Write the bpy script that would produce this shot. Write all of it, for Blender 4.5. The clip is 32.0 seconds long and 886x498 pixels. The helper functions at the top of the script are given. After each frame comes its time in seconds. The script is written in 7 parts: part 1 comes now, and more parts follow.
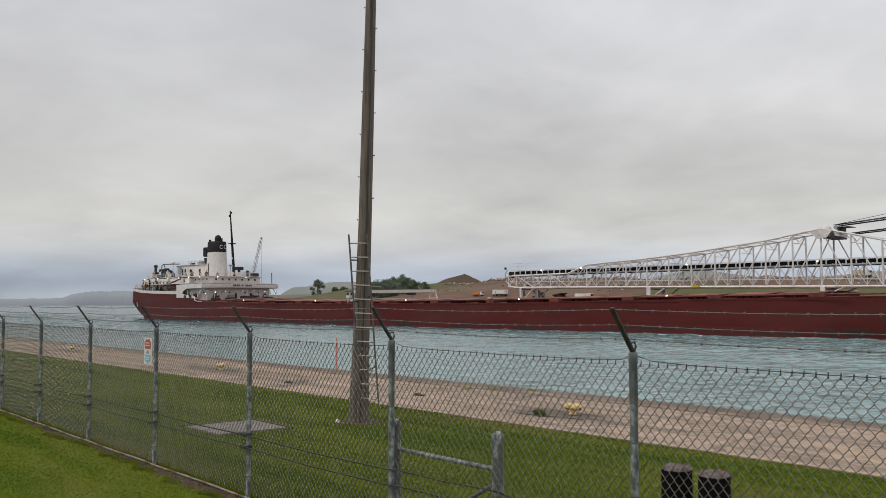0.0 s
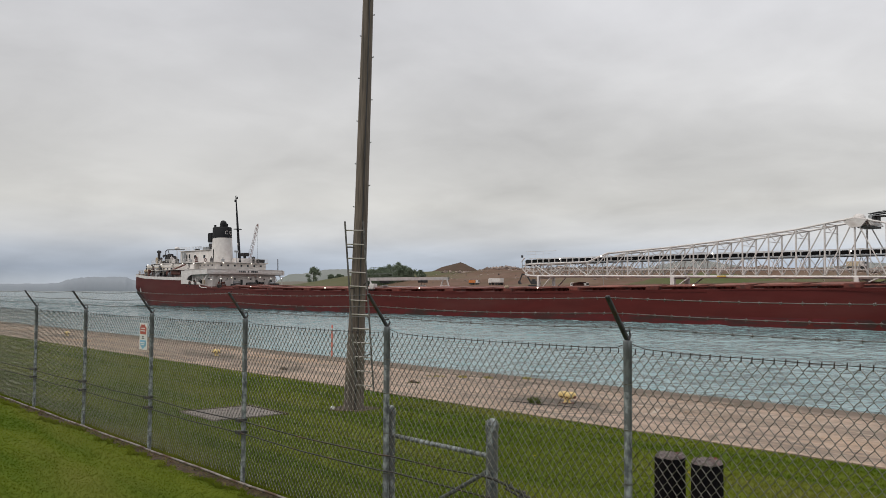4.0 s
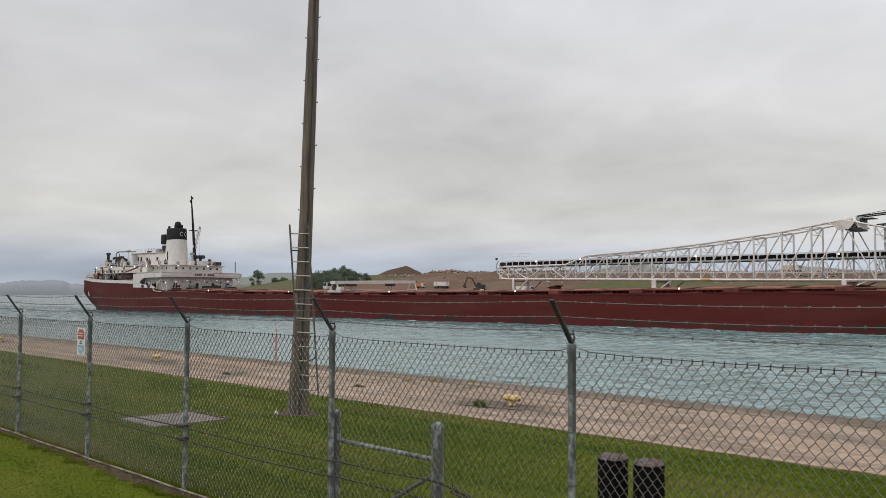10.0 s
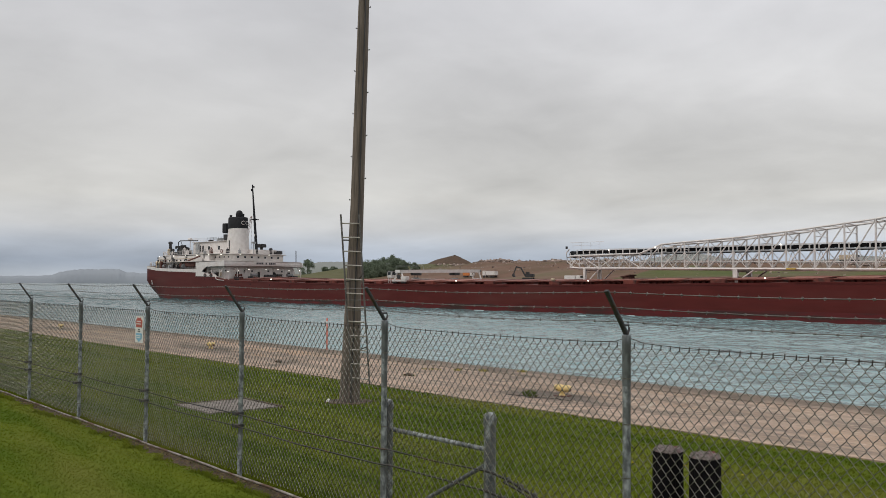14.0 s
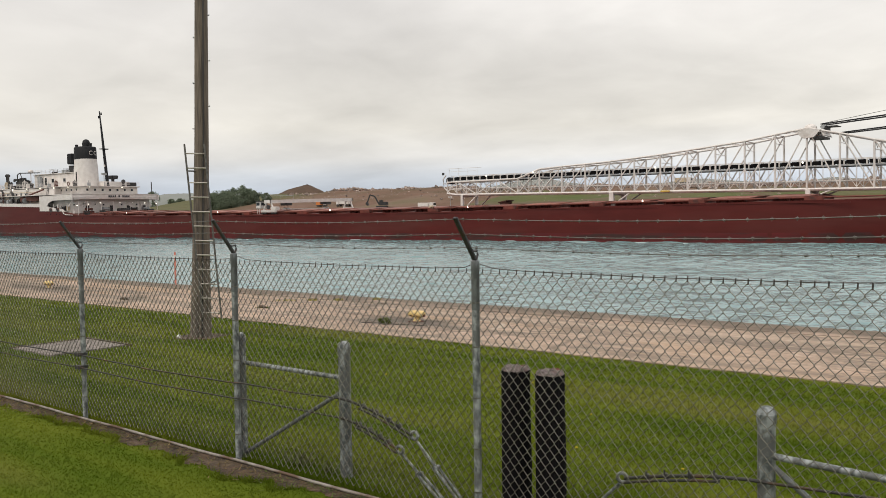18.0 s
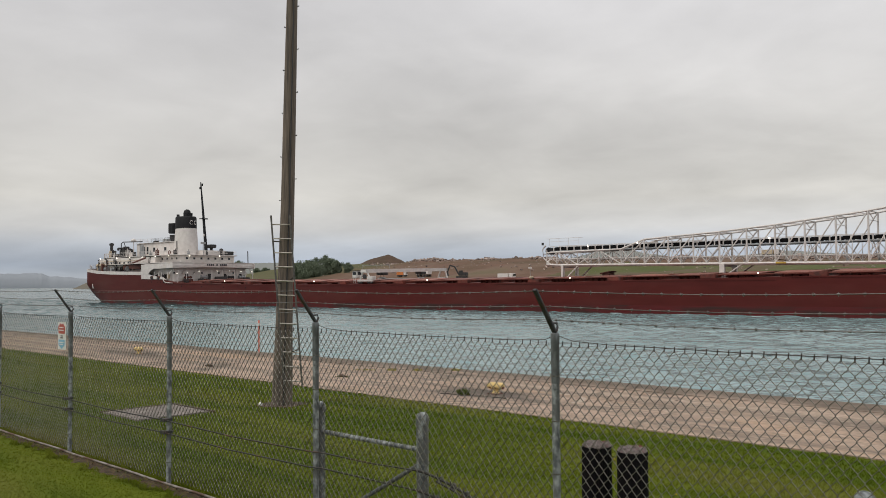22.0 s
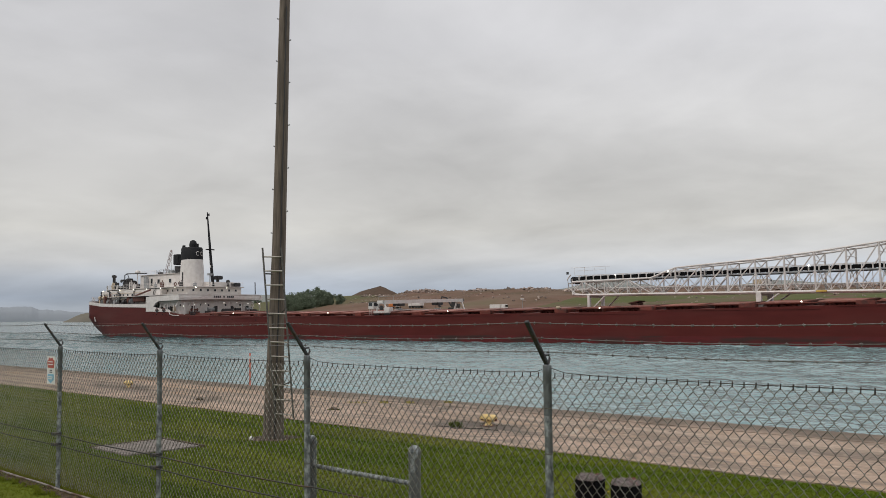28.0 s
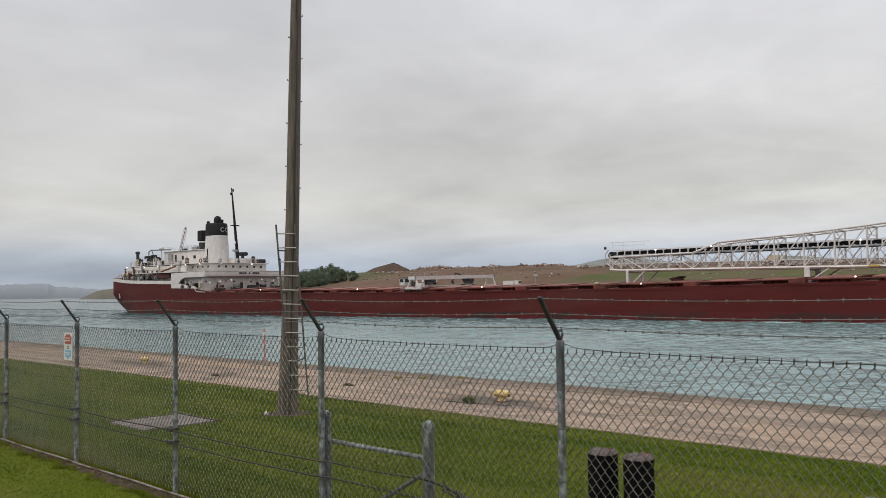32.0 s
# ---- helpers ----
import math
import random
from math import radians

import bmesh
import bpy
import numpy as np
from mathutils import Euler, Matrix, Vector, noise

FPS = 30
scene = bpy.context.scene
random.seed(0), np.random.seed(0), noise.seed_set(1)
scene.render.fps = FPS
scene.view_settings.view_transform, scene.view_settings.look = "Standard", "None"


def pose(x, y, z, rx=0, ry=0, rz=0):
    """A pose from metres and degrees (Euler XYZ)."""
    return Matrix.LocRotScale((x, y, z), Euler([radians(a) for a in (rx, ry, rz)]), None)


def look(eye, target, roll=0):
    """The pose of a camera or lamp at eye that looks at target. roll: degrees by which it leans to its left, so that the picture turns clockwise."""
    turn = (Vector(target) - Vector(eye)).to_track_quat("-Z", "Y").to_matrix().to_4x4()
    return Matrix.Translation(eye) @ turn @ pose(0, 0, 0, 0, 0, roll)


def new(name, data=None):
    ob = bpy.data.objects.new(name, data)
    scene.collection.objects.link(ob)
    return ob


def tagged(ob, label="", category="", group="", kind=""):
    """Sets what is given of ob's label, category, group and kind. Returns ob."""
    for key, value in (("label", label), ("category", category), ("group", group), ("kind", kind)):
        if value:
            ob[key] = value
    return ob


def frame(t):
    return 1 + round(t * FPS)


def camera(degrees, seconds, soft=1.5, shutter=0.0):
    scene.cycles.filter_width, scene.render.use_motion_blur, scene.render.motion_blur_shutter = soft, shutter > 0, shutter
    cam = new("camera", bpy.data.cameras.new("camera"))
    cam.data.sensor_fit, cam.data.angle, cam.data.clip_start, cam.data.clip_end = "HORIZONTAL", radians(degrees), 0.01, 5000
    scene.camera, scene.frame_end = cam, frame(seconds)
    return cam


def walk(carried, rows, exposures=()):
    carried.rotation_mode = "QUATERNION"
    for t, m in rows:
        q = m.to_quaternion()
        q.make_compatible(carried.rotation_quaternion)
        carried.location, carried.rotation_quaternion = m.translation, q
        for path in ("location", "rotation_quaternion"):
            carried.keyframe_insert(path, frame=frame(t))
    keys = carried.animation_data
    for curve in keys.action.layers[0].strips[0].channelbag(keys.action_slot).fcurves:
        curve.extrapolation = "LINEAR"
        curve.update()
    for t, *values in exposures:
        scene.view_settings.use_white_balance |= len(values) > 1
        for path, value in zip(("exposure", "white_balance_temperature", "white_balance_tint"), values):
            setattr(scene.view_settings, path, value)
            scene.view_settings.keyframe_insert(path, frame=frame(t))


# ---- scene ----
cam = camera(53.79, 32.0, soft=0.8, shutter=0.1)
# seconds, x, y, z, tilt, roll, yaw: a phone held by hand at one spot
PATH = [
    (0.0, 0.002, 0.007, 2.165, 93.532, 0.111, 49.851), (0.5, -0.002, 0.008, 2.161, 93.448, 0.117, 49.722),
    (1.0, -0.006, 0.009, 2.161, 93.236, 0.051, 49.551), (1.5, -0.007, 0.008, 2.160, 92.962, 0.015, 49.313),
    (2.0, -0.005, 0.010, 2.158, 92.742, -0.036, 49.145), (2.5, -0.002, 0.010, 2.158, 92.627, -0.093, 49.143),
    (3.0, 0.004, 0.011, 2.160, 92.627, -0.124, 49.282), (3.5, 0.003, 0.009, 2.158, 92.769, -0.301, 49.590),
    (5.5, 0.006, 0.009, 2.157, 92.448, -0.287, 49.163), (6.0, 0.005, 0.007, 2.158, 92.313, -0.112, 48.667),
    (6.5, -0.000, 0.005, 2.158, 92.293, -0.097, 48.178), (7.0, -0.002, 0.006, 2.158, 92.292, -0.174, 47.689),
    (7.5, -0.002, 0.005, 2.158, 92.294, -0.292, 47.298), (8.0, -0.001, 0.004, 2.158, 92.323, -0.352, 46.918),
    (8.5, 0.004, 0.004, 2.158, 92.405, -0.283, 46.649), (9.0, 0.009, 0.004, 2.159, 92.518, -0.260, 46.471),
    (9.5, 0.008, 0.003, 2.160, 92.728, -0.287, 46.295), (10.0, 0.005, 0.001, 2.159, 93.002, -0.252, 45.999),
    (10.5, 0.004, -0.000, 2.158, 93.249, -0.155, 45.516), (11.0, 0.005, -0.000, 2.158, 93.276, 0.066, 45.168),
    (11.5, 0.004, -0.002, 2.158, 93.157, 0.133, 44.921), (12.0, 0.003, -0.002, 2.159, 93.094, 0.157, 45.190),
    (12.5, -0.005, -0.004, 2.158, 93.019, -0.138, 46.007), (13.0, -0.013, -0.007, 2.162, 92.855, -0.228, 47.201),
    (13.5, -0.022, -0.014, 2.165, 92.563, -0.435, 48.437), (15.5, -0.021, -0.016, 2.173, 91.923, -0.086, 49.936),
    (16.0, -0.023, -0.015, 2.175, 91.900, 0.058, 47.806), (16.5, -0.018, -0.007, 2.173, 91.679, 0.354, 44.182),
    (17.0, -0.011, 0.003, 2.170, 90.733, 0.630, 41.489), (17.5, -0.010, 0.007, 2.170, 89.386, 0.795, 39.921),
    (18.0, -0.009, 0.010, 2.172, 87.535, 0.895, 39.640), (18.5, -0.015, 0.005, 2.174, 87.190, 0.685, 42.355),
    (19.0, -0.016, 0.002, 2.176, 88.207, 0.427, 43.803), (19.5, -0.015, 0.001, 2.178, 89.430, 0.335, 44.775),
    (20.0, -0.010, -0.001, 2.178, 90.623, 0.176, 45.466), (20.5, -0.007, -0.001, 2.179, 91.297, 0.189, 45.591),
    (21.0, -0.003, -0.002, 2.178, 91.702, 0.273, 45.471), (21.5, 0.002, -0.001, 2.178, 91.980, 0.362, 45.155),
    (22.0, 0.003, -0.002, 2.178, 92.222, 0.455, 44.861), (22.5, 0.003, -0.002, 2.180, 92.452, 0.457, 44.741),
    (23.0, 0.003, -0.003, 2.181, 92.668, 0.458, 44.780), (23.5, 0.003, -0.004, 2.182, 92.881, 0.530, 44.806),
    (24.0, 0.005, -0.002, 2.183, 93.071, 0.652, 44.848), (24.5, 0.006, -0.002, 2.183, 93.173, 0.778, 44.849),
    (25.0, 0.004, -0.002, 2.185, 93.256, 0.807, 44.941), (25.5, 0.004, -0.002, 2.185, 93.278, 0.933, 45.091),
    (27.5, 0.006, -0.003, 2.185, 93.988, 0.970, 44.907), (28.0, 0.010, -0.004, 2.184, 94.263, 0.755, 44.349),
    (28.5, 0.013, -0.005, 2.186, 94.304, 0.626, 43.801), (29.0, 0.015, -0.005, 2.185, 94.053, 0.444, 43.494),
    (29.5, 0.017, -0.006, 2.185, 93.674, 0.392, 43.692), (30.0, 0.015, -0.006, 2.186, 93.384, 0.455, 43.964),
    (30.5, 0.013, -0.007, 2.186, 93.205, 0.610, 44.307), (31.0, 0.014, -0.006, 2.185, 93.126, 0.728, 44.638),
    (31.5, 0.015, -0.007, 2.182, 92.899, 0.854, 44.878), (32.0, 0.014, -0.006, 2.181, 92.737, 0.838, 45.216),
]
walk(cam, [(r[0], pose(*r[1:])) for r in PATH], exposures=[(0.0, -0.03, 6500, 10), (1.5, -0.03, 6500, 10), (3.0, -0.01, 6500, 10), (6.0, 0.00, 6550, 10), (9.0, 0.02, 6500, 10), (13.0, -0.03, 6500, 10), (16.0, 0.00, 6550, 10), (17.0, 0.14, 6650, 10), (18.0, 0.30, 6900, 10), (18.6, 0.32, 6900, 10), (19.0, 0.28, 6850, 10), (20.0, 0.14, 6750, 10), (21.0, 0.00, 6700, 10), (23.0, -0.02, 6650, 10), (25.0, -0.03, 6550, 10), (28.0, -0.07, 6550, 10), (29.5, -0.07, 6500, 10), (31.0, -0.03, 6500, 10), (32.0, 0.00, 6500, 10)])

# ---- world and light: an overcast sky, a wide weak sun behind the clouds ----
SUN_EL, SUN_AZ = 48.0, 200.0


def sky_world():
    w = bpy.data.worlds.new("overcast_sky")
    scene.world = w
    w.use_nodes = True
    nt = w.node_tree
    nt.nodes.clear()
    N, L = nt.nodes.new, nt.links.new
    out, bg = N("ShaderNodeOutputWorld"), N("ShaderNodeBackground")
    sky = N("ShaderNodeTexSky")
    sky.sky_type, sky.sun_disc = "NISHITA", False
    sky.sun_elevation, sky.sun_rotation = radians(SUN_EL), radians(SUN_AZ)
    sky.air_density, sky.dust_density = 1.0, 3.0
    tc, sep = N("ShaderNodeTexCoord"), N("ShaderNodeSeparateXYZ")
    L(tc.outputs["Generated"], sep.inputs[0])
    # a flat cloud deck seen in perspective
    up = N("ShaderNodeMath")
    up.operation = "MAXIMUM"
    L(sep.outputs["Z"], up.inputs[0])
    up.inputs[1].default_value = 0.0
    add = N("ShaderNodeMath")
    add.operation = "ADD"
    L(up.outputs[0], add.inputs[0])
    add.inputs[1].default_value = 0.20
    inv = N("ShaderNodeMath")
    inv.operation = "DIVIDE"
    inv.inputs[0].default_value = 1.0
    L(add.outputs[0], inv.inputs[1])
    sc = N("ShaderNodeVectorMath")
    sc.operation = "SCALE"
    L(tc.outputs["Generated"], sc.inputs[0])
    L(inv.outputs[0], sc.inputs["Scale"])
    n1, n2 = N("ShaderNodeTexNoise"), N("ShaderNodeTexNoise")
    for n, s, d in ((n1, 0.62, 8), (n2, 2.4, 6)):
        n.inputs["Scale"].default_value, n.inputs["Detail"].default_value = s, d
        n.inputs["Roughness"].default_value = 0.52
        n.inputs["Distortion"].default_value = 0.35
        L(sc.outputs[0], n.inputs["Vector"])
    mixn = N("ShaderNodeMix")
    mixn.inputs[0].default_value = 0.3
    L(n1.outputs["Fac"], mixn.inputs[2])
    L(n2.outputs["Fac"], mixn.inputs[3])
    tone = N("ShaderNodeMapRange")
    L(mixn.outputs[0], tone.inputs[0])
    for i, v in ((1, 0.36), (2, 0.64), (3, 0.79), (4, 1.13)):
        tone.inputs[i].default_value = v
    # colour by height over the horizon
    ramp = N("ShaderNodeValToRGB")
    L(up.outputs[0], ramp.inputs[0])
    e = ramp.color_ramp.elements
    e[0].position, e[0].color = 0.0, (0.66, 0.71, 0.77, 1)
    e[1].position, e[1].color = 1.0, (0.81, 0.815, 0.85, 1)
    for p, c in ((0.012, (0.55, 0.61, 0.69)), (0.022, (0.49, 0.56, 0.665)), (0.042, (0.585, 0.638, 0.715)), (0.062, (0.715, 0.725, 0.735)), (0.095, (0.745, 0.738, 0.712)), (0.16, (0.685, 0.681, 0.672)), (0.30, (0.772, 0.774, 0.798))):
        el = e.new(p)
        el.color = (*c, 1)
    mul = N("ShaderNodeVectorMath")
    mul.operation = "SCALE"
    L(ramp.outputs[0], mul.inputs[0])
    L(tone.outputs[0], mul.inputs["Scale"])
    # the deck thins towards the canal's seaward end
    side = N("ShaderNodeMapRange")
    L(sep.outputs["X"], side.inputs[0])
    for i, v in ((1, -1.0), (2, 0.0), (3, 0.87), (4, 1.11)):
        side.inputs[i].default_value = v
    mul2 = N("ShaderNodeVectorMath")
    mul2.operation = "SCALE"
    L(mul.outputs[0], mul2.inputs[0])
    L(side.outputs[0], mul2.inputs["Scale"])
    mul = mul2
    thin = N("ShaderNodeVectorMath")
    thin.operation = "SCALE"
    L(sky.outputs[0], thin.inputs[0])
    thin.inputs["Scale"].default_value = 0.05
    mix = N("ShaderNodeMix")
    mix.data_type = "RGBA"
    mix.inputs[0].default_value = 0.93
    L(thin.outputs[0], mix.inputs[6])
    L(mul.outputs[0], mix.inputs[7])
    L(mix.outputs[2], bg.inputs["Color"])
    bg.inputs["Strength"].default_value = 1.0
    L(bg.outputs[0], out.inputs[0])


sky_world()
sun = new("sun", bpy.data.lights.new("sun", "SUN"))
sun.data.energy, sun.data.angle, sun.data.color = 1.5, radians(25), (1.0, 0.96, 0.90)
sun.matrix_world = look((0, 0, 60), (60 * math.sin(radians(SUN_AZ)) * -0.7, 60 * math.cos(radians(SUN_AZ)) * -0.7, 0))


# ---- materials ----
def mat(name, a, b=None, scale=2.0, rough=0.7, metal=0.0, bump=0.0, bump_scale=None, stain=None, stain_scale=0.4, stain_at=(0.55, 0.7), stretch=(1, 1, 1), detail=5.0, island=0.0, glow=0.0, rnd=0.0, spec=None, lift=False, spread=0.2):
    """A surface of two tones of fine grain, larger stains, and relief; sizes in metres of the object's own space."""
    m = bpy.data.materials.new(name)
    m.use_nodes = True
    nt = m.node_tree
    N, L = nt.nodes.new, nt.links.new
    bs = nt.nodes["Principled BSDF"]
    bs.inputs["Roughness"].default_value, bs.inputs["Metallic"].default_value = rough, metal
    if spec is not None:
        bs.inputs["Specular IOR Level"].default_value = spec
    b = b or tuple(c * 0.75 for c in a)
    tc, mp = N("ShaderNodeTexCoord"), N("ShaderNodeMapping")
    mp.inputs["Scale"].default_value = stretch
    L(tc.outputs["Object"], mp.inputs["Vector"])
    n = N("ShaderNodeTexNoise")
    n.inputs["Scale"].default_value, n.inputs["Detail"].default_value = scale, detail
    L(mp.outputs[0], n.inputs["Vector"])
    rg = N("ShaderNodeMapRange")
    rg.inputs[1].default_value, rg.inputs[2].default_value = 0.5 - spread, 0.5 + spread
    L(n.outputs["Fac"], rg.inputs[0])
    mx = N("ShaderNodeMix")
    mx.data_type = "RGBA"
    L(rg.outputs[0], mx.inputs[0])
    mx.inputs[6].default_value, mx.inputs[7].default_value = (*a, 1), (*b, 1)
    col = mx.outputs[2]
    if stain:
        s = N("ShaderNodeTexNoise")
        s.inputs["Scale"].default_value, s.inputs["Detail"].default_value = stain_scale, 6
        L(mp.outputs[0], s.inputs["Vector"])
        r2 = N("ShaderNodeMapRange")
        r2.inputs[1].default_value, r2.inputs[2].default_value = stain_at
        L(s.outputs["Fac"], r2.inputs[0])
        m2 = N("ShaderNodeMix")
        m2.data_type = "RGBA"
        L(r2.outputs[0], m2.inputs[0])
        L(col, m2.inputs[6])
        m2.inputs[7].default_value = (*stain, 1)
        col = m2.outputs[2]
    if island or rnd:
        src = N("ShaderNodeNewGeometry").outputs["Random Per Island"] if island else N("ShaderNodeObjectInfo").outputs["Random"]
        amt = island or rnd
        r3 = N("ShaderNodeMapRange")
        r3.inputs[3].default_value, r3.inputs[4].default_value = 1 - amt, 1 + amt
        L(src, r3.inputs[0])
        sc = N("ShaderNodeVectorMath")
        sc.operation = "SCALE"
        L(col, sc.inputs[0])
        L(r3.outputs[0], sc.inputs["Scale"])
        col = sc.outputs[0]
    L(col, bs.inputs["Base Color"])
    if bump:
        nb = N("ShaderNodeTexNoise")
        nb.inputs["Scale"].default_value, nb.inputs["Detail"].default_value = bump_scale or scale * 2, 6
        L(mp.outputs[0], nb.inputs["Vector"])
        bp = N("ShaderNodeBump")
        bp.inputs["Strength"].default_value, bp.inputs["Distance"].default_value = 1.0, bump
        L(nb.outputs["Fac"], bp.inputs["Height"])
        L(bp.outputs[0], bs.inputs["Normal"])
    if lift:
        # thin leaves let half of the light through
        tr, ms = N("ShaderNodeBsdfTranslucent"), N("ShaderNodeMixShader")
        L(col, tr.inputs["Color"])
        ms.inputs[0].default_value = 0.5
        L(bs.outputs[0], ms.inputs[1])
        L(tr.outputs[0], ms.inputs[2])
        L(ms.outputs[0], nt.nodes["Material Output"].inputs[0])
    if glow:
        bs.inputs["Emission Color"].default_value, bs.inputs["Emission Strength"].default_value = (1.0, 0.93, 0.8, 1), glow
    return m


M = {}
M["galv"] = mat("galvanised_steel", (0.345, 0.370, 0.374), (0.088, 0.099, 0.103), 26, 0.5, 0.25, stain=(0.128, 0.133, 0.133), stain_scale=11, stain_at=(0.49, 0.59), stretch=(1, 1, 0.6), bump=0.0006, bump_scale=120, spread=0.10)
M["sleeve"] = mat("weathered_post_sleeve", (0.165, 0.180, 0.188), (0.098, 0.107, 0.112), 36, 0.55, 0.2, stain=(0.085, 0.084, 0.083), stain_scale=16, stain_at=(0.5, 0.62), stretch=(1, 1, 0.4), spread=0.12)
M["wire"] = mat("weathered_wire", (0.280, 0.268, 0.232), (0.140, 0.133, 0.114), 20, 0.34, 0.85, stain=(0.078, 0.064, 0.052), stain_scale=8, stain_at=(0.56, 0.71))
M["barb"] = mat("galvanised_barbed_wire", (0.170, 0.160, 0.148), (0.080, 0.075, 0.070), 20, 0.6, 0.1)
M["arm"] = mat("dark_pressed_steel", (0.045, 0.045, 0.05), (0.075, 0.075, 0.08), 14, 0.5, 0.4, stain=(0.10, 0.06, 0.04), stain_scale=9)
M["rope"] = mat("steel_cable", (0.055, 0.052, 0.05), (0.03, 0.028, 0.026), 60, 0.6, 0.3, stain=(0.10, 0.055, 0.03), stain_scale=5)
M["knuckle"] = mat("rusted_knuckle", (0.050, 0.036, 0.030), (0.030, 0.024, 0.022), 30, 0.7, 0.1)
M["rail"] = mat("worn_white_pipe", (0.31, 0.29, 0.26), (0.17, 0.145, 0.12), 9, 0.7, 0.1, stain=(0.10, 0.060, 0.038), stain_scale=2.2, stain_at=(0.47, 0.60))
M["wood"] = mat("weathered_pole_wood", (0.185, 0.148, 0.118), (0.088, 0.070, 0.056), 9, 0.85, 0, bump=0.006, bump_scale=14, stain=(0.055, 0.045, 0.038), stain_scale=2.2, stain_at=(0.52, 0.68), stretch=(7, 7, 0.35))
M["ladder"] = mat("dull_aluminium", (0.15, 0.142, 0.13), (0.08, 0.076, 0.072), 16, 0.5, 0.4, stain=(0.07, 0.06, 0.055), stain_scale=4)
M["rung"] = mat("worn_bright_aluminium", (0.50, 0.47, 0.42), (0.34, 0.315, 0.275), 16, 0.5, 0.2, stain=(0.17, 0.13, 0.10), stain_scale=9, stain_at=(0.57, 0.72))
M["pile"] = mat("creosoted_timber", (0.006, 0.006, 0.008), (0.013, 0.011, 0.012), 12, 0.9, 0, bump=0.008, bump_scale=16, stretch=(5, 5, 0.5), spec=0.05)
M["pile_top"] = mat("weathered_timber_end", (0.24, 0.195, 0.185), (0.07, 0.055, 0.052), 32, 0.9, 0, bump=0.012, bump_scale=60, stain=(0.13, 0.040, 0.036), stain_scale=9, stain_at=(0.52, 0.64))
M["yellow"] = mat("worn_yellow_paint", (0.74, 0.56, 0.24), (0.60, 0.43, 0.16), 9, 0.6, 0, stain=(0.22, 0.16, 0.10), stain_scale=7, stain_at=(0.55, 0.66), bump=0.003)
M["orange_stake"] = mat("faded_orange_paint", (0.72, 0.25, 0.19), (0.62, 0.19, 0.14), 12, 0.6)

def concrete_material():
    """Weathered tan apron: long wash streaks, dark patches, hair cracks, a browned ragged outer edge."""
    m = bpy.data.materials.new("tan_concrete")
    m.use_nodes = True
    nt = m.node_tree
    N, L = nt.nodes.new, nt.links.new
    bs = nt.nodes["Principled BSDF"]
    bs.inputs["Roughness"].default_value, bs.inputs["Specular IOR Level"].default_value = 0.93, 0.2
    pos = N("ShaderNodeNewGeometry").outputs["Position"]

    def grain(scale, detail, stretch, lo, hi, warp=0.0, rough=0.55):
        mp, n, r = N("ShaderNodeMapping"), N("ShaderNodeTexNoise"), N("ShaderNodeMapRange")
        mp.inputs["Scale"].default_value = stretch
        L(pos, mp.inputs["Vector"])
        L(mp.outputs[0], n.inputs["Vector"])
        n.inputs["Scale"].default_value, n.inputs["Detail"].default_value = scale, detail
        n.inputs["Distortion"].default_value, n.inputs["Roughness"].default_value = warp, rough
        r.inputs[1].default_value, r.inputs[2].default_value = lo, hi
        L(n.outputs["Fac"], r.inputs[0])
        return r.outputs[0]

    def mix(fac, a, b, amount=1.0):
        x = N("ShaderNodeMix")
        x.data_type = "RGBA"
        k = calc("MULTIPLY", fac, amount) if amount != 1.0 else fac
        L(k, x.inputs[0])
        for i, c in ((6, a), (7, b)):
            if isinstance(c, tuple):
                x.inputs[i].default_value = (*c, 1)
            else:
                L(c, x.inputs[i])
        return x.outputs[2]

    def calc(op, a, b=0.0):
        x = N("ShaderNodeMath")
        x.operation = op
        for i, c in ((0, a), (1, b)):
            if isinstance(c, float):
                x.inputs[i].default_value = c
            else:
                L(c, x.inputs[i])
        return x.outputs[0]
    sep = N("ShaderNodeSeparateXYZ")
    L(pos, sep.inputs[0])
    col = mix(grain(1.1, 6, (0.35, 1.2, 1), 0.35, 0.66), (0.470, 0.346, 0.264), (0.345, 0.257, 0.195))
    col = mix(grain(0.45, 5, (0.5, 1.0, 1), 0.52, 0.66, 0.4), col, (0.410, 0.280, 0.185))
    col = mix(grain(1.3, 8, (0.45, 1.3, 1), 0.52, 0.62, 0.8, 0.72), col, (0.165, 0.132, 0.106), 0.9)
    col = mix(grain(2.6, 8, (0.45, 1.2, 1), 0.56, 0.63, 0.8, 0.75), col, (0.115, 0.092, 0.075), 0.8)
    col = mix(grain(0.7, 6, (0.35, 1.4, 1), 0.54, 0.68, 0.8, 0.7), col, (0.165, 0.136, 0.118), 0.8)
    col = mix(grain(1.0, 5, (0.05, 1.5, 1), 0.47, 0.62, 0.3), col, (0.190, 0.150, 0.120), 0.75)
    col = mix(grain(1.7, 4, (0.04, 1.3, 1), 0.56, 0.68, 0.3), col, (0.430, 0.340, 0.265), 0.7)
    col = mix(grain(14.0, 5, (1, 1, 1), 0.56, 0.70), col, (0.16, 0.128, 0.105), 0.6)
    col = mix(grain(5.5, 7, (0.55, 1.2, 1), 0.50, 0.60, 0.5, 0.7), col, (0.180, 0.140, 0.112), 0.45)
    col = mix(grain(34.0, 3, (1, 1, 1), 0.50, 0.66), col, (0.150, 0.115, 0.090), 0.35)
    col = mix(grain(8.0, 5, (0.5, 1.1, 1), 0.56, 0.68, 0.4), col, (0.520, 0.420, 0.335), 0.6)
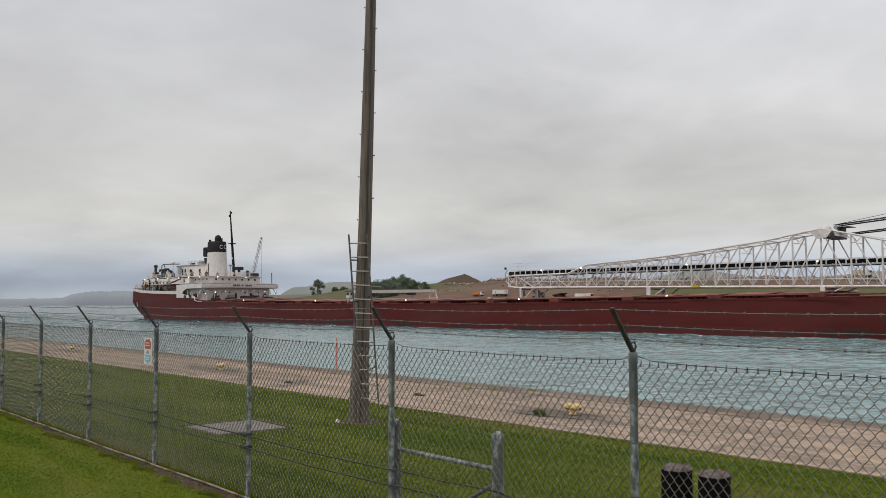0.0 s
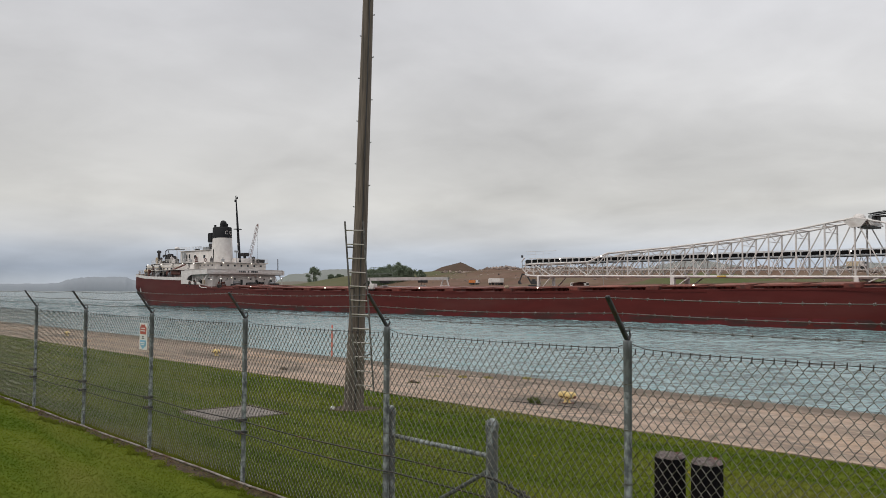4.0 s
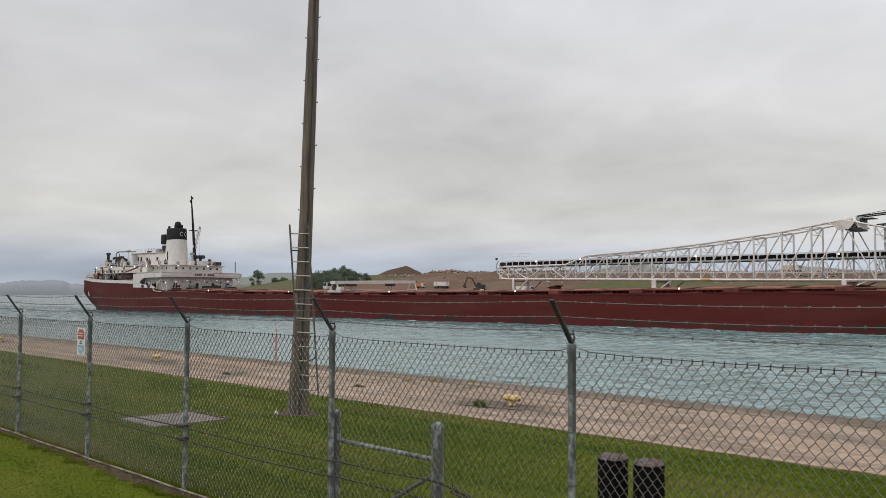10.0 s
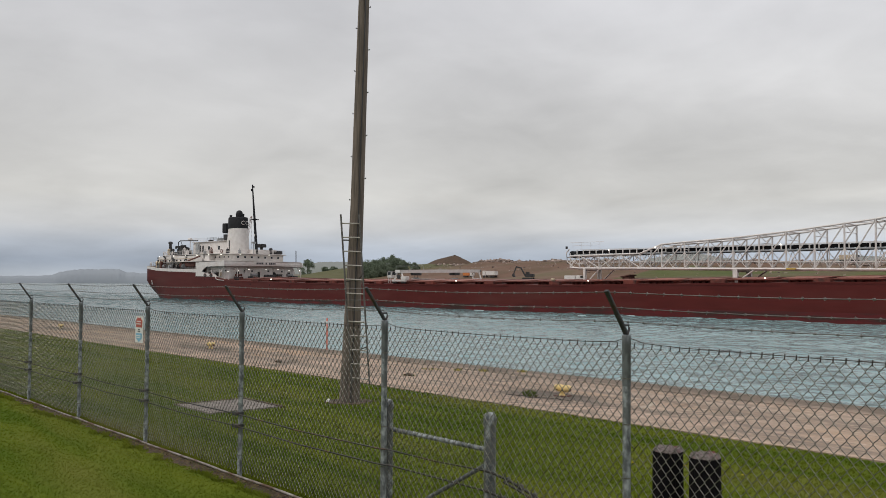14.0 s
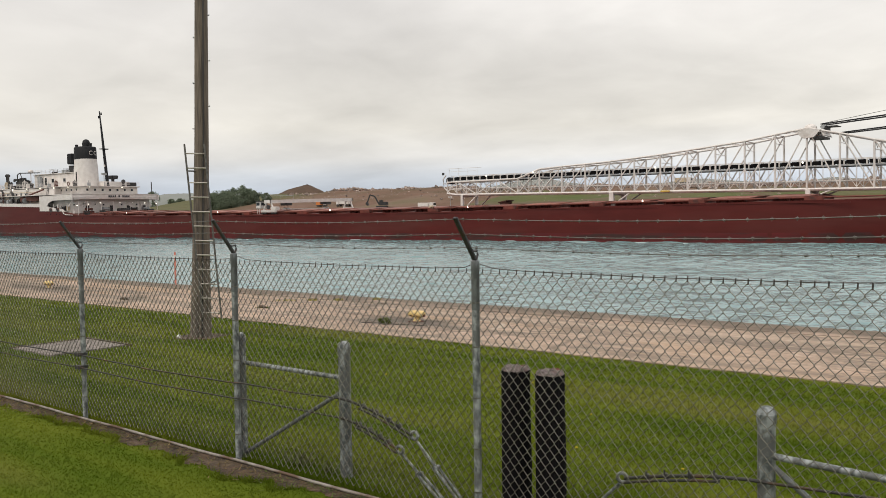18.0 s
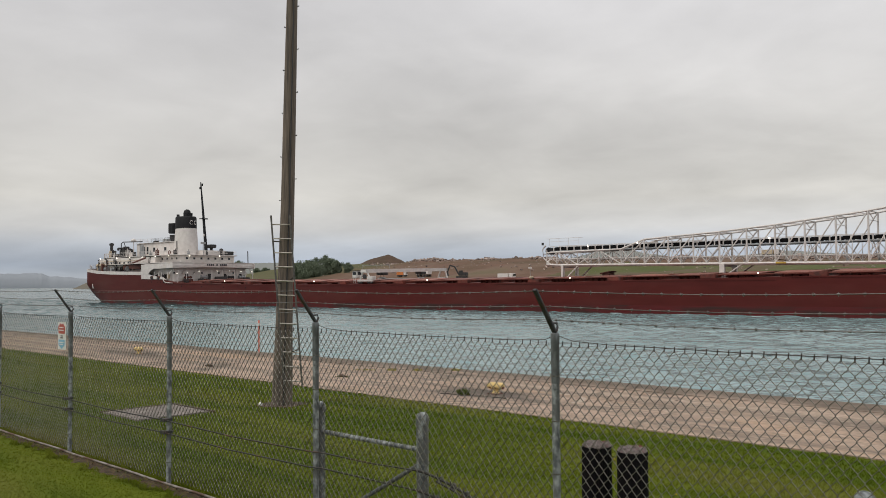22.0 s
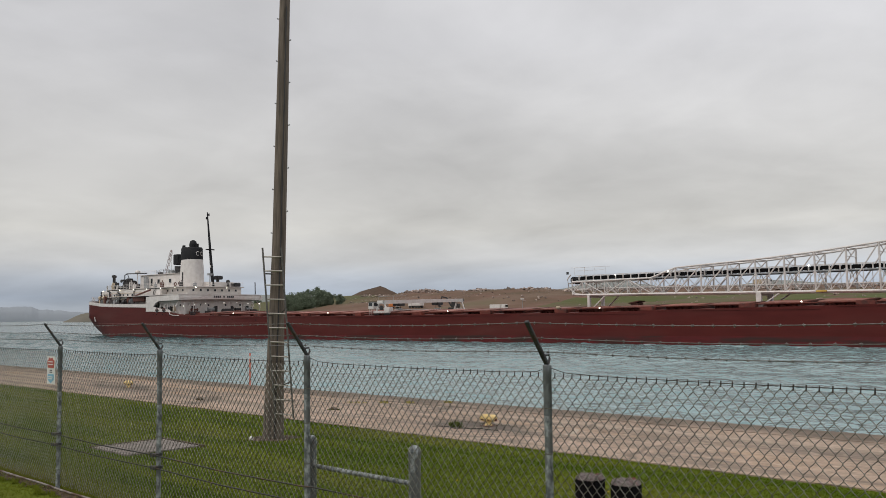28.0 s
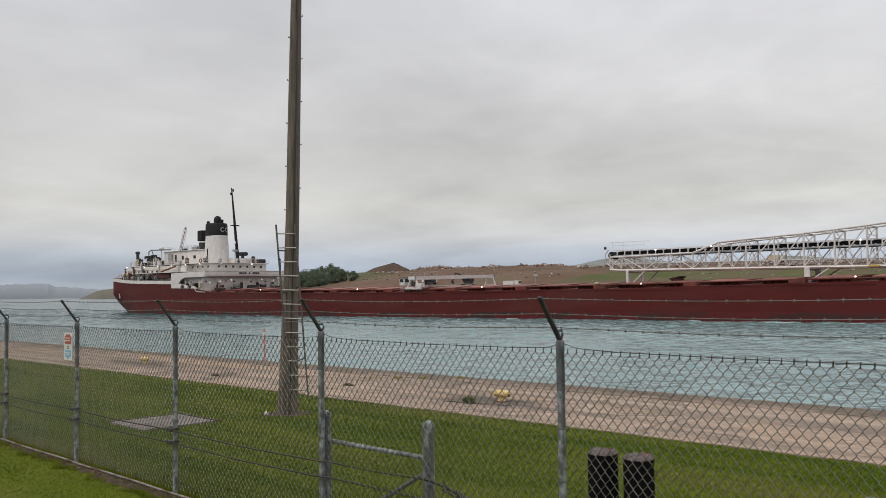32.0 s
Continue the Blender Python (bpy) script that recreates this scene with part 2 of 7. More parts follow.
    # oily ground round each mooring bollard
    k = calc("MULTIPLY", calc("SUBTRACT", calc("FRACT", calc("ADD", calc("DIVIDE", calc("ADD", sep.outputs["X"], 56.45), 15.03), 0.5)), 0.48), 15.03)
    dy = calc("SUBTRACT", sep.outputs["Y"], 12.75)
    d = calc("ADD", calc("POWER", calc("DIVIDE", k, 2.3), 2.0), calc("POWER", calc("DIVIDE", dy, 0.85), 2.0))
    rag = grain(1.6, 6, (0.4, 1.2, 1), 0.3, 0.7, 0.6)
    spot = N("ShaderNodeMapRange")
    L(calc("ADD", d, calc("MULTIPLY", rag, 1.3)), spot.inputs[0])
    for i, v in ((1, 0.55), (2, 1.55), (3, 1.0), (4, 0.0)):
        spot.inputs[i].default_value = v
    col = mix(spot.outputs[0], col, (0.090, 0.076, 0.066), 0.9)
    # browned, crumbling outer edge
    e = calc("SUBTRACT", calc("SUBTRACT", sep.outputs["Y"], calc("MULTIPLY", sep.outputs["X"], 0.016)), 16.1)
    edge = N("ShaderNodeMapRange")
    L(calc("ADD", e, calc("MULTIPLY", grain(1.3, 7, (0.5, 1, 1), 0.3, 0.7, 0.4), 0.9)), edge.inputs[0])
    for i, v in ((1, -0.45), (2, -0.10), (3, 0.0), (4, 1.0)):
        edge.inputs[i].default_value = v
    col = mix(edge.outputs[0], col, mix(grain(3.0, 5, (0.6, 1, 1), 0.35, 0.65), (0.100, 0.079, 0.062), (0.165, 0.128, 0.098)), 0.9)
    # hair cracks
    w, n = N("ShaderNodeTexVoronoi"), N("ShaderNodeTexNoise")
    w.feature = "DISTANCE_TO_EDGE"
    n.inputs["Scale"].default_value = 0.9
    L(pos, n.inputs["Vector"])
    off = N("ShaderNodeVectorMath")
    off.operation = "MULTIPLY_ADD"
    L(n.outputs["Color"], off.inputs[0])
    off.inputs[1].default_value = (1.2, 1.2, 0)
    L(pos, off.inputs[2])
    mp = N("ShaderNodeMapping")
    mp.inputs["Scale"].default_value = (0.16, 0.5, 1)
    L(off.outputs[0], mp.inputs["Vector"])
    L(mp.outputs[0], w.inputs["Vector"])
    w.inputs["Scale"].default_value = 1.0
    cr = N("ShaderNodeMapRange")
    L(w.outputs["Distance"], cr.inputs[0])
    for i, v in ((1, 0.002), (2, 0.012), (3, 1.0), (4, 0.0)):
        cr.inputs[i].default_value = v
    col = mix(cr.outputs[0], col, (0.075, 0.062, 0.050), 0.55)
    L(col, bs.inputs["Base Color"])
    bp, nb = N("ShaderNodeBump"), N("ShaderNodeTexNoise")
    nb.inputs["Scale"].default_value, nb.inputs["Detail"].default_value = 9, 6
    L(pos, nb.inputs["Vector"])
    bp.inputs["Distance"].default_value = 0.010
    L(nb.outputs["Fac"], bp.inputs["Height"])
    L(bp.outputs[0], bs.inputs["Normal"])
    return m


M["concrete"] = concrete_material()
M["cap"] = M["concrete"]
M["paintline"] = mat("faded_paint", (0.46, 0.40, 0.32), (0.36, 0.29, 0.22), 9, 0.9, 0, stain=(0.26, 0.19, 0.14), stain_scale=3, stain_at=(0.48, 0.6))
M["flower"] = mat("dandelion", (0.65, 0.48, 0.03), (0.55, 0.38, 0.02), 30, 0.8)
M["slab"] = mat("grey_paver", (0.235, 0.200, 0.180), (0.145, 0.125, 0.112), 7, 0.9, 0, bump=0.004, stain=(0.12, 0.105, 0.092), stain_scale=2.2, rnd=0.06, spread=0.12)
M["lawn"] = mat("lawn", (0.060, 0.092, 0.007), (0.098, 0.122, 0.013), 0.8, 0.95, 0, bump=0.004, bump_scale=60, stain=(0.118, 0.124, 0.024), stain_scale=0.42, stain_at=(0.53, 0.70), stretch=(0.3, 1.8, 1), spec=0.05, spread=0.11)
M["blade"] = mat("grass_blades", (0.082, 0.126, 0.010), (0.164, 0.194, 0.022), 0.8, 0.75, 0, stain=(0.196, 0.198, 0.044), stain_scale=0.42, stain_at=(0.53, 0.70), stretch=(0.3, 1.8, 1), island=0.09, spec=0.05, lift=True, spread=0.11)
M["deadgrass"] = mat("dead_grass", (0.165, 0.125, 0.065), (0.09, 0.065, 0.035), 4, 0.9, 0, island=0.4, spec=0.05)
M["dirt"] = mat("bare_soil", (0.092, 0.056, 0.034), (0.036, 0.025, 0.017), 9, 0.95, 0, bump=0.03, bump_scale=22, stain=(0.105, 0.073, 0.044), stain_scale=3, stain_at=(0.5, 0.65), spread=0.12)
M["dryweed"] = mat("dry_weeds", (0.42, 0.36, 0.12), (0.28, 0.25, 0.07), 5, 0.8, 0, island=0.3, lift=True)
M["weed"] = mat("weeds", (0.085, 0.130, 0.030), (0.15, 0.16, 0.055), 5, 0.8, 0, island=0.4, lift=True)
M["hull"] = mat("oxide_red_hull", (0.094, 0.0155, 0.0130), (0.074, 0.0122, 0.0102), 0.5, 0.45, 0, bump=0.012, bump_scale=0.35, stain=(0.094, 0.0270, 0.0225), stain_scale=0.12, stain_at=(0.48, 0.74), stretch=(0.5, 1, 2.6), spec=0.16)
M["boot"] = mat("boot_red", (0.108, 0.0085, 0.0095), (0.070, 0.008, 0.008), 0.9, 0.5, 0, stain=(0.038, 0.016, 0.013), stain_scale=0.35, stain_at=(0.46, 0.62), stretch=(0.4, 1, 3), spec=0.3)
M["seam"] = mat("worn_red_seam", (0.20, 0.085, 0.072), (0.14, 0.05, 0.042), 0.8, 0.7, 0)
M["deckred"] = mat("deck_red", (0.14, 0.032, 0.022), (0.10, 0.025, 0.018), 1.0, 0.7, 0, stain=(0.07, 0.028, 0.02), stain_scale=0.4)
M["coaming"] = mat("hatch_red", (0.175, 0.036, 0.022), (0.085, 0.018, 0.012), 1.4, 0.65, 0, stain=(0.05, 0.02, 0.015), stain_scale=0.7, rnd=0.2)
M["hatch_top"] = mat("hatch_cover", (0.26, 0.105, 0.080), (0.16, 0.055, 0.040), 1.4, 0.7, 0, rnd=0.3)
M["white"] = mat("ship_white", (0.69, 0.65, 0.62), (0.58, 0.54, 0.51), 1.2, 0.5, 0, stain=(0.60, 0.50, 0.40), stain_scale=0.6, stain_at=(0.60, 0.80))
M["boomwhite"] = mat("boom_white", (0.66, 0.62, 0.59), (0.55, 0.51, 0.485), 1.5, 0.5, 0, stain=(0.42, 0.36, 0.32), stain_scale=0.5, stain_at=(0.58, 0.76))
M["black"] = mat("black_paint", (0.012, 0.013, 0.015), (0.020, 0.020, 0.022), 2, 0.7, spec=0.2)
M["belt"] = mat("conveyor_rubber", (0.006, 0.006, 0.007), (0.012, 0.011, 0.011), 2, 0.9, spec=0.05)
M["darkmetal"] = mat("dark_deck_gear", (0.045, 0.042, 0.042), (0.025, 0.024, 0.025), 3, 0.6, 0.2)
M["rust"] = mat("rusty_gear", (0.14, 0.05, 0.035), (0.08, 0.035, 0.028), 2, 0.8)
M["glass"] = mat("dark_window", (0.02, 0.023, 0.026), (0.03, 0.033, 0.036), 2, 0.15)
M["lamp"] = mat("lit_lamp", (0.9, 0.88, 0.8), None, 2, 0.4, glow=4.0)
M["letter"] = mat("dark_lettering", (0.05, 0.05, 0.055), None, 4, 0.6)
M["buff"] = mat("buff_paint", (0.55, 0.45, 0.32), (0.45, 0.36, 0.25), 2, 0.6)
M["earth"] = mat("far_bank_earth", (0.158, 0.094, 0.070), (0.098, 0.074, 0.046), 0.055, 0.95, 0, bump=0.5, bump_scale=0.25, stain=(0.178, 0.115, 0.090), stain_scale=0.035, stain_at=(0.50, 0.64), detail=9, spec=0.1)
M["bankgrass"] = mat("far_bank_grass", (0.078, 0.096, 0.034), (0.104, 0.106, 0.046), 0.06, 0.95, 0, bump=0.3, bump_scale=0.5, stain=(0.122, 0.092, 0.062), stain_scale=0.025, stain_at=(0.44, 0.58), spec=0.1)
M["rubble"] = mat("rubble", (0.33, 0.26, 0.225), (0.19, 0.145, 0.12), 0.6, 0.95, 0, island=0.45)
M["mound"] = mat("brown_mound", (0.105, 0.070, 0.052), (0.078, 0.058, 0.043), 0.15, 0.95, 0, bump=0.4, bump_scale=0.4, stain=(0.068, 0.064, 0.038), stain_scale=0.06, spec=0.1)
M["stone"] = mat("grey_stockpile", (0.22, 0.23, 0.215), (0.17, 0.18, 0.17), 0.3, 0.95, 0, bump=0.3, bump_scale=0.6)
# leaf tones paled and evened out to carry the haze of distance
M["leaf"] = mat("tree_leaves", (0.138, 0.172, 0.118), (0.168, 0.200, 0.138), 0.5, 0.85, 0, island=0.12, spec=0.1)
M["bark"] = mat("bark", (0.09, 0.07, 0.05), (0.05, 0.04, 0.03), 2, 0.9)
# distance haze is mixed straight into these far-land colours
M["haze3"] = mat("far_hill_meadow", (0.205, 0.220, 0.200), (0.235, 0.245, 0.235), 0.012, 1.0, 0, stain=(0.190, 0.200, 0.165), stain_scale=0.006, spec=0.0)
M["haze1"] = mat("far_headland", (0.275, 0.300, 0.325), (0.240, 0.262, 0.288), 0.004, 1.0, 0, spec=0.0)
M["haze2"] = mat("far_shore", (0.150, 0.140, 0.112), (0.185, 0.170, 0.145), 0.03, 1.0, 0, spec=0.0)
M["redlattice"] = mat("faded_red_lattice", (0.42, 0.30, 0.28), (0.34, 0.22, 0.20), 1, 0.6)
M["orange"] = mat("machine_orange", (0.62, 0.20, 0.05), (0.45, 0.15, 0.04), 1, 0.5)
M["mustard"] = mat("machine_yellow", (0.58, 0.40, 0.08), (0.45, 0.30, 0.06), 1, 0.5)
M["greysteel"] = mat("grey_lattice", (0.36, 0.37, 0.37), (0.27, 0.275, 0.28), 1, 0.5, 0.2)
M["signwhite"] = mat("sign_white", (0.66, 0.66, 0.63), (0.56, 0.56, 0.54), 12, 0.5)
M["signred"] = mat("sign_red", (0.40, 0.075, 0.05), (0.32, 0.06, 0.045), 14, 0.5)
M["signblue"] = mat("sign_blue", (0.20, 0.42, 0.56), (0.16, 0.36, 0.50), 14, 0.5)
M["foam"] = mat("foam", (0.40, 0.48, 0.49), (0.22, 0.32, 0.33), 1.2, 0.7)


def water_material():
    m = bpy.data.materials.new("canal_water")
    m.use_nodes = True
    nt = m.node_tree
    N, L = nt.nodes.new, nt.links.new
    bs = nt.nodes["Principled BSDF"]
    tc = N("ShaderNodeTexCoord")
    col, n0 = N("ShaderNodeMix"), N("ShaderNodeTexNoise")
    col.data_type = "RGBA"
    n0.inputs["Scale"].default_value, n0.inputs["Detail"].default_value = 0.05, 6
    mp0 = N("ShaderNodeMapping")
    mp0.inputs["Scale"].default_value = (0.5, 1.6, 1)
    L(tc.outputs["Object"], mp0.inputs[0])
    L(mp0.outputs[0], n0.inputs["Vector"])
    r0 = N("ShaderNodeMapRange")
    r0.inputs[1].default_value, r0.inputs[2].default_value = 0.35, 0.65
    L(n0.outputs["Fac"], r0.inputs[0])
    L(r0.outputs[0], col.inputs[0])
    col.inputs[6].default_value, col.inputs[7].default_value = (0.134, 0.222, 0.228, 1), (0.206, 0.306, 0.312, 1)
    # base colour darkened towards -x to offset the sky's bright grazing reflection
    geo, sx, dim, lake = N("ShaderNodeNewGeometry"), N("ShaderNodeSeparateXYZ"), N("ShaderNodeMapRange"), N("ShaderNodeMix")
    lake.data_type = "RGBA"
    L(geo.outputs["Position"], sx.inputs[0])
    L(sx.outputs["X"], dim.inputs[0])
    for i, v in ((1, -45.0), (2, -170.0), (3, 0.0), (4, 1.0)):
        dim.inputs[i].default_value = v
    L(dim.outputs[0], lake.inputs[0])
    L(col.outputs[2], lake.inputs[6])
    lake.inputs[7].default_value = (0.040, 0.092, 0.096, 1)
    L(lake.outputs[2], bs.inputs["Base Color"])
    bs.inputs["Roughness"].default_value = 0.16
    bs.inputs["IOR"].default_value = 1.33
    bs.inputs["Specular IOR Level"].default_value = 0.50
    h = None
    for s, d, st, w in ((0.42, 2, (1.0, 0.72, 1), 0.75), (0.85, 2, (1.0, 0.72, 1), 0.50), (1.9, 2, (1.0, 0.75, 1), 0.15), (5.0, 2, (1.0, 0.8, 1), 0.022)):
        mp, n = N("ShaderNodeMapping"), N("ShaderNodeTexNoise")
        mp.inputs["Scale"].default_value = st
        mp.inputs["Rotation"].default_value = (0, 0, radians(25))
        L(tc.outputs["Object"], mp.inputs[0])
        L(mp.outputs[0], n.inputs["Vector"])
        n.inputs["Scale"].default_value, n.inputs["Detail"].default_value = s, d
        n.inputs["Distortion"].default_value = 0.25
        k = N("ShaderNodeMath")
        k.operation = "MULTIPLY"
        L(n.outputs["Fac"], k.inputs[0])
        k.inputs[1].default_value = w
        if h:
            a = N("ShaderNodeMath")
            a.operation = "ADD"
            L(h, a.inputs[0])
            L(k.outputs[0], a.inputs[1])
            h = a.outputs[0]
        else:
            h = k.outputs[0]
    bp = N("ShaderNodeBump")
    bp.inputs["Strength"].default_value, bp.inputs["Distance"].default_value = 1.0, 0.95
    L(h, bp.inputs["Height"])
    L(bp.outputs[0], bs.inputs["Normal"])
    return m


M["water"] = water_material()


# ---- mesh helpers ----
class Shape:
    """Collects vertices and faces of one mesh."""

    def __init__(self):
        self.v, self.f, self.s = [], [], []

    def add(self, verts, faces, smooth=False):
        o = len(self.v)
        self.v += [tuple(p) for p in verts]
        self.f += [tuple(i + o for i in q) for q in faces]
        self.s += [smooth] * len(faces)
        return self

    def box(self, c, d, m=None):
        x, y, z = (k / 2 for k in d)
        pts = [Vector((sx * x, sy * y, sz * z)) for sz in (-1, 1) for sy in (-1, 1) for sx in (-1, 1)]
        if m is not None:
            pts = [m @ p for p in pts]
        pts = [p + Vector(c) for p in pts]
        return self.add(pts, [(0, 2, 3, 1), (4, 5, 7, 6), (0, 1, 5, 4), (2, 6, 7, 3), (0, 4, 6, 2), (1, 3, 7, 5)])

    def soft_box(self, c, d, r=0.01, m=None):
        """A box with chamfered edges."""
        bm = bmesh.new()
        bmesh.ops.create_cube(bm, size=1.0)
        for q in bm.verts:
            q.co = Vector((q.co.x * d[0], q.co.y * d[1], q.co.z * d[2]))
        bmesh.ops.bevel(bm, geom=bm.edges[:], offset=r, segments=2, affect="EDGES")
        bm.verts.index_update()
        pts = [(m @ q.co if m is not None else q.co) + Vector(c) for q in bm.verts]
        self.add(pts, [[q.index for q in fc.verts] for fc in bm.faces])
        bm.free()
        return self

    def tube(self, a, b, r0, r1=None, n=8, caps=True):
        a, b = Vector(a), Vector(b)
        r1 = r0 if r1 is None else r1
        q = (b - a).to_track_quat("Z", "Y")
        pts = []
        for p, r in ((a, r0), (b, r1)):
            pts += [p + q @ Vector((r * math.cos(2 * math.pi * i / n), r * math.sin(2 * math.pi * i / n), 0)) for i in range(n)]
        self.add(pts, [(i, (i + 1) % n, n + (i + 1) % n, n + i) for i in range(n)], n > 4)
        return self.ends(pts[:n], pts[n:]) if caps else self

    def ends(self, a, b):
        """Flat end faces with vertices of their own, so that the round sides shade evenly."""
        n = len(a)
        return self.add(list(a) + list(b), [tuple(reversed(range(n))), tuple(range(n, 2 * n))])

    def path(self, pts, r, n=6):
        pts = [Vector(p) for p in pts]
        k = len(pts)
        ring = []
        for i, p in enumerate(pts):
            d = (pts[min(i + 1, k - 1)] - pts[max(i - 1, 0)]).normalized()
            q = d.to_track_quat("Z", "Y")
            ring += [p + q @ Vector((r * math.cos(2 * math.pi * j / n), r * math.sin(2 * math.pi * j / n), 0)) for j in range(n)]
        self.add(ring, [(i * n + j, i * n + (j + 1) % n, (i + 1) * n + (j + 1) % n, (i + 1) * n + j) for i in range(k - 1) for j in range(n)], True)
        return self.ends(ring[:n], ring[-n:])

    def lathe(self, prof, c=(0, 0, 0), n=16, sx=1.0, sy=1.0, wob=0.0, smooth=True):
        c = Vector(c)
        pts, k = [], len(prof)
        for r, z in prof:
            for j in range(n):
                a = 2 * math.pi * j / n
                w = 1 + wob * noise.noise(Vector((math.cos(a) * 2 + c.x, math.sin(a) * 2 + c.y, z * 2)))
                pts.append(c + Vector((r * w * sx * math.cos(a), r * w * sy * math.sin(a), z)))
        self.add(pts, [(i * n + j, i * n + (j + 1) % n, (i + 1) * n + (j + 1) % n, (i + 1) * n + j) for i in range(k - 1) for j in range(n)], smooth)
        return self.ends(pts[:n], pts[-n:])

    def grid(self, rows, smooth=True, close=False):
        k, n = len(rows), len(rows[0])
        pts = [p for r in rows for p in r]
        m = n if close else n - 1
        return self.add(pts, [(i * n + j, i * n + (j + 1) % n, (i + 1) * n + (j + 1) % n, (i + 1) * n + j) for i in range(k - 1) for j in range(m)], smooth)

    def prism(self, poly, z0, z1, axis="z"):
        n = len(poly)

        def at(a, b, w):
            return {"z": (a, b, w), "y": (a, w, b), "x": (w, a, b)}[axis]
        pts = [at(a, b, z0) for a, b in poly] + [at(a, b, z1) for a, b in poly]
        self.add(pts, [tuple(reversed(range(n))), tuple(range(n, 2 * n))] + [(i, (i + 1) % n, n + (i + 1) % n, n + i) for i in range(n)])
        return self

    def mesh(self, name, *materials):
        me = bpy.data.meshes.new(name)
        me.from_pydata(self.v, [], self.f)
        me.polygons.foreach_set("use_smooth", self.s)
        for m in materials:
            me.materials.append(m)
        me.update()
        return me


def thing(name, at=(0, 0, 0), label="", category="", group="", kind="", rz=0.0):
    ob = new(name)
    ob.empty_display_size = 0.2
    ob.matrix_basis = pose(*at, 0, 0, rz)
    return tagged(ob, label, category, group, kind)


def part(name, shape, material, parent, label="", at=None, kind=""):
    me = shape if isinstance(shape, bpy.types.Mesh) else shape.mesh(name, material)
    ob = new(name, me)
    ob.parent = parent
    if at is not None:
        ob.matrix_basis = at if isinstance(at, Matrix) else Matrix.Translation(at)
    return tagged(ob, label, kind=kind)


def solid(name, shape, material, label="", category="", group="", kind="", at=None):
    ob = new(name, shape.mesh(name, material))
    if at is not None:
        ob.matrix_basis = at
    return tagged(ob, label, category, group, kind)


# ---- the plan: x along the canal, y across it, z up from the lawn ----
FENCE_Y, POST4_X, SPAN = 4.695, -6.266, 2.651
WATER_Z = -2.18


def lawn_edge(x):
    return 11.25 + 0.010 * x


def wall_edge(x):
    return 16.1 + 0.016 * x


def ground():
    s = Shape()
    xs = [-3000, -400, -120, -60, -30, 0, 30, 120, 400, 3000]
    s.grid([[(x, -3000, 0), (x, -50, 0), (x, 4.4, 0), (x, max(-20, min(20, lawn_edge(x))) - 0.02, 0), (x, max(-20, min(20, lawn_edge(x))) - 0.02, -1.0)] for x in xs], False)
    solid("ground_lawn", s, M["lawn"], "mown green lawn either side of the fence", "lawn", kind="structure")


ground()


def ease(a, b, v):
    k = max(0.0, min(1.0, (v - a) / (b - a)))
    return k * k * (3 - 2 * k)


def wave(x, y):
    """Height of the chop, rougher towards the far side and the open lake; crests are sharper than troughs."""
    n = noise.noise(Vector((x * 0.62, y * 0.50, 2.0))) * 0.085 + noise.noise(Vector((x * 1.15, y * 0.95, 7.0))) * 0.052
    n += noise.noise(Vector((x * 0.16, y * 0.16, 4.0))) * 0.09
    return (n + 4.5 * max(0.0, n) ** 2) * (1 + 0.4 * ease(30, 80, y) + 0.7 * ease(-60, -200, x))


def water():
    w = Shape()
    y1 = 13.5 + 0.45 * 79
    for x0, nx, dx, y0, ny, dy in ((-90, 278, 0.45, 13.5, 80, 0.45), (-420, 547, 0.9, y1, 64, 0.9), (-420.4, 414, 0.8, 13.5, 46, 0.79)):
        w.grid([[(x0 + dx * i, y0 + dy * j, wave(x0 + dx * i, y0 + dy * j)) for i in range(nx)] for j in range(ny)])
    # skirts close the seams between fine and coarse waves
    for x0, x1, ya, yb in ((-420, 72, y1, y1), (-90, -90, 13.5, y1)):
        n = 700
        pts = [(x0 + (x1 - x0) * i / n, ya + (yb - ya) * i / n) for i in range(n + 1)]
        w.grid([[(p[0], p[1], wave(*p) + h) for p in pts] for h in (0.0, -0.4)])
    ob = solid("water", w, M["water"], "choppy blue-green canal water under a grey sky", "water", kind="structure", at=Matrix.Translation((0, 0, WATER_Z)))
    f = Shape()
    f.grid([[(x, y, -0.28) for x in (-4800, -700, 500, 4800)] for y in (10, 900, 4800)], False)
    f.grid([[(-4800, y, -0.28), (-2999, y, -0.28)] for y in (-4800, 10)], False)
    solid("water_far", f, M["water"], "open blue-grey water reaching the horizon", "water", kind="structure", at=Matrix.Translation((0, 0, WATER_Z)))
    return ob


WATER = water()


# ---- the far bank ----
def ridge(x):
    xs = [-600, -470, -420, -373, -350, -293, -280, -264, -247, -232, -218, -205, -190, -150, -62, 60, 300]
    zs = [2.0, 5.0, 8.2, 9.6, 9.6, 11.6, 11.3, 11.8, 11.2, 12.0, 10.8, 11.2, 10.4, 9.8, 8.6, 8.0, 8.0]
    return float(np.interp(x, xs, zs))


def bank_height(x, y):
    shore = 178 + 14 * noise.noise(Vector((x * 0.012, 3.1, 0)))
    if x < -355:
        shore += (-355 - x) * 1.35
    t = max(0.0, min(1.0, (y - shore) / 78.0))
    up = -2.6 + 3.4 * min(1.0, max(0.0, (y - shore + 4) / 9.0))
    n = noise.fractal(Vector((x * 0.03, y * 0.03, 1.7)), 1.0, 2.0, 5)
    n2 = noise.noise(Vector((x * 0.21, y * 0.21, 5.0)))
    return up + (ridge(x) - 0.8) * (t ** 0.85) + (n * 1.3 + n2 * 0.35) * min(1.0, t * 2 + 0.15)


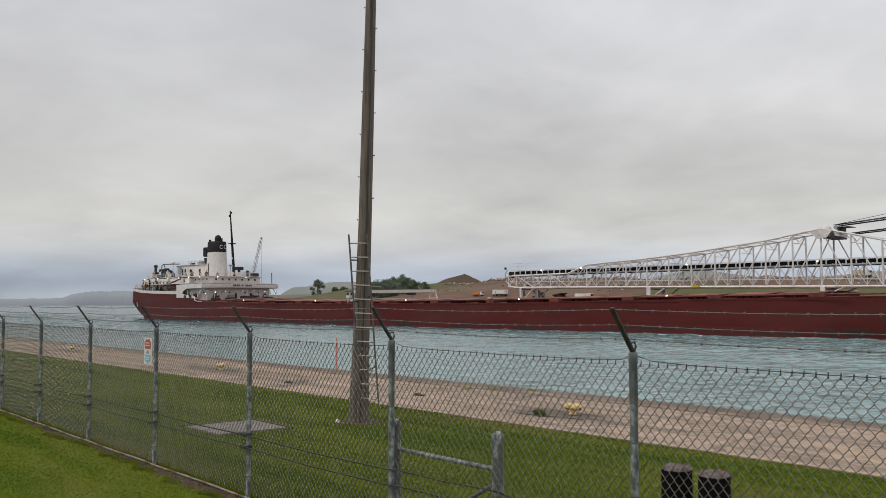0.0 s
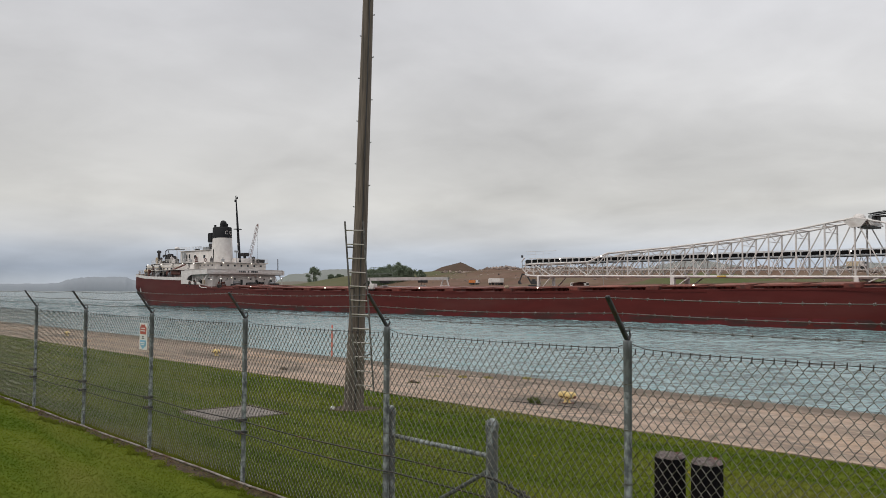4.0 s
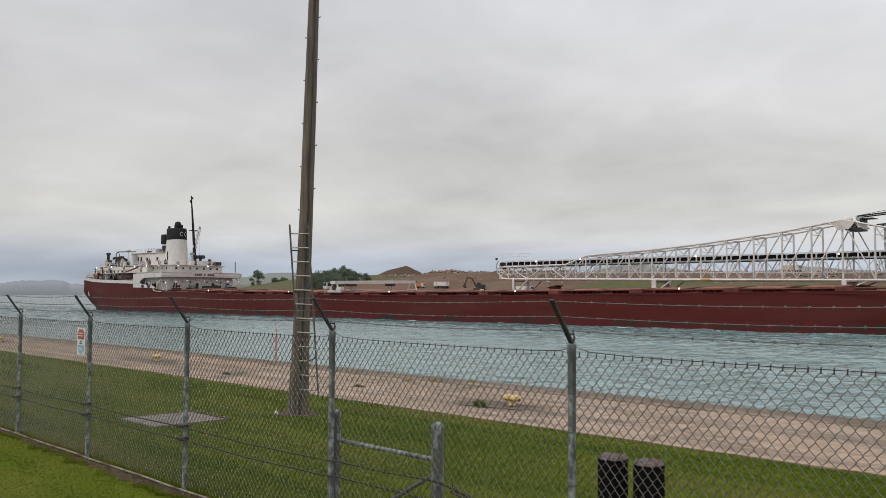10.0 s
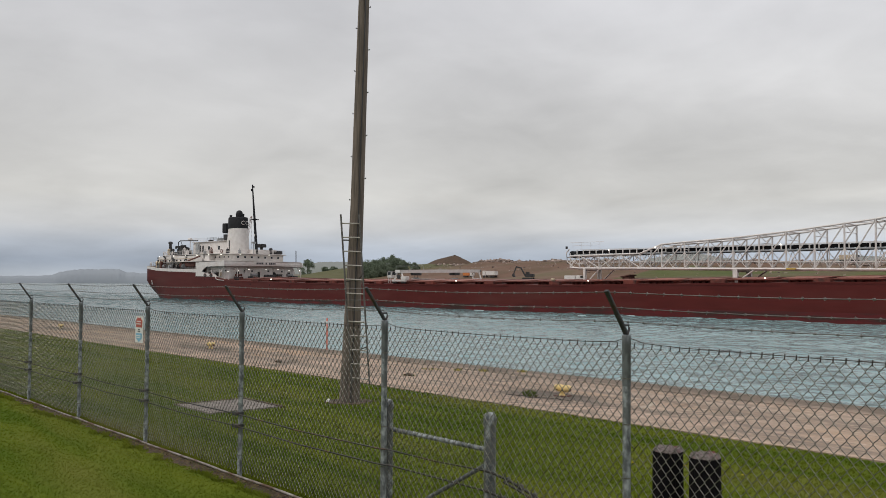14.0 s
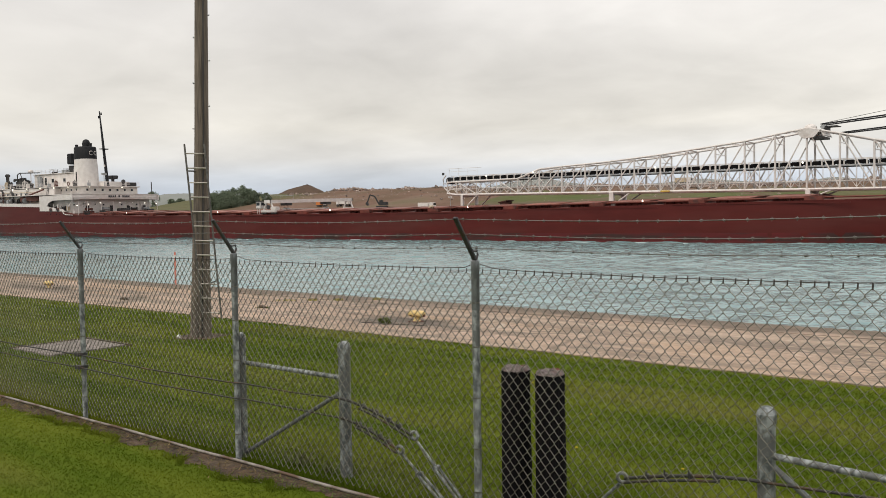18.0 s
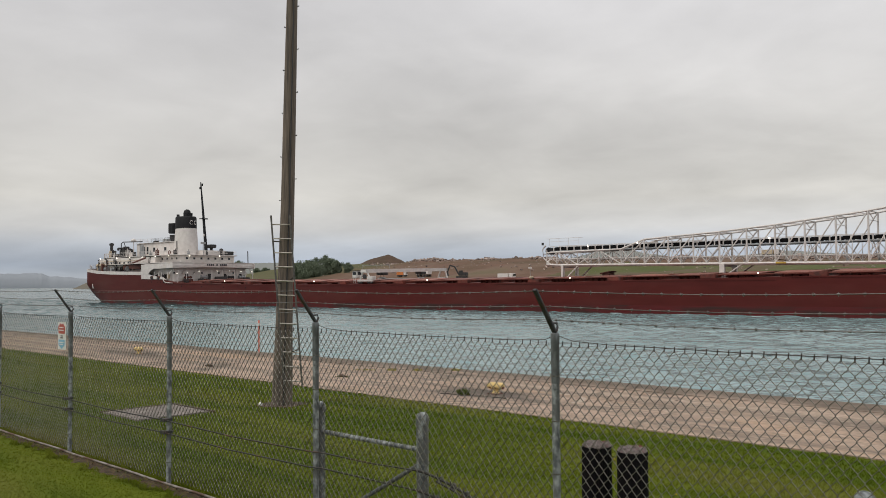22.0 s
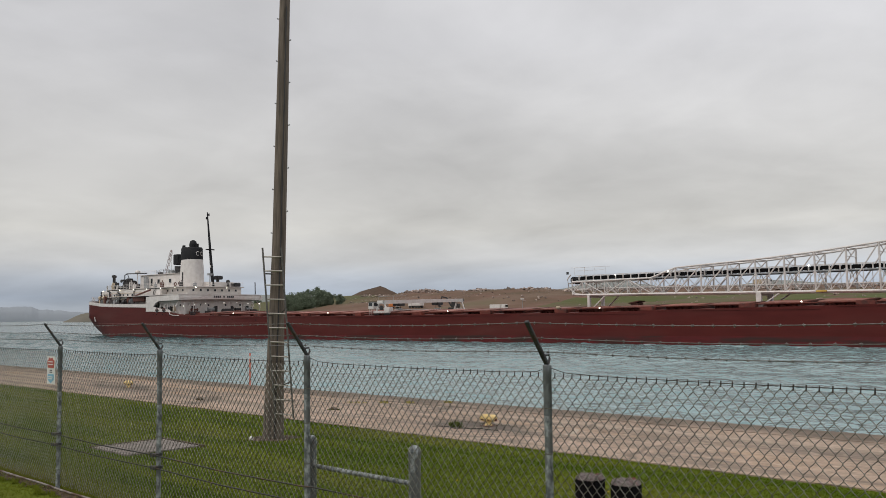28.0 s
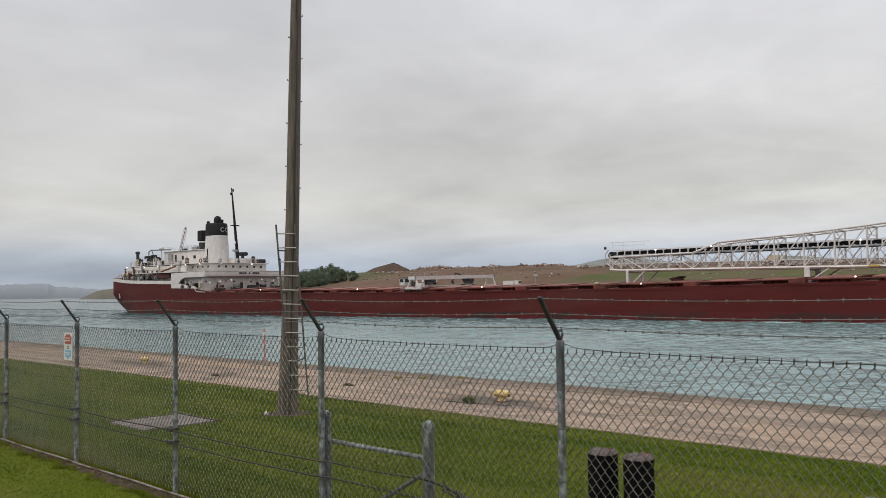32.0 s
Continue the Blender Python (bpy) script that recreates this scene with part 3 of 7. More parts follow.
def bank_material():
    """Brown spoil ground, grown over with grass towards the lake and in patches low on the slope."""
    m = M["earth"]
    nt = m.node_tree
    N, L = nt.nodes.new, nt.links.new
    bs = nt.nodes["Principled BSDF"]
    old = bs.inputs["Base Color"].links[0].from_socket
    pos, sep = N("ShaderNodeNewGeometry"), N("ShaderNodeSeparateXYZ")
    L(pos.outputs["Position"], sep.inputs[0])
    n = N("ShaderNodeTexNoise")
    n.inputs["Scale"].default_value, n.inputs["Detail"].default_value = 0.035, 6
    L(pos.outputs["Position"], n.inputs["Vector"])
    r = N("ShaderNodeMapRange")
    L(sep.outputs["X"], r.inputs[0])
    for i, v in ((1, -345.0), (2, -255.0), (3, 0.75), (4, -0.1)):
        r.inputs[i].default_value = v
    a = N("ShaderNodeMath")
    a.operation = "ADD"
    L(n.outputs["Fac"], a.inputs[0])
    L(r.outputs[0], a.inputs[1])
    k = N("ShaderNodeMapRange")
    L(a.outputs[0], k.inputs[0])
    for i, v in ((1, 0.46), (2, 0.70), (3, 0.0), (4, 0.9)):
        k.inputs[i].default_value = v
    g = N("ShaderNodeMix")
    g.data_type = "RGBA"
    L(n.outputs["Fac"], g.inputs[0])
    g.inputs[6].default_value, g.inputs[7].default_value = (0.082, 0.092, 0.042, 1), (0.112, 0.106, 0.056, 1)
    x = N("ShaderNodeMix")
    x.data_type = "RGBA"
    L(k.outputs[0], x.inputs[0])
    L(old, x.inputs[6])
    L(g.outputs[2], x.inputs[7])
    L(x.outputs[2], bs.inputs["Base Color"])
    return m


def far_bank():
    s = Shape()
    xs = [-620 + 5.0 * i for i in range(185)]
    ys = [165 + 4.5 * j for j in range(36)] + [345, 380, 440, 560, 900]
    s.grid([[(x, y, bank_height(x, y)) for x in xs] for y in ys])
    solid("far_bank", s, bank_material(), "rough brown spoil ground on the far canal bank", "bank", kind="structure")
    g = Shape()
    rows = []
    for i in range(80):
        x = -160 + 3.0 * i
        row = []
        for j in range(14):
            y = 198 + 3.4 * j + 6 * noise.noise(Vector((x * 0.05, 0, 0)))
            row.append((x, y, bank_height(x, y) + (-0.6 if j in (0, 13) or i == 0 else 0.25 + 0.5 * noise.noise(Vector((x * 0.07, y * 0.09, 2))))))
        rows.append(row)
    g.grid(rows)
    solid("bank_grass", g, M["bankgrass"], "green grass slope along the far canal bank", "grass", kind="structure")


far_bank()


def pile(name, x, y, r, top, material, label, sx=1.0, skew=0.0, seed=1):
    """A heap of loose material with slumped flanks."""
    s = Shape()
    base = bank_height(x, y) - 1.0
    rows = []
    for i in range(13):
        k = i / 12
        rad = r * (1 - k) ** 0.9 if i < 12 else 0.05
        z = base + (top - base) * (k ** 0.9)
        row = []
        for j in range(28):
            a = 2 * math.pi * j / 28
            w = 1 + 0.18 * noise.noise(Vector((math.cos(a) * 1.6, math.sin(a) * 1.6, seed + k * 2)))
            row.append((x + skew * k * r + rad * w * sx * math.cos(a), y + rad * w * math.sin(a), z + 0.5 * noise.noise(Vector((a * 2, k * 5, seed)))))
        rows.append(row)
    s.grid(rows, True, True)
    solid(name, s, material, label, "heap")


pile("spoil_mound", -346, 300, 17, 16.9, M["mound"], "brown earth mound on the far bank", 1.35, 0.45, 1)
pile("stone_stockpile", -224, 335, 24, 16.8, M["stone"], "pale grey crushed stone stockpile", 1.6, 0.1, 2)
pile("stone_stockpile", -150, 345, 26, 14.0, M["stone"], "pale grey crushed stone stockpile", 1.9, 0.0, 3)
pile("stone_stockpile", -96, 345, 20, 12.5, M["stone"], "pale grey crushed stone stockpile", 1.8, 0.0, 4)


def rubble():
    """Broken concrete strewn along the ridge."""
    rng = random.Random(5)
    s = Shape()
    for i in range(3000):
        x = rng.uniform(-300, -60)
        crest = rng.random() < 0.8
        if crest and noise.noise(Vector((x * 0.07, 9.0, 0))) < rng.uniform(-0.35, 0.25):
            continue
        y = rng.gauss(256, 3.0) if crest else rng.uniform(205, 262)
        d = rng.uniform(0.25, 0.8) if rng.random() < 0.75 else rng.uniform(0.8, 1.5)
        d *= 1.0 if crest else 0.55
        s.box((x, y, bank_height(x, y) + d * 0.18), (d, d * rng.uniform(0.5, 1.1), d * rng.uniform(0.3, 0.7)), Euler((rng.uniform(-0.5, 0.5), rng.uniform(-0.5, 0.5), rng.uniform(0, 3))).to_matrix())
    solid("rubble", s, M["rubble"], "broken concrete rubble strewn over the far bank", "rubble", kind="stuff")


rubble()


def tree(x, y, top, width, seed, base=None, label="dark green broadleaf tree on the far bank"):
    rng = random.Random(seed)
    z0 = bank_height(x, y) - 0.3 if base is None else base
    h = top - z0
    t = thing("tree", (x, y, z0), label, "tree", "trees on the far bank")
    s = Shape()
    s.path([(0, 0, 0), (0.1, 0.05, h * 0.25), (-0.1, 0.1, h * 0.5), (0.05, 0, h * 0.75)], max(0.12, h * 0.022), 7)
    tips = []
    for i in range(11):
        a, k = rng.uniform(0, 6.28), rng.uniform(0.22, 0.7)
        r = width * 0.5 * rng.uniform(0.5, 0.95)
        k1 = min(0.93, k + rng.uniform(0.08, 0.25))
        r *= 1.05 * math.sqrt(max(0.08, 1 - ((k1 - 0.48) / 0.55) ** 2))
        e = (r * math.cos(a), r * math.sin(a), h * k1)
        s.path([(0, 0, h * k), (e[0] * 0.5, e[1] * 0.5, h * k + (e[2] - h * k) * 0.6), e], 0.07, 5)
        tips.append(e)
    part("trunk", s, M["bark"], t)
    c = Shape()
    clumps = list(tips) + [(0, 0, h * 0.85), (0.2, 0, h * 0.93)]
    for i in range(20):
        a, k = rng.uniform(0, 6.28), rng.uniform(0.40, 0.88) if i % 2 else rng.uniform(0.06, 0.45)
        r = width * 0.5 * rng.uniform(0.1, 0.9) * (1.0 - 0.75 * max(0.0, k - 0.35) / 0.65)
        clumps.append((r * math.cos(a), r * math.sin(a), h * k))
    for e in clumps:
        rr = width * rng.uniform(0.09, 0.19)
        for i in range(190):
            d = Vector((rng.gauss(0, 1), rng.gauss(0, 1), rng.gauss(0, 0.9)))
            d = d.normalized() * rr * rng.random() ** 0.55 * rng.uniform(0.6, 1.45)
            p = Vector(e) + d
            p.z = max(0.1, min(h * 1.03, p.z))
            q = Euler((rng.uniform(0, 6), rng.uniform(0, 6), rng.uniform(0, 6))).to_matrix()
            w = rng.uniform(0.12, 0.27)
            c.add([p + q @ Vector(v) for v in ((-w, 0, 0), (0, -w * 0.6, 0.05), (w, 0, 0), (0, w * 0.6, -0.05))], [(0, 1, 2, 3)])
    part("crown", c, M["leaf"], t)


for i, (x, y, top, w) in enumerate([(-313, 240, 14.9, 8.5), (-320, 240, 13.9, 7.5), (-327, 241, 12.6, 7), (-334, 241, 11.4, 6), (-307, 238, 13.0, 7), (-301, 237, 12.2, 5), (-295, 238, 11.0, 4),
                                    (-316, 232, 12.4, 8), (-308, 230, 11.2, 8), (-338, 238, 9.9, 5), (-324, 232, 11.4, 7.5), (-384.4, 240, 14.4, 7.4), (-362, 236, 9.9, 3.5), (-357, 238, 10.0, 3.5), (-372, 246, 9.6, 3)]):
    k = 0.89 if x > -345 else 1.0
    tree(x * k, y * k, 2.16 + (top - 2.16) * k, w, 40 + i)


def headland(name, pts, dist, material, label, depth=500, rough=1.0):
    """Distant low land; pts: bearing left of +y in degrees and height."""
    s = Shape()
    fine = []
    for (b0, h0), (b1, h1) in zip(pts, pts[1:]):
        for i in range(20):
            k = i / 20
            fine.append((b0 + (b1 - b0) * k, h0 + (h1 - h0) * k))
    fine.append(pts[-1])
    rows = [[], [], [], []]
    for b, h in fine:
        d = Vector((-math.sin(radians(b)), math.cos(radians(b)), 0))
        w = rough * h * (0.10 * noise.noise(Vector((b * 1.7, dist, 0))) + 0.05 * noise.noise(Vector((b * 5.0, dist, 0))))
        for r, (dd, hh) in zip(rows, ((0, -3), (depth * 0.02, h * 0.55 + w * 0.5), (depth * 0.2, h + w), (depth, -3))):
            r.append(d * (dist + dd) + Vector((0, 0, hh)))
    s.grid(rows)
    solid(name, s, material, label, "headland", kind="structure")


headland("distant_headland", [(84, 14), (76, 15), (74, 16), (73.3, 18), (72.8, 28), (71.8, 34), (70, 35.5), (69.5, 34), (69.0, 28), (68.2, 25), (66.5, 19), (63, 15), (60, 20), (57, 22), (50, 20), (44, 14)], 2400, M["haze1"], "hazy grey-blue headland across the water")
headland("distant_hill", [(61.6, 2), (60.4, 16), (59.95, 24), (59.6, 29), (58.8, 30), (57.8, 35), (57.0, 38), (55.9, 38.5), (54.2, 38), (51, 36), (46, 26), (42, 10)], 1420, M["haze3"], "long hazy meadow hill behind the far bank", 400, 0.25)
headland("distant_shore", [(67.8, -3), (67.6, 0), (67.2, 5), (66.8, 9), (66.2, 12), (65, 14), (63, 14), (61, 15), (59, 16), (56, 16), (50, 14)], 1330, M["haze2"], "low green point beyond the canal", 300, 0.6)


# ---- machines on the far bank ----
def crawler_crane():
    t = thing("crawler_crane", (-448, 232, bank_height(-448, 232)), "grey lattice-boom crawler crane standing on the far bank", "crane")
    for sy in (-1.7, 1.7):
        s = Shape()
        s.prism([(-3, 0.3), (-2.6, 0), (2.6, 0), (3, 0.3), (3, 0.8), (2.6, 1.1), (-2.6, 1.1), (-3, 0.8)], sy - 0.45, sy + 0.45, "y")
        part("track", s, M["darkmetal"], t)
    part("car_body", Shape().soft_box((0, 0, 1.3), (2.4, 3, 0.7), 0.1), M["darkmetal"], t)
    cab = part("upper_body", Shape().soft_box((-1.5, 0, 2.9), (5.5, 3, 2.4), 0.15), M["mustard"], t)
    part("window", Shape().box((1.0, -1.2, 3.1), (0.8, 0.66, 1.2)), M["glass"], cab)
    a, b = Vector((1.4, 0, 2.5)), Vector((11.5, 4.0, 39.0 - t.matrix_basis.translation.z))
    d = (b - a).normalized()
    q = d.to_track_quat("Z", "Y")
    s = Shape()
    n, L = 20, (b - a).length
    cor = [(-0.55, -0.55), (0.55, -0.55), (0.55, 0.55), (-0.55, 0.55)]

    def at(i, c):
        k = 0.35 if i in (0, n) else 1.0
        return a + q @ Vector((c[0] * k, c[1] * k, L * i / n))
    for j in range(4):
        for i in range(n):
            s.tube(at(i, cor[j]), at(i + 1, cor[j]), 0.09, n=4)
            s.tube(at(i, cor[j]), at(i + 1, cor[(j + 1) % 4]), 0.055, n=4)
    part("lattice_boom", s, M["redlattice"], t)
    s = Shape()
    s.tube(b, (b.x + 0.4, b.y, 9), 0.05, n=5)
    part("hoist_rope", s, M["darkmetal"], t)
    s = Shape()
    s.soft_box((b.x + 0.4, b.y, 8.4), (0.6, 0.4, 1.3), 0.1)
    part("hook_block", s, M["darkmetal"], t)
    s = Shape()
    s.tube((-3.5, 0, 4), (-2.5, 0, 8), 0.09, n=5).tube((-2.5, 0, 8), tuple(b), 0.04, n=5).tube((-3.8, 0, 3), (-2.5, 0, 8), 0.05, n=5)
    part("pendant", s, M["darkmetal"], t)


crawler_crane()


def excavator(x, y, rz, material, label):
    t = thing("excavator", (x, y, bank_height(x, y)), label, "excavator", "excavators", rz=rz)
    t.matrix_basis = t.matrix_basis @ Matrix.Scale(0.72, 4)
    for sy in (-1.2, 1.2):
        s = Shape()
        s.prism([(-2.2, 0.25), (-1.9, 0), (1.9, 0), (2.2, 0.25), (2.2, 0.65), (1.9, 0.9), (-1.9, 0.9), (-2.2, 0.65)], sy - 0.3, sy + 0.3, "y")
        part("track", s, M["darkmetal"], t)
    b = part("house", Shape().soft_box((-0.6, 0, 1.75), (3.4, 2.7, 1.4), 0.12), material, t)
    cab = part("cab", Shape().soft_box((0.6, -0.8, 2.3), (1.5, 1.0, 1.9), 0.1), material, t)
    part("window", Shape().box((0.75, -1.31, 2.6), (1.0, 0.03, 0.9)).box((1.36, -0.8, 2.6), (0.03, 0.8, 0.9)), M["glass"], cab)
    s = Shape()
    s.prism([(0.9, 1.5), (1.5, 1.4), (3.3, 4.6), (5.2, 5.2), (5.0, 5.6), (2.9, 5.1)], 0.1, 0.5, "y")
    part("boom", s, material, t)
    s = Shape()
    s.prism([(4.8, 5.7), (5.4, 5.5), (6.6, 2.4), (6.2, 2.3)], 0.12, 0.48, "y")
    part("stick", s, material, t)
    s = Shape()
    s.prism([(6.1, 2.4), (6.8, 2.5), (7.0, 1.6), (6.3, 1.0), (5.5, 1.3), (5.9, 1.7)], -0.25, 0.85, "y")
    part("bucket", s, M["darkmetal"], t)


excavator(-181, 190, 205, M["darkmetal"], "dark weathered excavator with folded arm on the far bank")


def truck(x, y, rz, body, label, size=1.0):
    t = thing("truck", (x, y, bank_height(x, y)), label, "truck", "trucks on the far bank", rz=rz)
    t.matrix_basis = t.matrix_basis @ Matrix.Scale(size, 4)
    part("chassis", Shape().box((0, 0, 0.75), (6.6, 0.9, 0.3)), M["darkmetal"], t)
    part("bed", Shape().soft_box((-0.9, 0, 1.9), (4.4, 2.4, 1.7), 0.08), body, t)
    cab = part("cab", Shape().soft_box((2.35, 0, 1.8), (1.7, 2.3, 2.0), 0.2), M["white"], t)
    part("windscreen", Shape().box((3.2, 0, 2.2), (0.05, 1.9, 0.7)), M["glass"], cab)
    for wx in (-2.2, -0.9, 2.3):
        for wy in (-1.05, 1.05):
            part("wheel", Shape().tube((wx, wy - 0.15, 0.5), (wx, wy + 0.15, 0.5), 0.5, n=14), M["darkmetal"], t)


truck(-163.4, 190, 12, M["white"], "white box truck parked on the far bank", 0.8)
truck(-118, 262, 0, M["buff"], "dusty buff dump truck on the stockpile ground", 0.85)
truck(-203.7, 196, 190, M["white"], "white work truck with dark chassis on the far bank", 0.8)
truck(-214.2, 196, 20, M["orange"], "small orange site dumper on the far bank", 0.55)


def light_mast(x, y, h):
    t = thing("light_mast", (x, y, bank_height(x, y)), "thin grey lighting mast on the far bank", "mast", "light masts")
    part("pole", Shape().tube((0, 0, 0), (0, 0, h), 0.09, 0.05), M["greysteel"], t)
    for k in (-0.35, 0.35):
        part("floodlight", Shape().soft_box((k, 0, h), (0.5, 0.35, 0.4), 0.06), M["white"], t)


light_mast(-159.6, 196, 3.0)


# ---- the ship; its own space: x forward from the stern, y from the centre line, z up from the water ----
SHIP = thing("bulk_freighter", (0, 0, 0), "long red-hulled lake freighter with white stern house, under way", "ship")
HALF = 11.0


def sheer(x):
    """The upper edge of the red plating."""
    return float(np.interp(x, [0, 14, 33, 50.9, 51.1, 58.5, 60, 66, 90, 120, 165, 180, 200, 218, 232, 256], [8.4, 8.0, 7.25, 6.85, 5.95, 5.75, 5.05, 4.85, 4.42, 4.33, 4.45, 4.7, 5.0, 5.24, 5.4, 7.4]))


def breadth(x, z):
    """Half the ship's breadth at a height."""
    if x < 42:
        up = HALF * math.sqrt(max(0.0, 1 - ((15 - x) / 15) ** 2)) if x < 15 else HALF
        low = HALF * max(0.0, min(1.0, (x - 3.0) / 30)) ** 0.5 if x > 3 else 0.0
        k = max(0.0, min(1.0, z / 4.6))
        return low + (up - low) * k ** 0.6
    if x > 215:
        k = max(0.0, min(1.0, (x - 215) / 41))
        return HALF * (1 - k ** (2.0 + 0.1 * z))
    return HALF


def stern_low(x):
    """The lowest hull point along the counter stern."""
    return float(np.interp(x, [0, 0.25, 0.7, 1.5, 2.6, 3.8], [6.2, 4.2, 2.6, 1.1, -0.4, -2.0])) if x < 3.8 else -2.0


def hull_side(sign, x0, x1, zlo, zhi, step=2.5, levels=8, out=0.0):
    rows = []
    k = max(2, int((x1 - x0) / step) + 1)
    for i in range(k):
        x = x0 + (x1 - x0) * i / (k - 1)
        lo, hi = zlo(x), zhi(x)
        row = []
        for j in range(levels):
            z = lo + (hi - lo) * j / (levels - 1)
            row.append((x, sign * (breadth(x, z) * (0.02 if x < 0.05 else 1.0) + out), z))
        rows.append(row)
    return rows


def build_hull():
    s = Shape()
    for sg in (-1, 1):
        rows = hull_side(sg, 0.0, 14, stern_low, sheer, 0.7, 10) + hull_side(sg, 14.1, 51, stern_low, sheer, 2, 10) + hull_side(sg, 51.1, 256, lambda x: -2.0, sheer, 4, 10)
        s.grid(rows)
    part("hull", s, M["hull"], SHIP, "oxide-red steel hull plating")
    s = Shape()
    for sg in (-1, 1):
        s.grid(hull_side(sg, 7.0, 254, lambda x: -1.6, lambda x: 0.5 + 0.004 * max(0, x - 60), 4, 3, 0.012))
    part("boot_stripe", s, M["boot"], SHIP, "brighter red boot-top above the water")
    s = Shape()
    xs = [1.0 + i * 1.4 for i in range(36)] + [51.2 + 4.0 * i for i in range(51)]
    s.grid([[(x, k * (breadth(x, 7) - 0.05), sheer(x) - 0.12 + 0.30 * (1 - k * k)) for k in (-1, -0.5, 0, 0.5, 1)] for x in xs], False)
    part("deck", s, M["deckred"], SHIP)
    # white bulwark round the stern
    s = Shape()
    for sg in (-1, 1):
        s.grid(hull_side(sg, 0.0, 14, lambda x: sheer(x) - 0.02, lambda x: sheer(x) + 0.70, 0.7, 3, 0.03) + hull_side(sg, 14.1, 51.4, lambda x: sheer(x) - 0.02, lambda x: sheer(x) + 0.70 + 0.1 * (x / 51), 2.5, 3, 0.03))
        s.grid(hull_side(sg, 0.0, 14, lambda x: sheer(x) - 0.02, lambda x: sheer(x) + 0.70, 0.7, 3, -0.12) + hull_side(sg, 14.1, 51.4, lambda x: sheer(x) - 0.02, lambda x: sheer(x) + 0.70 + 0.1 * (x / 51), 2.5, 3, -0.12))
    part("stern_bulwark", s, M["white"], SHIP, "white bulwark round the stern")
    s = Shape()
    for sg in (-1, 1):
        s.grid(hull_side(sg, 16, 96, lambda x: 3.02, lambda x: 3.12, 3, 2, 0.03))
    part("rubbing_strake", s, M["seam"], SHIP, "worn pale rubbing strake")
    for x in (50.2, 51.6, 53.0, 55.6, 57.0, 58.4, 66, 74, 82, 90):
        part("scupper", Shape().tube((x, -HALF - 0.02, sheer(x) - 0.75), (x, -HALF + 0.1, sheer(x) - 0.75), 0.16, n=10), M["black"], SHIP)
    # weld seams and a scupper streak
    for i, x in enumerate((70, 94, 118, 142, 166, 190, 214)):
        part("hull_fender", Shape().box((x, -HALF - 0.03, sheer(x) - 0.22), (22, 0.08, 0.12)), M["hull"], SHIP)
    part("hull_mark", Shape().box((20.5, -breadth(20.5, 4.2) - 0.02, 4.2), (0.55, 0.25, 1.2), Euler((0.12, 0, 0.12)).to_matrix()), M["white"], SHIP, "small white draught mark")


build_hull()


def lamp(x, y, z, r=0.17, parent=None):
    part("deck_lamp", Shape().lathe([(0.02, -r), (r * 0.8, -r * 0.5), (r, 0), (r * 0.8, r * 0.5), (0.02, r)], (x, y, z), 8), M["lamp"], parent or SHIP, "small lit white lamp")


def railing(pts, parent, h=1.05, step=1.6, material=None):
    s = Shape()
    for a, b in zip(pts, pts[1:]):
        a, b = Vector(a), Vector(b)
        for k in (0.4, 0.72, 1.0):
            s.tube(a + Vector((0, 0, h * k)), b + Vector((0, 0, h * k)), 0.028, n=4, caps=False)
        n = max(1, int((b - a).length / step))
        for i in range(n + 1):
            p = a.lerp(b, i / n)
            s.tube(p, p + Vector((0, 0, h)), 0.03, n=4)
    part("railing", s, material or M["white"], parent)


def window(c, d, parent, name="window"):
    part(name, Shape().box(c, d), M["glass"], parent)


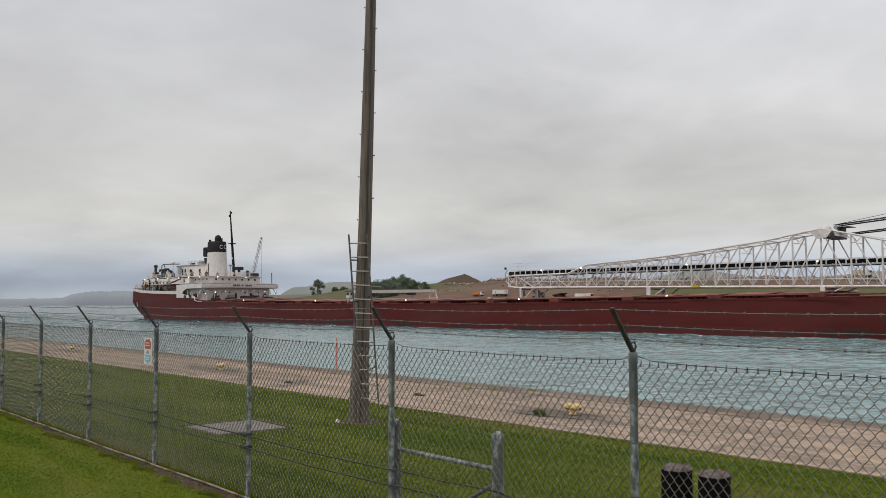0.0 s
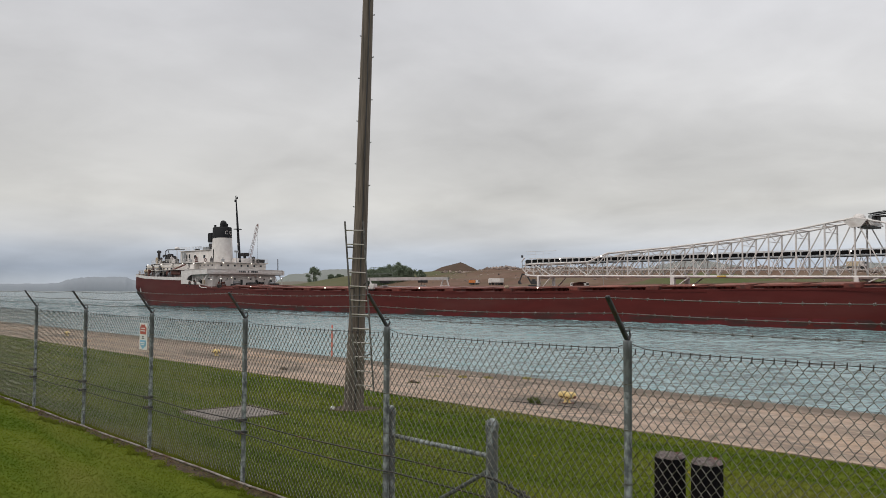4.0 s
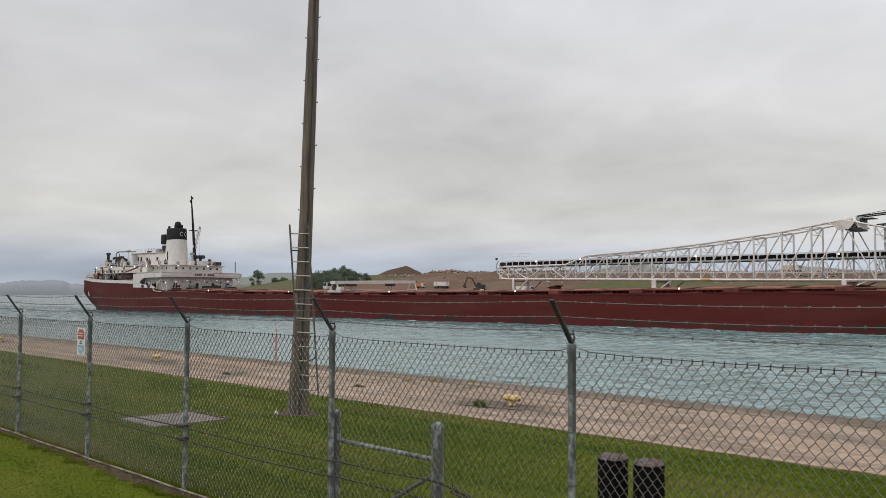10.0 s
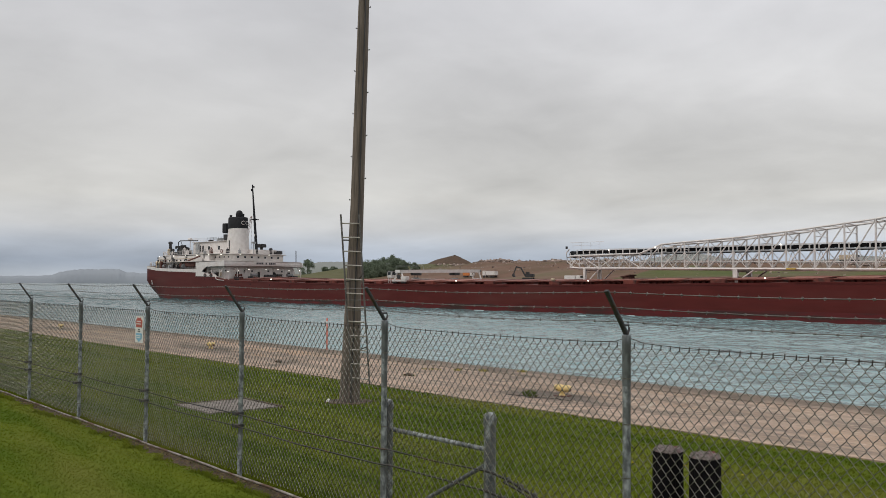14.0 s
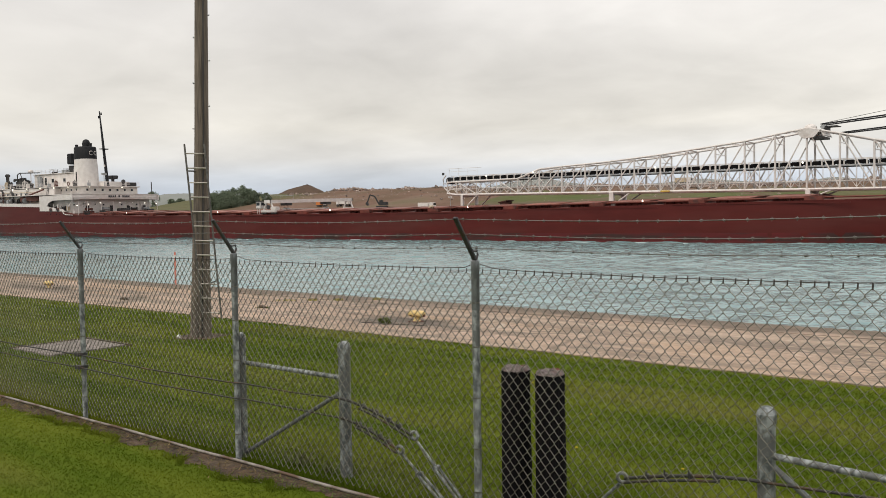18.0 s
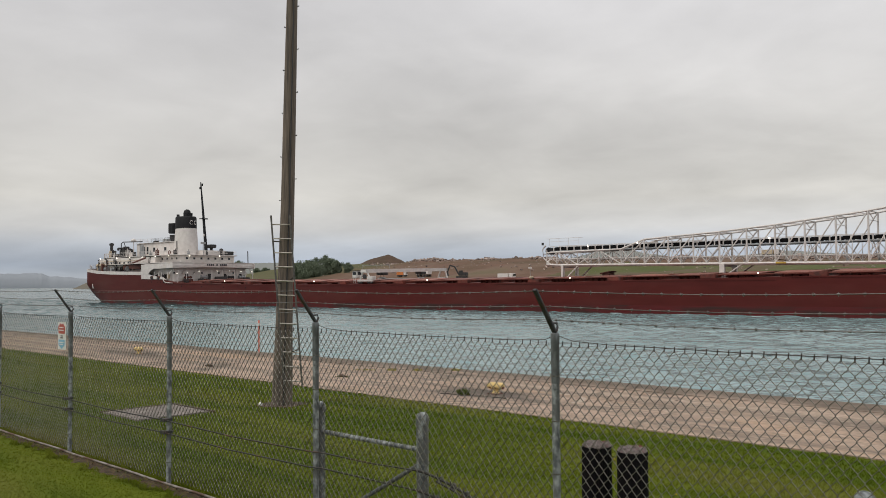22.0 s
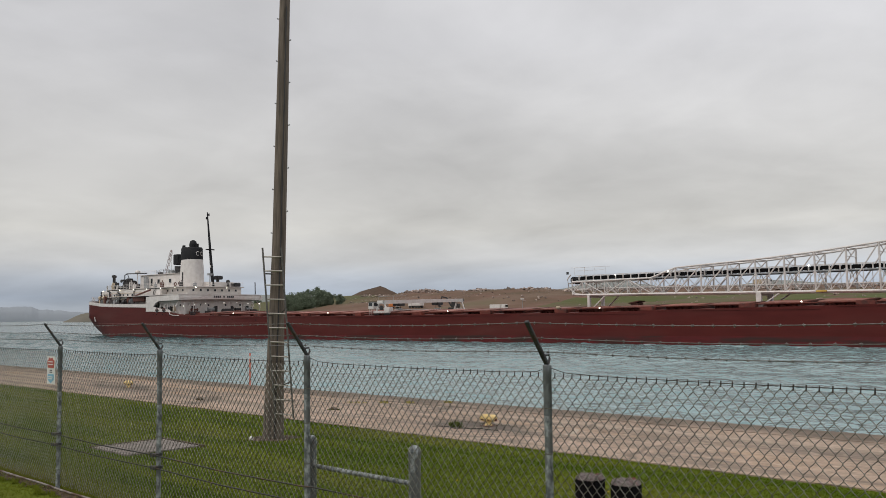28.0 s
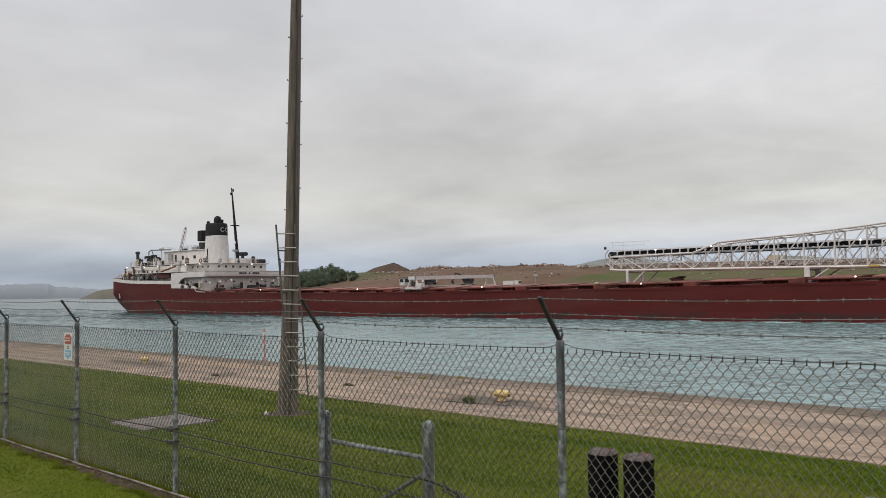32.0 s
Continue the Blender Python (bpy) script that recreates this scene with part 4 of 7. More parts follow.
def stern_house():
    # lower house on the poop
    a = part("poop_house", Shape().soft_box((34.5, 0, 9.6), (33, 17.6, 3.7), 0.15), M["white"], SHIP, "cream-white steel deckhouse")
    for i in range(9):
        window((21.5 + 2.1 * i, -8.84, 10.1), (0.55, 0.06, 0.7), a, "porthole")
    part("door", Shape().box((40.6, -8.85, 9.3), (0.9, 0.08, 1.9)), M["buff"], a)
    # front house down to the main deck, with the recess under the curved front
    fr = part("front_bulkhead", Shape().soft_box((56, 0, 7.2), (9.0, 19.2, 5.0), 0.12), M["white"], SHIP)
    for y in (-6.4, -0.4, 4.0, 8.2):
        part("door", Shape().box((60.53, y, 6.2), (0.08, 0.8, 1.8)), M["darkmetal"], fr)
    for y in (-9.6, -4.4, -2.4, 2.2, 6.2):
        window((60.54, y, 7.3), (0.06, 0.4, 0.4), fr, "porthole")
    # side wings of plating
    for sg in (-1, 1):
        s = Shape()
        s.prism([(48.6, 7.0), (51.8, 7.0), (52.6, 7.8), (54.2, 8.35), (62.4, 8.45), (62.4, 9.65), (56, 9.6), (48.6, 9.45)], sg * 11.05 - 0.09, sg * 11.05 + 0.09, "y")
        part("side_plating", s, M["white"], SHIP)
        part("side_panel", Shape().prism([(48.6, 5.9), (59.2, 5.75), (58.2, 6.3), (55.0, 6.5), (52.4, 6.9), (51.8, 7.05), (48.6, 7.05)], sg * 11.02 - 0.07, sg * 11.02 + 0.07, "y"), M["white"], SHIP)
        # dark discs here and below stand for the shade inside the ports
        for x in (53.4, 56.3):
            part("port_arch", Shape().path([(x + 0.62 * math.cos(a), sg * 11.12, 5.95 + 0.62 * math.sin(a)) for a in [i * math.pi / 10 for i in range(11)]], 0.10, 6), M["rust"], SHIP)
            part("port_shade", Shape().tube((x, sg * 11.06, 6.0), (x, sg * 11.11, 6.0), 0.42, n=14), M["darkmetal"], SHIP)
        for k, w in ((52.3, 1.0), (54.4, 0.6), (56.2, 1.1)):
            s = Shape()
            s.lathe([(0.62, -0.06), (0.62, 0.06)], (0, 0, 0), 14)
            m = Matrix.Translation((k + 1.0, sg * 9.62, 6.5)) @ Euler((radians(90), 0, 0)).to_matrix().to_4x4() @ Matrix.Diagonal((w, 0.8, 1, 1))
            part("freeing_port", s, M["darkmetal"], SHIP, at=m)
        part("side_bulkhead", Shape().box((50.35, sg * 9.9, 7.7), (0.2, 2.1, 3.9)), M["white"], SHIP)
    # bitts, a stair and pipes in the shaded recess under the deck
    for x, w, h, m in ((51.6, 0.5, 1.1, "darkmetal"), (53.6, 0.9, 0.7, "rust"), (55.4, 0.4, 1.5, "white"), (57.6, 0.8, 0.9, "darkmetal"), (59.2, 0.4, 1.2, "buff")):
        part("recess_gear", Shape().soft_box((x, -10.3, 5.9 + h / 2), (w, 0.6, h), 0.08).tube((x, -10.3, 5.9 + h), (x, -10.3, 6.2 + h), 0.1, n=6), M[m], SHIP)
    for x in (51.2, 54.4, 57.4, 60.0):
        part("stanchion", Shape().tube((x, -10.9, 5.8), (x, -10.9, 7.6), 0.08, n=6), M["white"], SHIP)
    for y, r, m in ((-6.6, 0.36, "rust"), (-2.4, 0.44, "greysteel"), (5.0, 0.40, "darkmetal"), (8.0, 0.46, "greysteel")):
        w = part("deck_winch", Shape().tube((61.4, y - 0.7, 5.85 + r), (61.4, y + 0.7, 5.85 + r), r * 0.7, n=12), M[m], SHIP)
        for d in (-0.75, 0.75):
            part("winch_flange", Shape().tube((61.4, y + d - 0.06, 5.85 + r), (61.4, y + d + 0.06, 5.85 + r), r, n=14), M[m], w)
        part("winch_bed", Shape().soft_box((61.4, y, 5.55), (1.3, 2.0, 0.5), 0.06), M["coaming"], w)
    for y in (-10.3, -6.9, -3.9, 3.2, 6.3, 8.9, 10.5):
        part("deck_knee", Shape().tube((61.0, y, 8.4), (61.0, y + (0.9 if y > 0 else -0.9), 6.9), 0.11, n=6), M["white"], SHIP)
    # curved front fascia, bellied forward and cambered
    rows = []
    for i in range(25):
        y = -11.1 + 22.2 * i / 24
        k = 1 - (y / 11.1) ** 2
        x = 61.8 + 1.3 * k
        zt, zb = 9.66 + 0.22 * k, 8.46 + 0.20 * k
        rows.append([(x, y, zb), (x + 0.12, y, (zb + zt) / 2), (x, y, zt), (x - 0.3, y, zt + 0.02), (x - 0.3, y, zb), (x, y, zb)])
    fas = part("front_fascia", Shape().grid(rows, False), M["white"], SHIP, "white curved front fascia of the boat deck")
    rng = random.Random(3)
    y = -2.6
    for i in range(11):
        w = 0.36
        if i not in (4, 6):
            k = 1 - (y / 11.1) ** 2
            part("name_bar", Shape().box((61.96 + 1.3 * k, y, 9.06 + 0.20 * k), (0.05, w, 0.46)), M["letter"], fas)
        y += 0.50
    # boat deck
    s = Shape()
    s.prism([(20, -9.2), (50, -11.0), (62.0, -11.0), (63.2, -5), (63.3, 0), (63.2, 5), (62.0, 11.0), (50, 11.0), (20, 9.2)], 9.72, 9.86)
    part("boat_deck", s, M["white"], SHIP)
    for y in (-9.8, -7.6, -4.2, -1.2, 1.8, 5.2, 8.4, 10.4):
        part("stanchion", Shape().tube((62.4, y, 4.9), (62.6, y, 8.0), 0.09, n=6), M["white"], SHIP)
    for y, z in ((-10.6, 7.3), (-7.9, 7.6), (-5.0, 7.9), (-0.2, 8.0), (3.2, 8.05), (6.4, 7.9), (9.6, 7.8)):
        lamp(63.4, y, z - 0.25, 0.09)
    # second tier
    b = part("boat_deck_house", Shape().soft_box((43, 0, 10.75), (33, 14.6, 1.85), 0.12), M["white"], SHIP)
    for i in range(14):
        window((30.5 + 2.1 * i, -7.33, 10.9), (0.45, 0.05, 0.45), b, "porthole")
    for i in range(7):
        window((59.53, -5.7 + 1.9 * i, 10.9), (0.05, 0.5, 0.5), b, "porthole")
    s = Shape()
    s.prism([(5.0, -2.5), (12.0, -6.4), (24, -8.6), (58, -9.0), (60.8, -7.0), (61.2, 0), (60.8, 7.0), (58, 9.0), (24, 8.6), (12.0, 6.4), (5.0, 2.5)], 11.66, 11.80)
    part("bridge_deck", s, M["white"], SHIP)
    for x in (20, 26.5, 32.5, 39, 45, 51, 57):
        lamp(x, -8.9, 11.5, 0.11)
    lamp(61.2, 2.0, 11.5, 0.12)
    lamp(61.0, -6.0, 11.5, 0.12)
    # upper house
    c = part("upper_house", Shape().soft_box((40.8, -0.6, 13.55), (21.0, 3.4, 3.75), 0.15), M["white"], SHIP)
    for x in (34.2, 35.8):
        window((x, -2.33, 13.6), (0.7, 0.06, 1.9), c)
    window((39.0, -2.33, 13.7), (0.9, 0.06, 1.1), c)
    window((44.2, -2.33, 13.7), (0.95, 0.06, 1.0), c)
    part("upper_roof", Shape().soft_box((40.8, -0.6, 15.50), (21.6, 4.0, 0.16), 0.05), M["white"], SHIP)
    part("front_house", Shape().soft_box((56.6, 2.4, 12.4), (4.4, 6.4, 1.2), 0.1), M["white"], SHIP)
    railing([(30.6, -2.4, 15.58), (43.0, -2.4, 15.58)], SHIP)
    railing([(5.4, -2.3, 11.8), (12.2, -6.3, 11.8), (24, -8.5, 11.8), (58, -8.9, 11.8), (60.7, -6.9, 11.8), (61.1, 0, 11.8), (60.7, 6.9, 11.8)], SHIP)
    railing([(1.2, -3.2, 9.1), (3.5, -6.8, 9.0), (8, -9.3, 8.9), (19, -10.8, 8.55)], SHIP)
    railing([(1.2, 3.2, 9.1), (1.0, 0, 9.1), (1.2, -3.2, 9.1)], SHIP)
    # aft deckhouse end
    part("aft_house", Shape().soft_box((14.0, 0, 9.9), (12.0, 9.0, 3.5), 0.3), M["white"], SHIP)
    # life rings
    for x, y, z in ((48.4, -2.40, 12.9), (57.5, -9.05, 12.3)):
        s = Shape()
        s.path([(x + 0.42 * math.cos(a), y, z + 0.42 * math.sin(a)) for a in [i * math.pi / 8 for i in range(17)]], 0.10, 6)
        part("life_ring", s, M["rust"], SHIP, "faded red life ring")


stern_house()


def funnel():
    s = Shape()
    s.lathe([(2.60, 11.8), (2.50, 15.5), (2.30, 18.6)], (53.1, -2.0, 0), 28, 1.25, 1.0)
    f = part("funnel", s, M["white"], SHIP, "white funnel with black top")
    s = Shape()
    s.lathe([(2.34, 18.55), (2.28, 21.3), (2.12, 21.6), (1.92, 21.6), (1.88, 21.0)], (53.0, -2.0, 0), 28, 1.25, 1.0)
    part("funnel_top", s, M["black"], f)
    s = Shape()
    s.lathe([(0.85, 20.9), (0.9, 22.5), (0.7, 23.2), (0.25, 23.5)], (53.0, -1.7, 0), 14)
    s.tube((51.5, -3.2, 21.0), (51.4, -3.2, 22.2), 0.3, n=10).tube((54.9, -1.8, 21.0), (55.0, -1.8, 22.5), 0.32, n=10)
    for i in range(5):
        s.tube((50.5 + 0.5 * i, -2.9 - 0.16 * i, 21.4), (50.5 + 0.5 * i, -2.9 - 0.16 * i, 22.1), 0.11, n=6)
    part("exhaust_pipes", s, M["black"], f)
    for q in (-0.12, 0.38):
        s = Shape()
        pts = []
        for i in range(13):
            a = math.pi * (0.25 + 1.5 * i / 12)
            th = q + 0.17 * math.cos(a)
            pts.append((53.0 + 2.92 * math.cos(th), -2.0 + 2.34 * math.sin(th), 20.0 + 0.46 * math.sin(a)))
        s.path(pts, 0.08, 5)
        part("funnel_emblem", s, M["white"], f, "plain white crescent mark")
    s = Shape()
    s.soft_box((43.4, 0.5, 19.2), (2.2, 1.9, 2.7), 0.15)
    part("uptake_casing", s, M["black"], SHIP, "black uptake box beside the funnel")
    part("uptake_base", Shape().lathe([(1.0, 11.8), (1.05, 17.5)], (43.5, 0.5, 0), 12), M["darkmetal"], SHIP)
    s = Shape()
    s.tube((53.4, -4.6, 11.8), (53.2, -4.55, 15.4), 0.12, n=8)
    part("steam_pipe", s, M["black"], SHIP)
    # mast
    s = Shape()
    s.tube((58.9, 0, 9.9), (57.2, 0, 22.6), 0.42, 0.27, 12).tube((57.2, 0, 22.6), (56.15, 0, 30.3), 0.27, 0.13, 10)
    m = part("mast", s, M["black"], SHIP, "tall black raked mast")
    part("mast_platform", Shape().box((57.6, -0.1, 21.0), (1.3, 1.6, 0.12)).tube((57.4, -1.2, 20.9), (57.4, 1.2, 20.9), 0.07, n=6), M["black"], m)
    part("mast_light", Shape().tube((56.4, -0.35, 28.5), (56.4, -0.35, 29.1), 0.17, n=8), M["black"], m)
    part("mast_light", Shape().tube((56.3, 0.35, 29.4), (56.3, 0.35, 30.0), 0.16, n=8), M["black"], m)
    part("mast_light", Shape().tube((58.2, -0.4, 16.5), (58.2, -0.4, 17.1), 0.16, n=8), M["white"], m)


funnel()


def stern_gear():
    def vent(x, y, z, h, r, mt):
        s = Shape()
        s.lathe([(r, z), (r, z + h), (r * 1.55, z + h + 0.1), (r * 1.55, z + h + 0.6), (r * 0.5, z + h + 0.8)], (x, y, 0), 10)
        part("vent", s, mt, SHIP)
    vent(6.2, -3.0, 11.7, 3.6, 0.42, M["darkmetal"])
    vent(20.5, -5.0, 11.7, 1.3, 0.2, M["darkmetal"])
    vent(22.5, -6.0, 11.7, 1.5, 0.2, M["darkmetal"])
    vent(19.0, -6.2, 9.9, 2.6, 0.22, M["buff"])
    vent(25.0, -7.2, 11.7, 1.2, 0.25, M["buff"])
    vent(60.0, 3.2, 11.8, 0.9, 0.3, M["darkmetal"])
    vent(4.5, -1.0, 8.4, 3.8, 0.10, M["darkmetal"])
    vent(2.5, -2.0, 8.4, 4.2, 0.07, M["white"])
    # winch and davit on the top of the poop house
    s = Shape()
    s.soft_box((30.3, -5.0, 13.1), (3.6, 2.2, 1.7), 0.2).tube((28.4, -5.0, 13.4), (32.2, -5.0, 13.4), 0.75, n=12).soft_box((30.3, -5, 12.1), (4.2, 2.6, 0.4), 0.08)
    part("winch", s, M["darkmetal"], SHIP, "dark deck winch")
    s = Shape()
    s.path([(33, -7.9, 11.8), (33, -7.9, 15.3), (34.0, -7.9, 15.7), (39, -5.5, 15.7)], 0.14, 6)
    s.path([(36, -7.9, 11.8), (35.4, -7.9, 14.0), (34.3, -7.9, 15.6)], 0.10, 6)
    part("davit", s, M["darkmetal"], SHIP, "dark boat davit frame")
    s = Shape()
    s.lathe([(0.1, -0.5), (0.62, -0.45), (0.66, 0.1), (0.1, 0.42)], (33.8, -5.0, 16.3), 12)
    part("radar_dome", s, M["white"], SHIP)
    part("dome_mast", Shape().tube((33.8, -5, 11.8), (33.8, -5, 15.8), 0.1, n=6), M["white"], SHIP)
    # red-brown stores crane lying by the side
    s = Shape()
    s.soft_box((43.0, -9.4, 9.1), (6.0, 1.2, 1.3), 0.1).tube((40.0, -9.6, 9.7), (47.5, -9.4, 11.2), 0.2, n=6)
    part("stores_crane", s, M["rust"], SHIP, "rust-red deck machinery beside the house")
    part("hose_reel", Shape().tube((38.4, -9.9, 9.0), (38.4, -9.3, 9.0), 0.8, n=12), M["rust"], SHIP)
    # clutter along the side of the poop
    rng = random.Random(17)
    for i in range(16):
        x = 22 + 1.35 * i + rng.uniform(-0.4, 0.4)
        y = -9.3 - rng.uniform(0.0, 0.7)
        w, h = rng.uniform(0.35, 1.1), rng.uniform(0.6, 2.2)
        mt = M[rng.choice(("darkmetal", "rust", "buff", "greysteel", "darkmetal"))]
        if i % 3 == 0:
            part("air_pipe", Shape().path([(x, y, 7.6), (x, y, 8.0 + h), (x + 0.3, y, 8.3 + h), (x + 0.6, y, 8.0 + h)], 0.12, 6), mt, SHIP)
        elif i % 3 == 1:
            part("deck_locker", Shape().soft_box((x, y, 7.8 + h / 2), (w * 1.3, 0.6, h), 0.06), mt, SHIP)
        else:
            part("cable_drum", Shape().tube((x - w / 2, y, 8.6), (x + w / 2, y, 8.6), 0.5, n=12).tube((x - w / 2 - 0.06, y, 8.6), (x - w / 2, y, 8.6), 0.7, n=12).tube((x + w / 2, y, 8.6), (x + w / 2 + 0.06, y, 8.6), 0.7, n=12), mt, SHIP)
    for x, y, h in ((22.5, -5.5, 1.1), (24.5, -3.0, 1.6), (27.0, -6.5, 0.8), (33.0, -6.2, 1.9), (35.6, -6.8, 1.2), (37.2, -4.6, 3.0), (43.0, -7.6, 1.0), (46.2, -5.6, 1.5), (47.0, -7.8, 0.9), (55.0, -6.0, 1.2), (59.0, -5.0, 0.9)):
        part("deck_fitting", Shape().soft_box((x, y, 11.8 + h / 2), (0.5 + 0.3 * h, 0.6, h), 0.08).tube((x, y, 11.8 + h), (x, y, 12.2 + h), 0.1, n=6), M[rng.choice(("darkmetal", "greysteel", "rust", "white"))], SHIP)
    for x in (30.5, 38.4, 47.5):
        part("side_ladder", Shape().tube((x, -8.95, 8.0), (x + 0.9, -8.95, 11.7), 0.06, n=4).tube((x + 0.6, -8.95, 8.0), (x + 1.5, -8.95, 11.7), 0.06, n=4).tube((x + 0.3, -8.95, 9.0), (x + 0.9, -8.95, 9.0), 0.05, n=4).tube((x + 0.5, -8.95, 10.0), (x + 1.1, -8.95, 10.0), 0.05, n=4).tube((x + 0.7, -8.95, 11.0), (x + 1.3, -8.95, 11.0), 0.05, n=4), M["darkmetal"], SHIP)
    for z in (9.0, 10.6, 12.2):
        part("pipe_run", Shape().tube((20, -8.95, z * 0.5 + 4.6), (44, -8.95, z * 0.5 + 4.6), 0.06, n=5), M["buff"], SHIP)
    # life-raft drums, hose boxes and cowls along the aft deckhouse
    for x, y in ((11.5, -7.6), (14.2, -8.2), (24.8, -9.4)):
        part("life_raft_drum", Shape().tube((x - 0.9, y, 9.7), (x + 0.9, y, 9.7), 0.55, n=14).box((x, y, 8.8), (1.2, 0.8, 0.9)), M["buff"], SHIP)
    for x, y, h in ((9.5, -6.8, 1.4), (16.8, -8.4, 1.9), (19.0, -8.8, 1.2), (28.4, -9.3, 2.2), (33.2, -9.2, 1.6)):
        part("cowl_vent", Shape().path([(x, y, 8.2), (x, y, 8.8 + h), (x - 0.25, y - 0.1, 9.15 + h), (x - 0.6, y - 0.2, 9.2 + h)], 0.22, 8), M["darkmetal"], SHIP)
    for x, z, w, h in ((27.6, 12.3, 2.4, 0.9), (34.6, 12.5, 1.6, 1.3), (29.0, 14.2, 1.4, 0.5), (31.6, 14.3, 0.9, 0.7)):
        part("winch_housing", Shape().soft_box((x, -5.8, z), (w, 1.4, h), 0.12).tube((x, -6.5, z - 0.2), (x, -6.7, z - 0.2), 0.4, n=10), M["darkmetal"], SHIP)
    for x in (43.0, 49.0):
        railing([(x - 5, -2.4, 15.58), (x, -2.4, 15.58)], SHIP, material=M["darkmetal"])
    part("floodlight_bar", Shape().tube((60.4, -2.0, 11.8), (60.4, -2.0, 14.6), 0.09, n=6).box((60.4, -2.0, 14.7), (0.3, 1.2, 0.5)), M["greysteel"], SHIP)
    part("roof_unit", Shape().soft_box((42.5, -0.6, 16.0), (2.2, 1.6, 0.9), 0.1), M["greysteel"], SHIP)
    part("roof_unit", Shape().soft_box((38.0, -1.2, 15.85), (1.2, 1.0, 0.6), 0.08), M["darkmetal"], SHIP)
    part("fairlead", Shape().soft_box((4.5, -6.3, 8.9), (1.8, 0.8, 1.0), 0.15), M["darkmetal"], SHIP)
    part("flagstaff", Shape().tube((0.6, 0, 8.4), (-0.6, 0, 12.2), 0.06, n=6), M["white"], SHIP)
    part("capstan", Shape().lathe([(0.7, 8.0), (0.5, 8.5), (0.8, 9.3), (0.3, 9.5)], (8.0, -3.5, 0), 12), M["darkmetal"], SHIP)
    part("bollard_rack", Shape().soft_box((12.5, -7.2, 9.3), (2.6, 1.4, 1.7), 0.2), M["darkmetal"], SHIP)
    # gear in the recess under the front
    rng = random.Random(9)
    for y, w, hgt in ((-8.4, 0.9, 0.8), (-4.6, 0.8, 1.0), (0.6, 1.9, 1.5), (3.2, 0.8, 1.1), (7.8, 1.2, 1.3)):
        part("deck_machine", Shape().soft_box((63.6, y, 4.9 + hgt / 2), (1.2, w, hgt), 0.15).tube((63.6, y - w * 0.7, 5 + hgt * 0.6), (63.6, y + w * 0.7, 5 + hgt * 0.6), hgt * 0.33, n=10), M["darkmetal"] if rng.random() < 0.6 else M["rust"], SHIP)
    s = Shape()
    s.path([(58.3, -11.15, 6.0), (58.9, -11.2, 5.2), (60, -11.2, 4.95), (62.5, -11.2, 4.85)], 0.09, 6)
    part("fender_pipe", s, M["white"], SHIP)
    part("dark_vent_housing", Shape().soft_box((57.0, 2.4, 14.1), (2.2, 1.6, 0.9), 0.15).box((57.0, 2.4, 13.2), (0.5, 0.5, 1.4)), M["darkmetal"], SHIP)
    part("locker", Shape().soft_box((60.2, 5.2, 12.3), (1.4, 1.8, 0.9), 0.08), M["darkmetal"], SHIP)
    part("aerial", Shape().tube((62.6, 9.0, 9.9), (62.5, 9.0, 12.9), 0.12, n=6), M["darkmetal"], SHIP)


stern_gear()


def hatches():
    n = 21
    for i in range(n):
        x = 70.5 + 7.32 * i
        z = sheer(x)
        h = part("hatch", Shape().prism([(-7.3, -0.1), (-7.3, 0.42), (-4, 0.66), (0, 0.78), (4, 0.66), (7.3, 0.42), (7.3, -0.1)], -2.0, 2.0, "x"), M["coaming"], SHIP, at=(x, 0, z + 0.05))
        part("hatch_cover", Shape().prism([(-8.1, 0.46), (-8.1, 0.58), (-4, 0.84), (0, 0.97), (4, 0.84), (8.1, 0.58), (8.1, 0.46), (4, 0.72), (0, 0.85), (-4, 0.72)], -2.55, 2.55, "x"), M["hatch_top"], h)
        for k in (-1.6, -0.5, 0.5, 1.6):
            part("coaming_bracket", Shape().prism([(-7.3, 0.0), (-7.75, 0.0), (-7.3, 0.4)], k - 0.05, k + 0.05, "x"), M["coaming"], h)
        # low side house / pipe run between hatches near the rail
        if i % 2 == 0:
            part("deck_box", Shape().soft_box((x + 3.6, -9.4, sheer(x + 3.6) + 0.3), (2.2, 0.8, 0.6), 0.05), M["coaming"], SHIP)
        if i % 4 == 1:
            lamp(x + 3.5, -10.2, sheer(x + 3.5) + 0.6, 0.12)
    for sg in (-1, 1):
        s = Shape()
        for a, b in zip(range(66, 226, 8), range(74, 234, 8)):
            s.tube((a, sg * 10.7, sheer(a) + 0.5), (b, sg * 10.7, sheer(b) + 0.5), 0.02, n=4, caps=False)
            s.tube((a, sg * 10.7, sheer(a)), (a, sg * 10.7, sheer(a) + 0.55), 0.03, n=4)
        part("deck_railing", s, M["coaming"], SHIP)
    s = Shape()
    s.tube((66, -8.6, sheer(66) + 0.35), (122, -8.6, sheer(122) + 0.35), 0.12, n=6).tube((122, -8.6, sheer(122) + 0.35), (230, -8.6, sheer(230) + 0.35), 0.12, n=6)
    part("deck_pipe", s, M["coaming"], SHIP)
    part("hatch_leaf", Shape().soft_box((169.4, 0.0, 6.0), (1.9, 2.0, 0.2), 0.05, Euler((0, -0.18, 0)).to_matrix()).box((169.4, 0, 5.6), (1.3, 1.6, 0.7)), M["rust"], SHIP)
    part("vent_cap", Shape().lathe([(0.25, 4.4), (0.25, 5.1), (0.45, 5.2), (0.25, 5.5)], (161, -9.0, 0), 10), M["buff"], SHIP)


hatches()


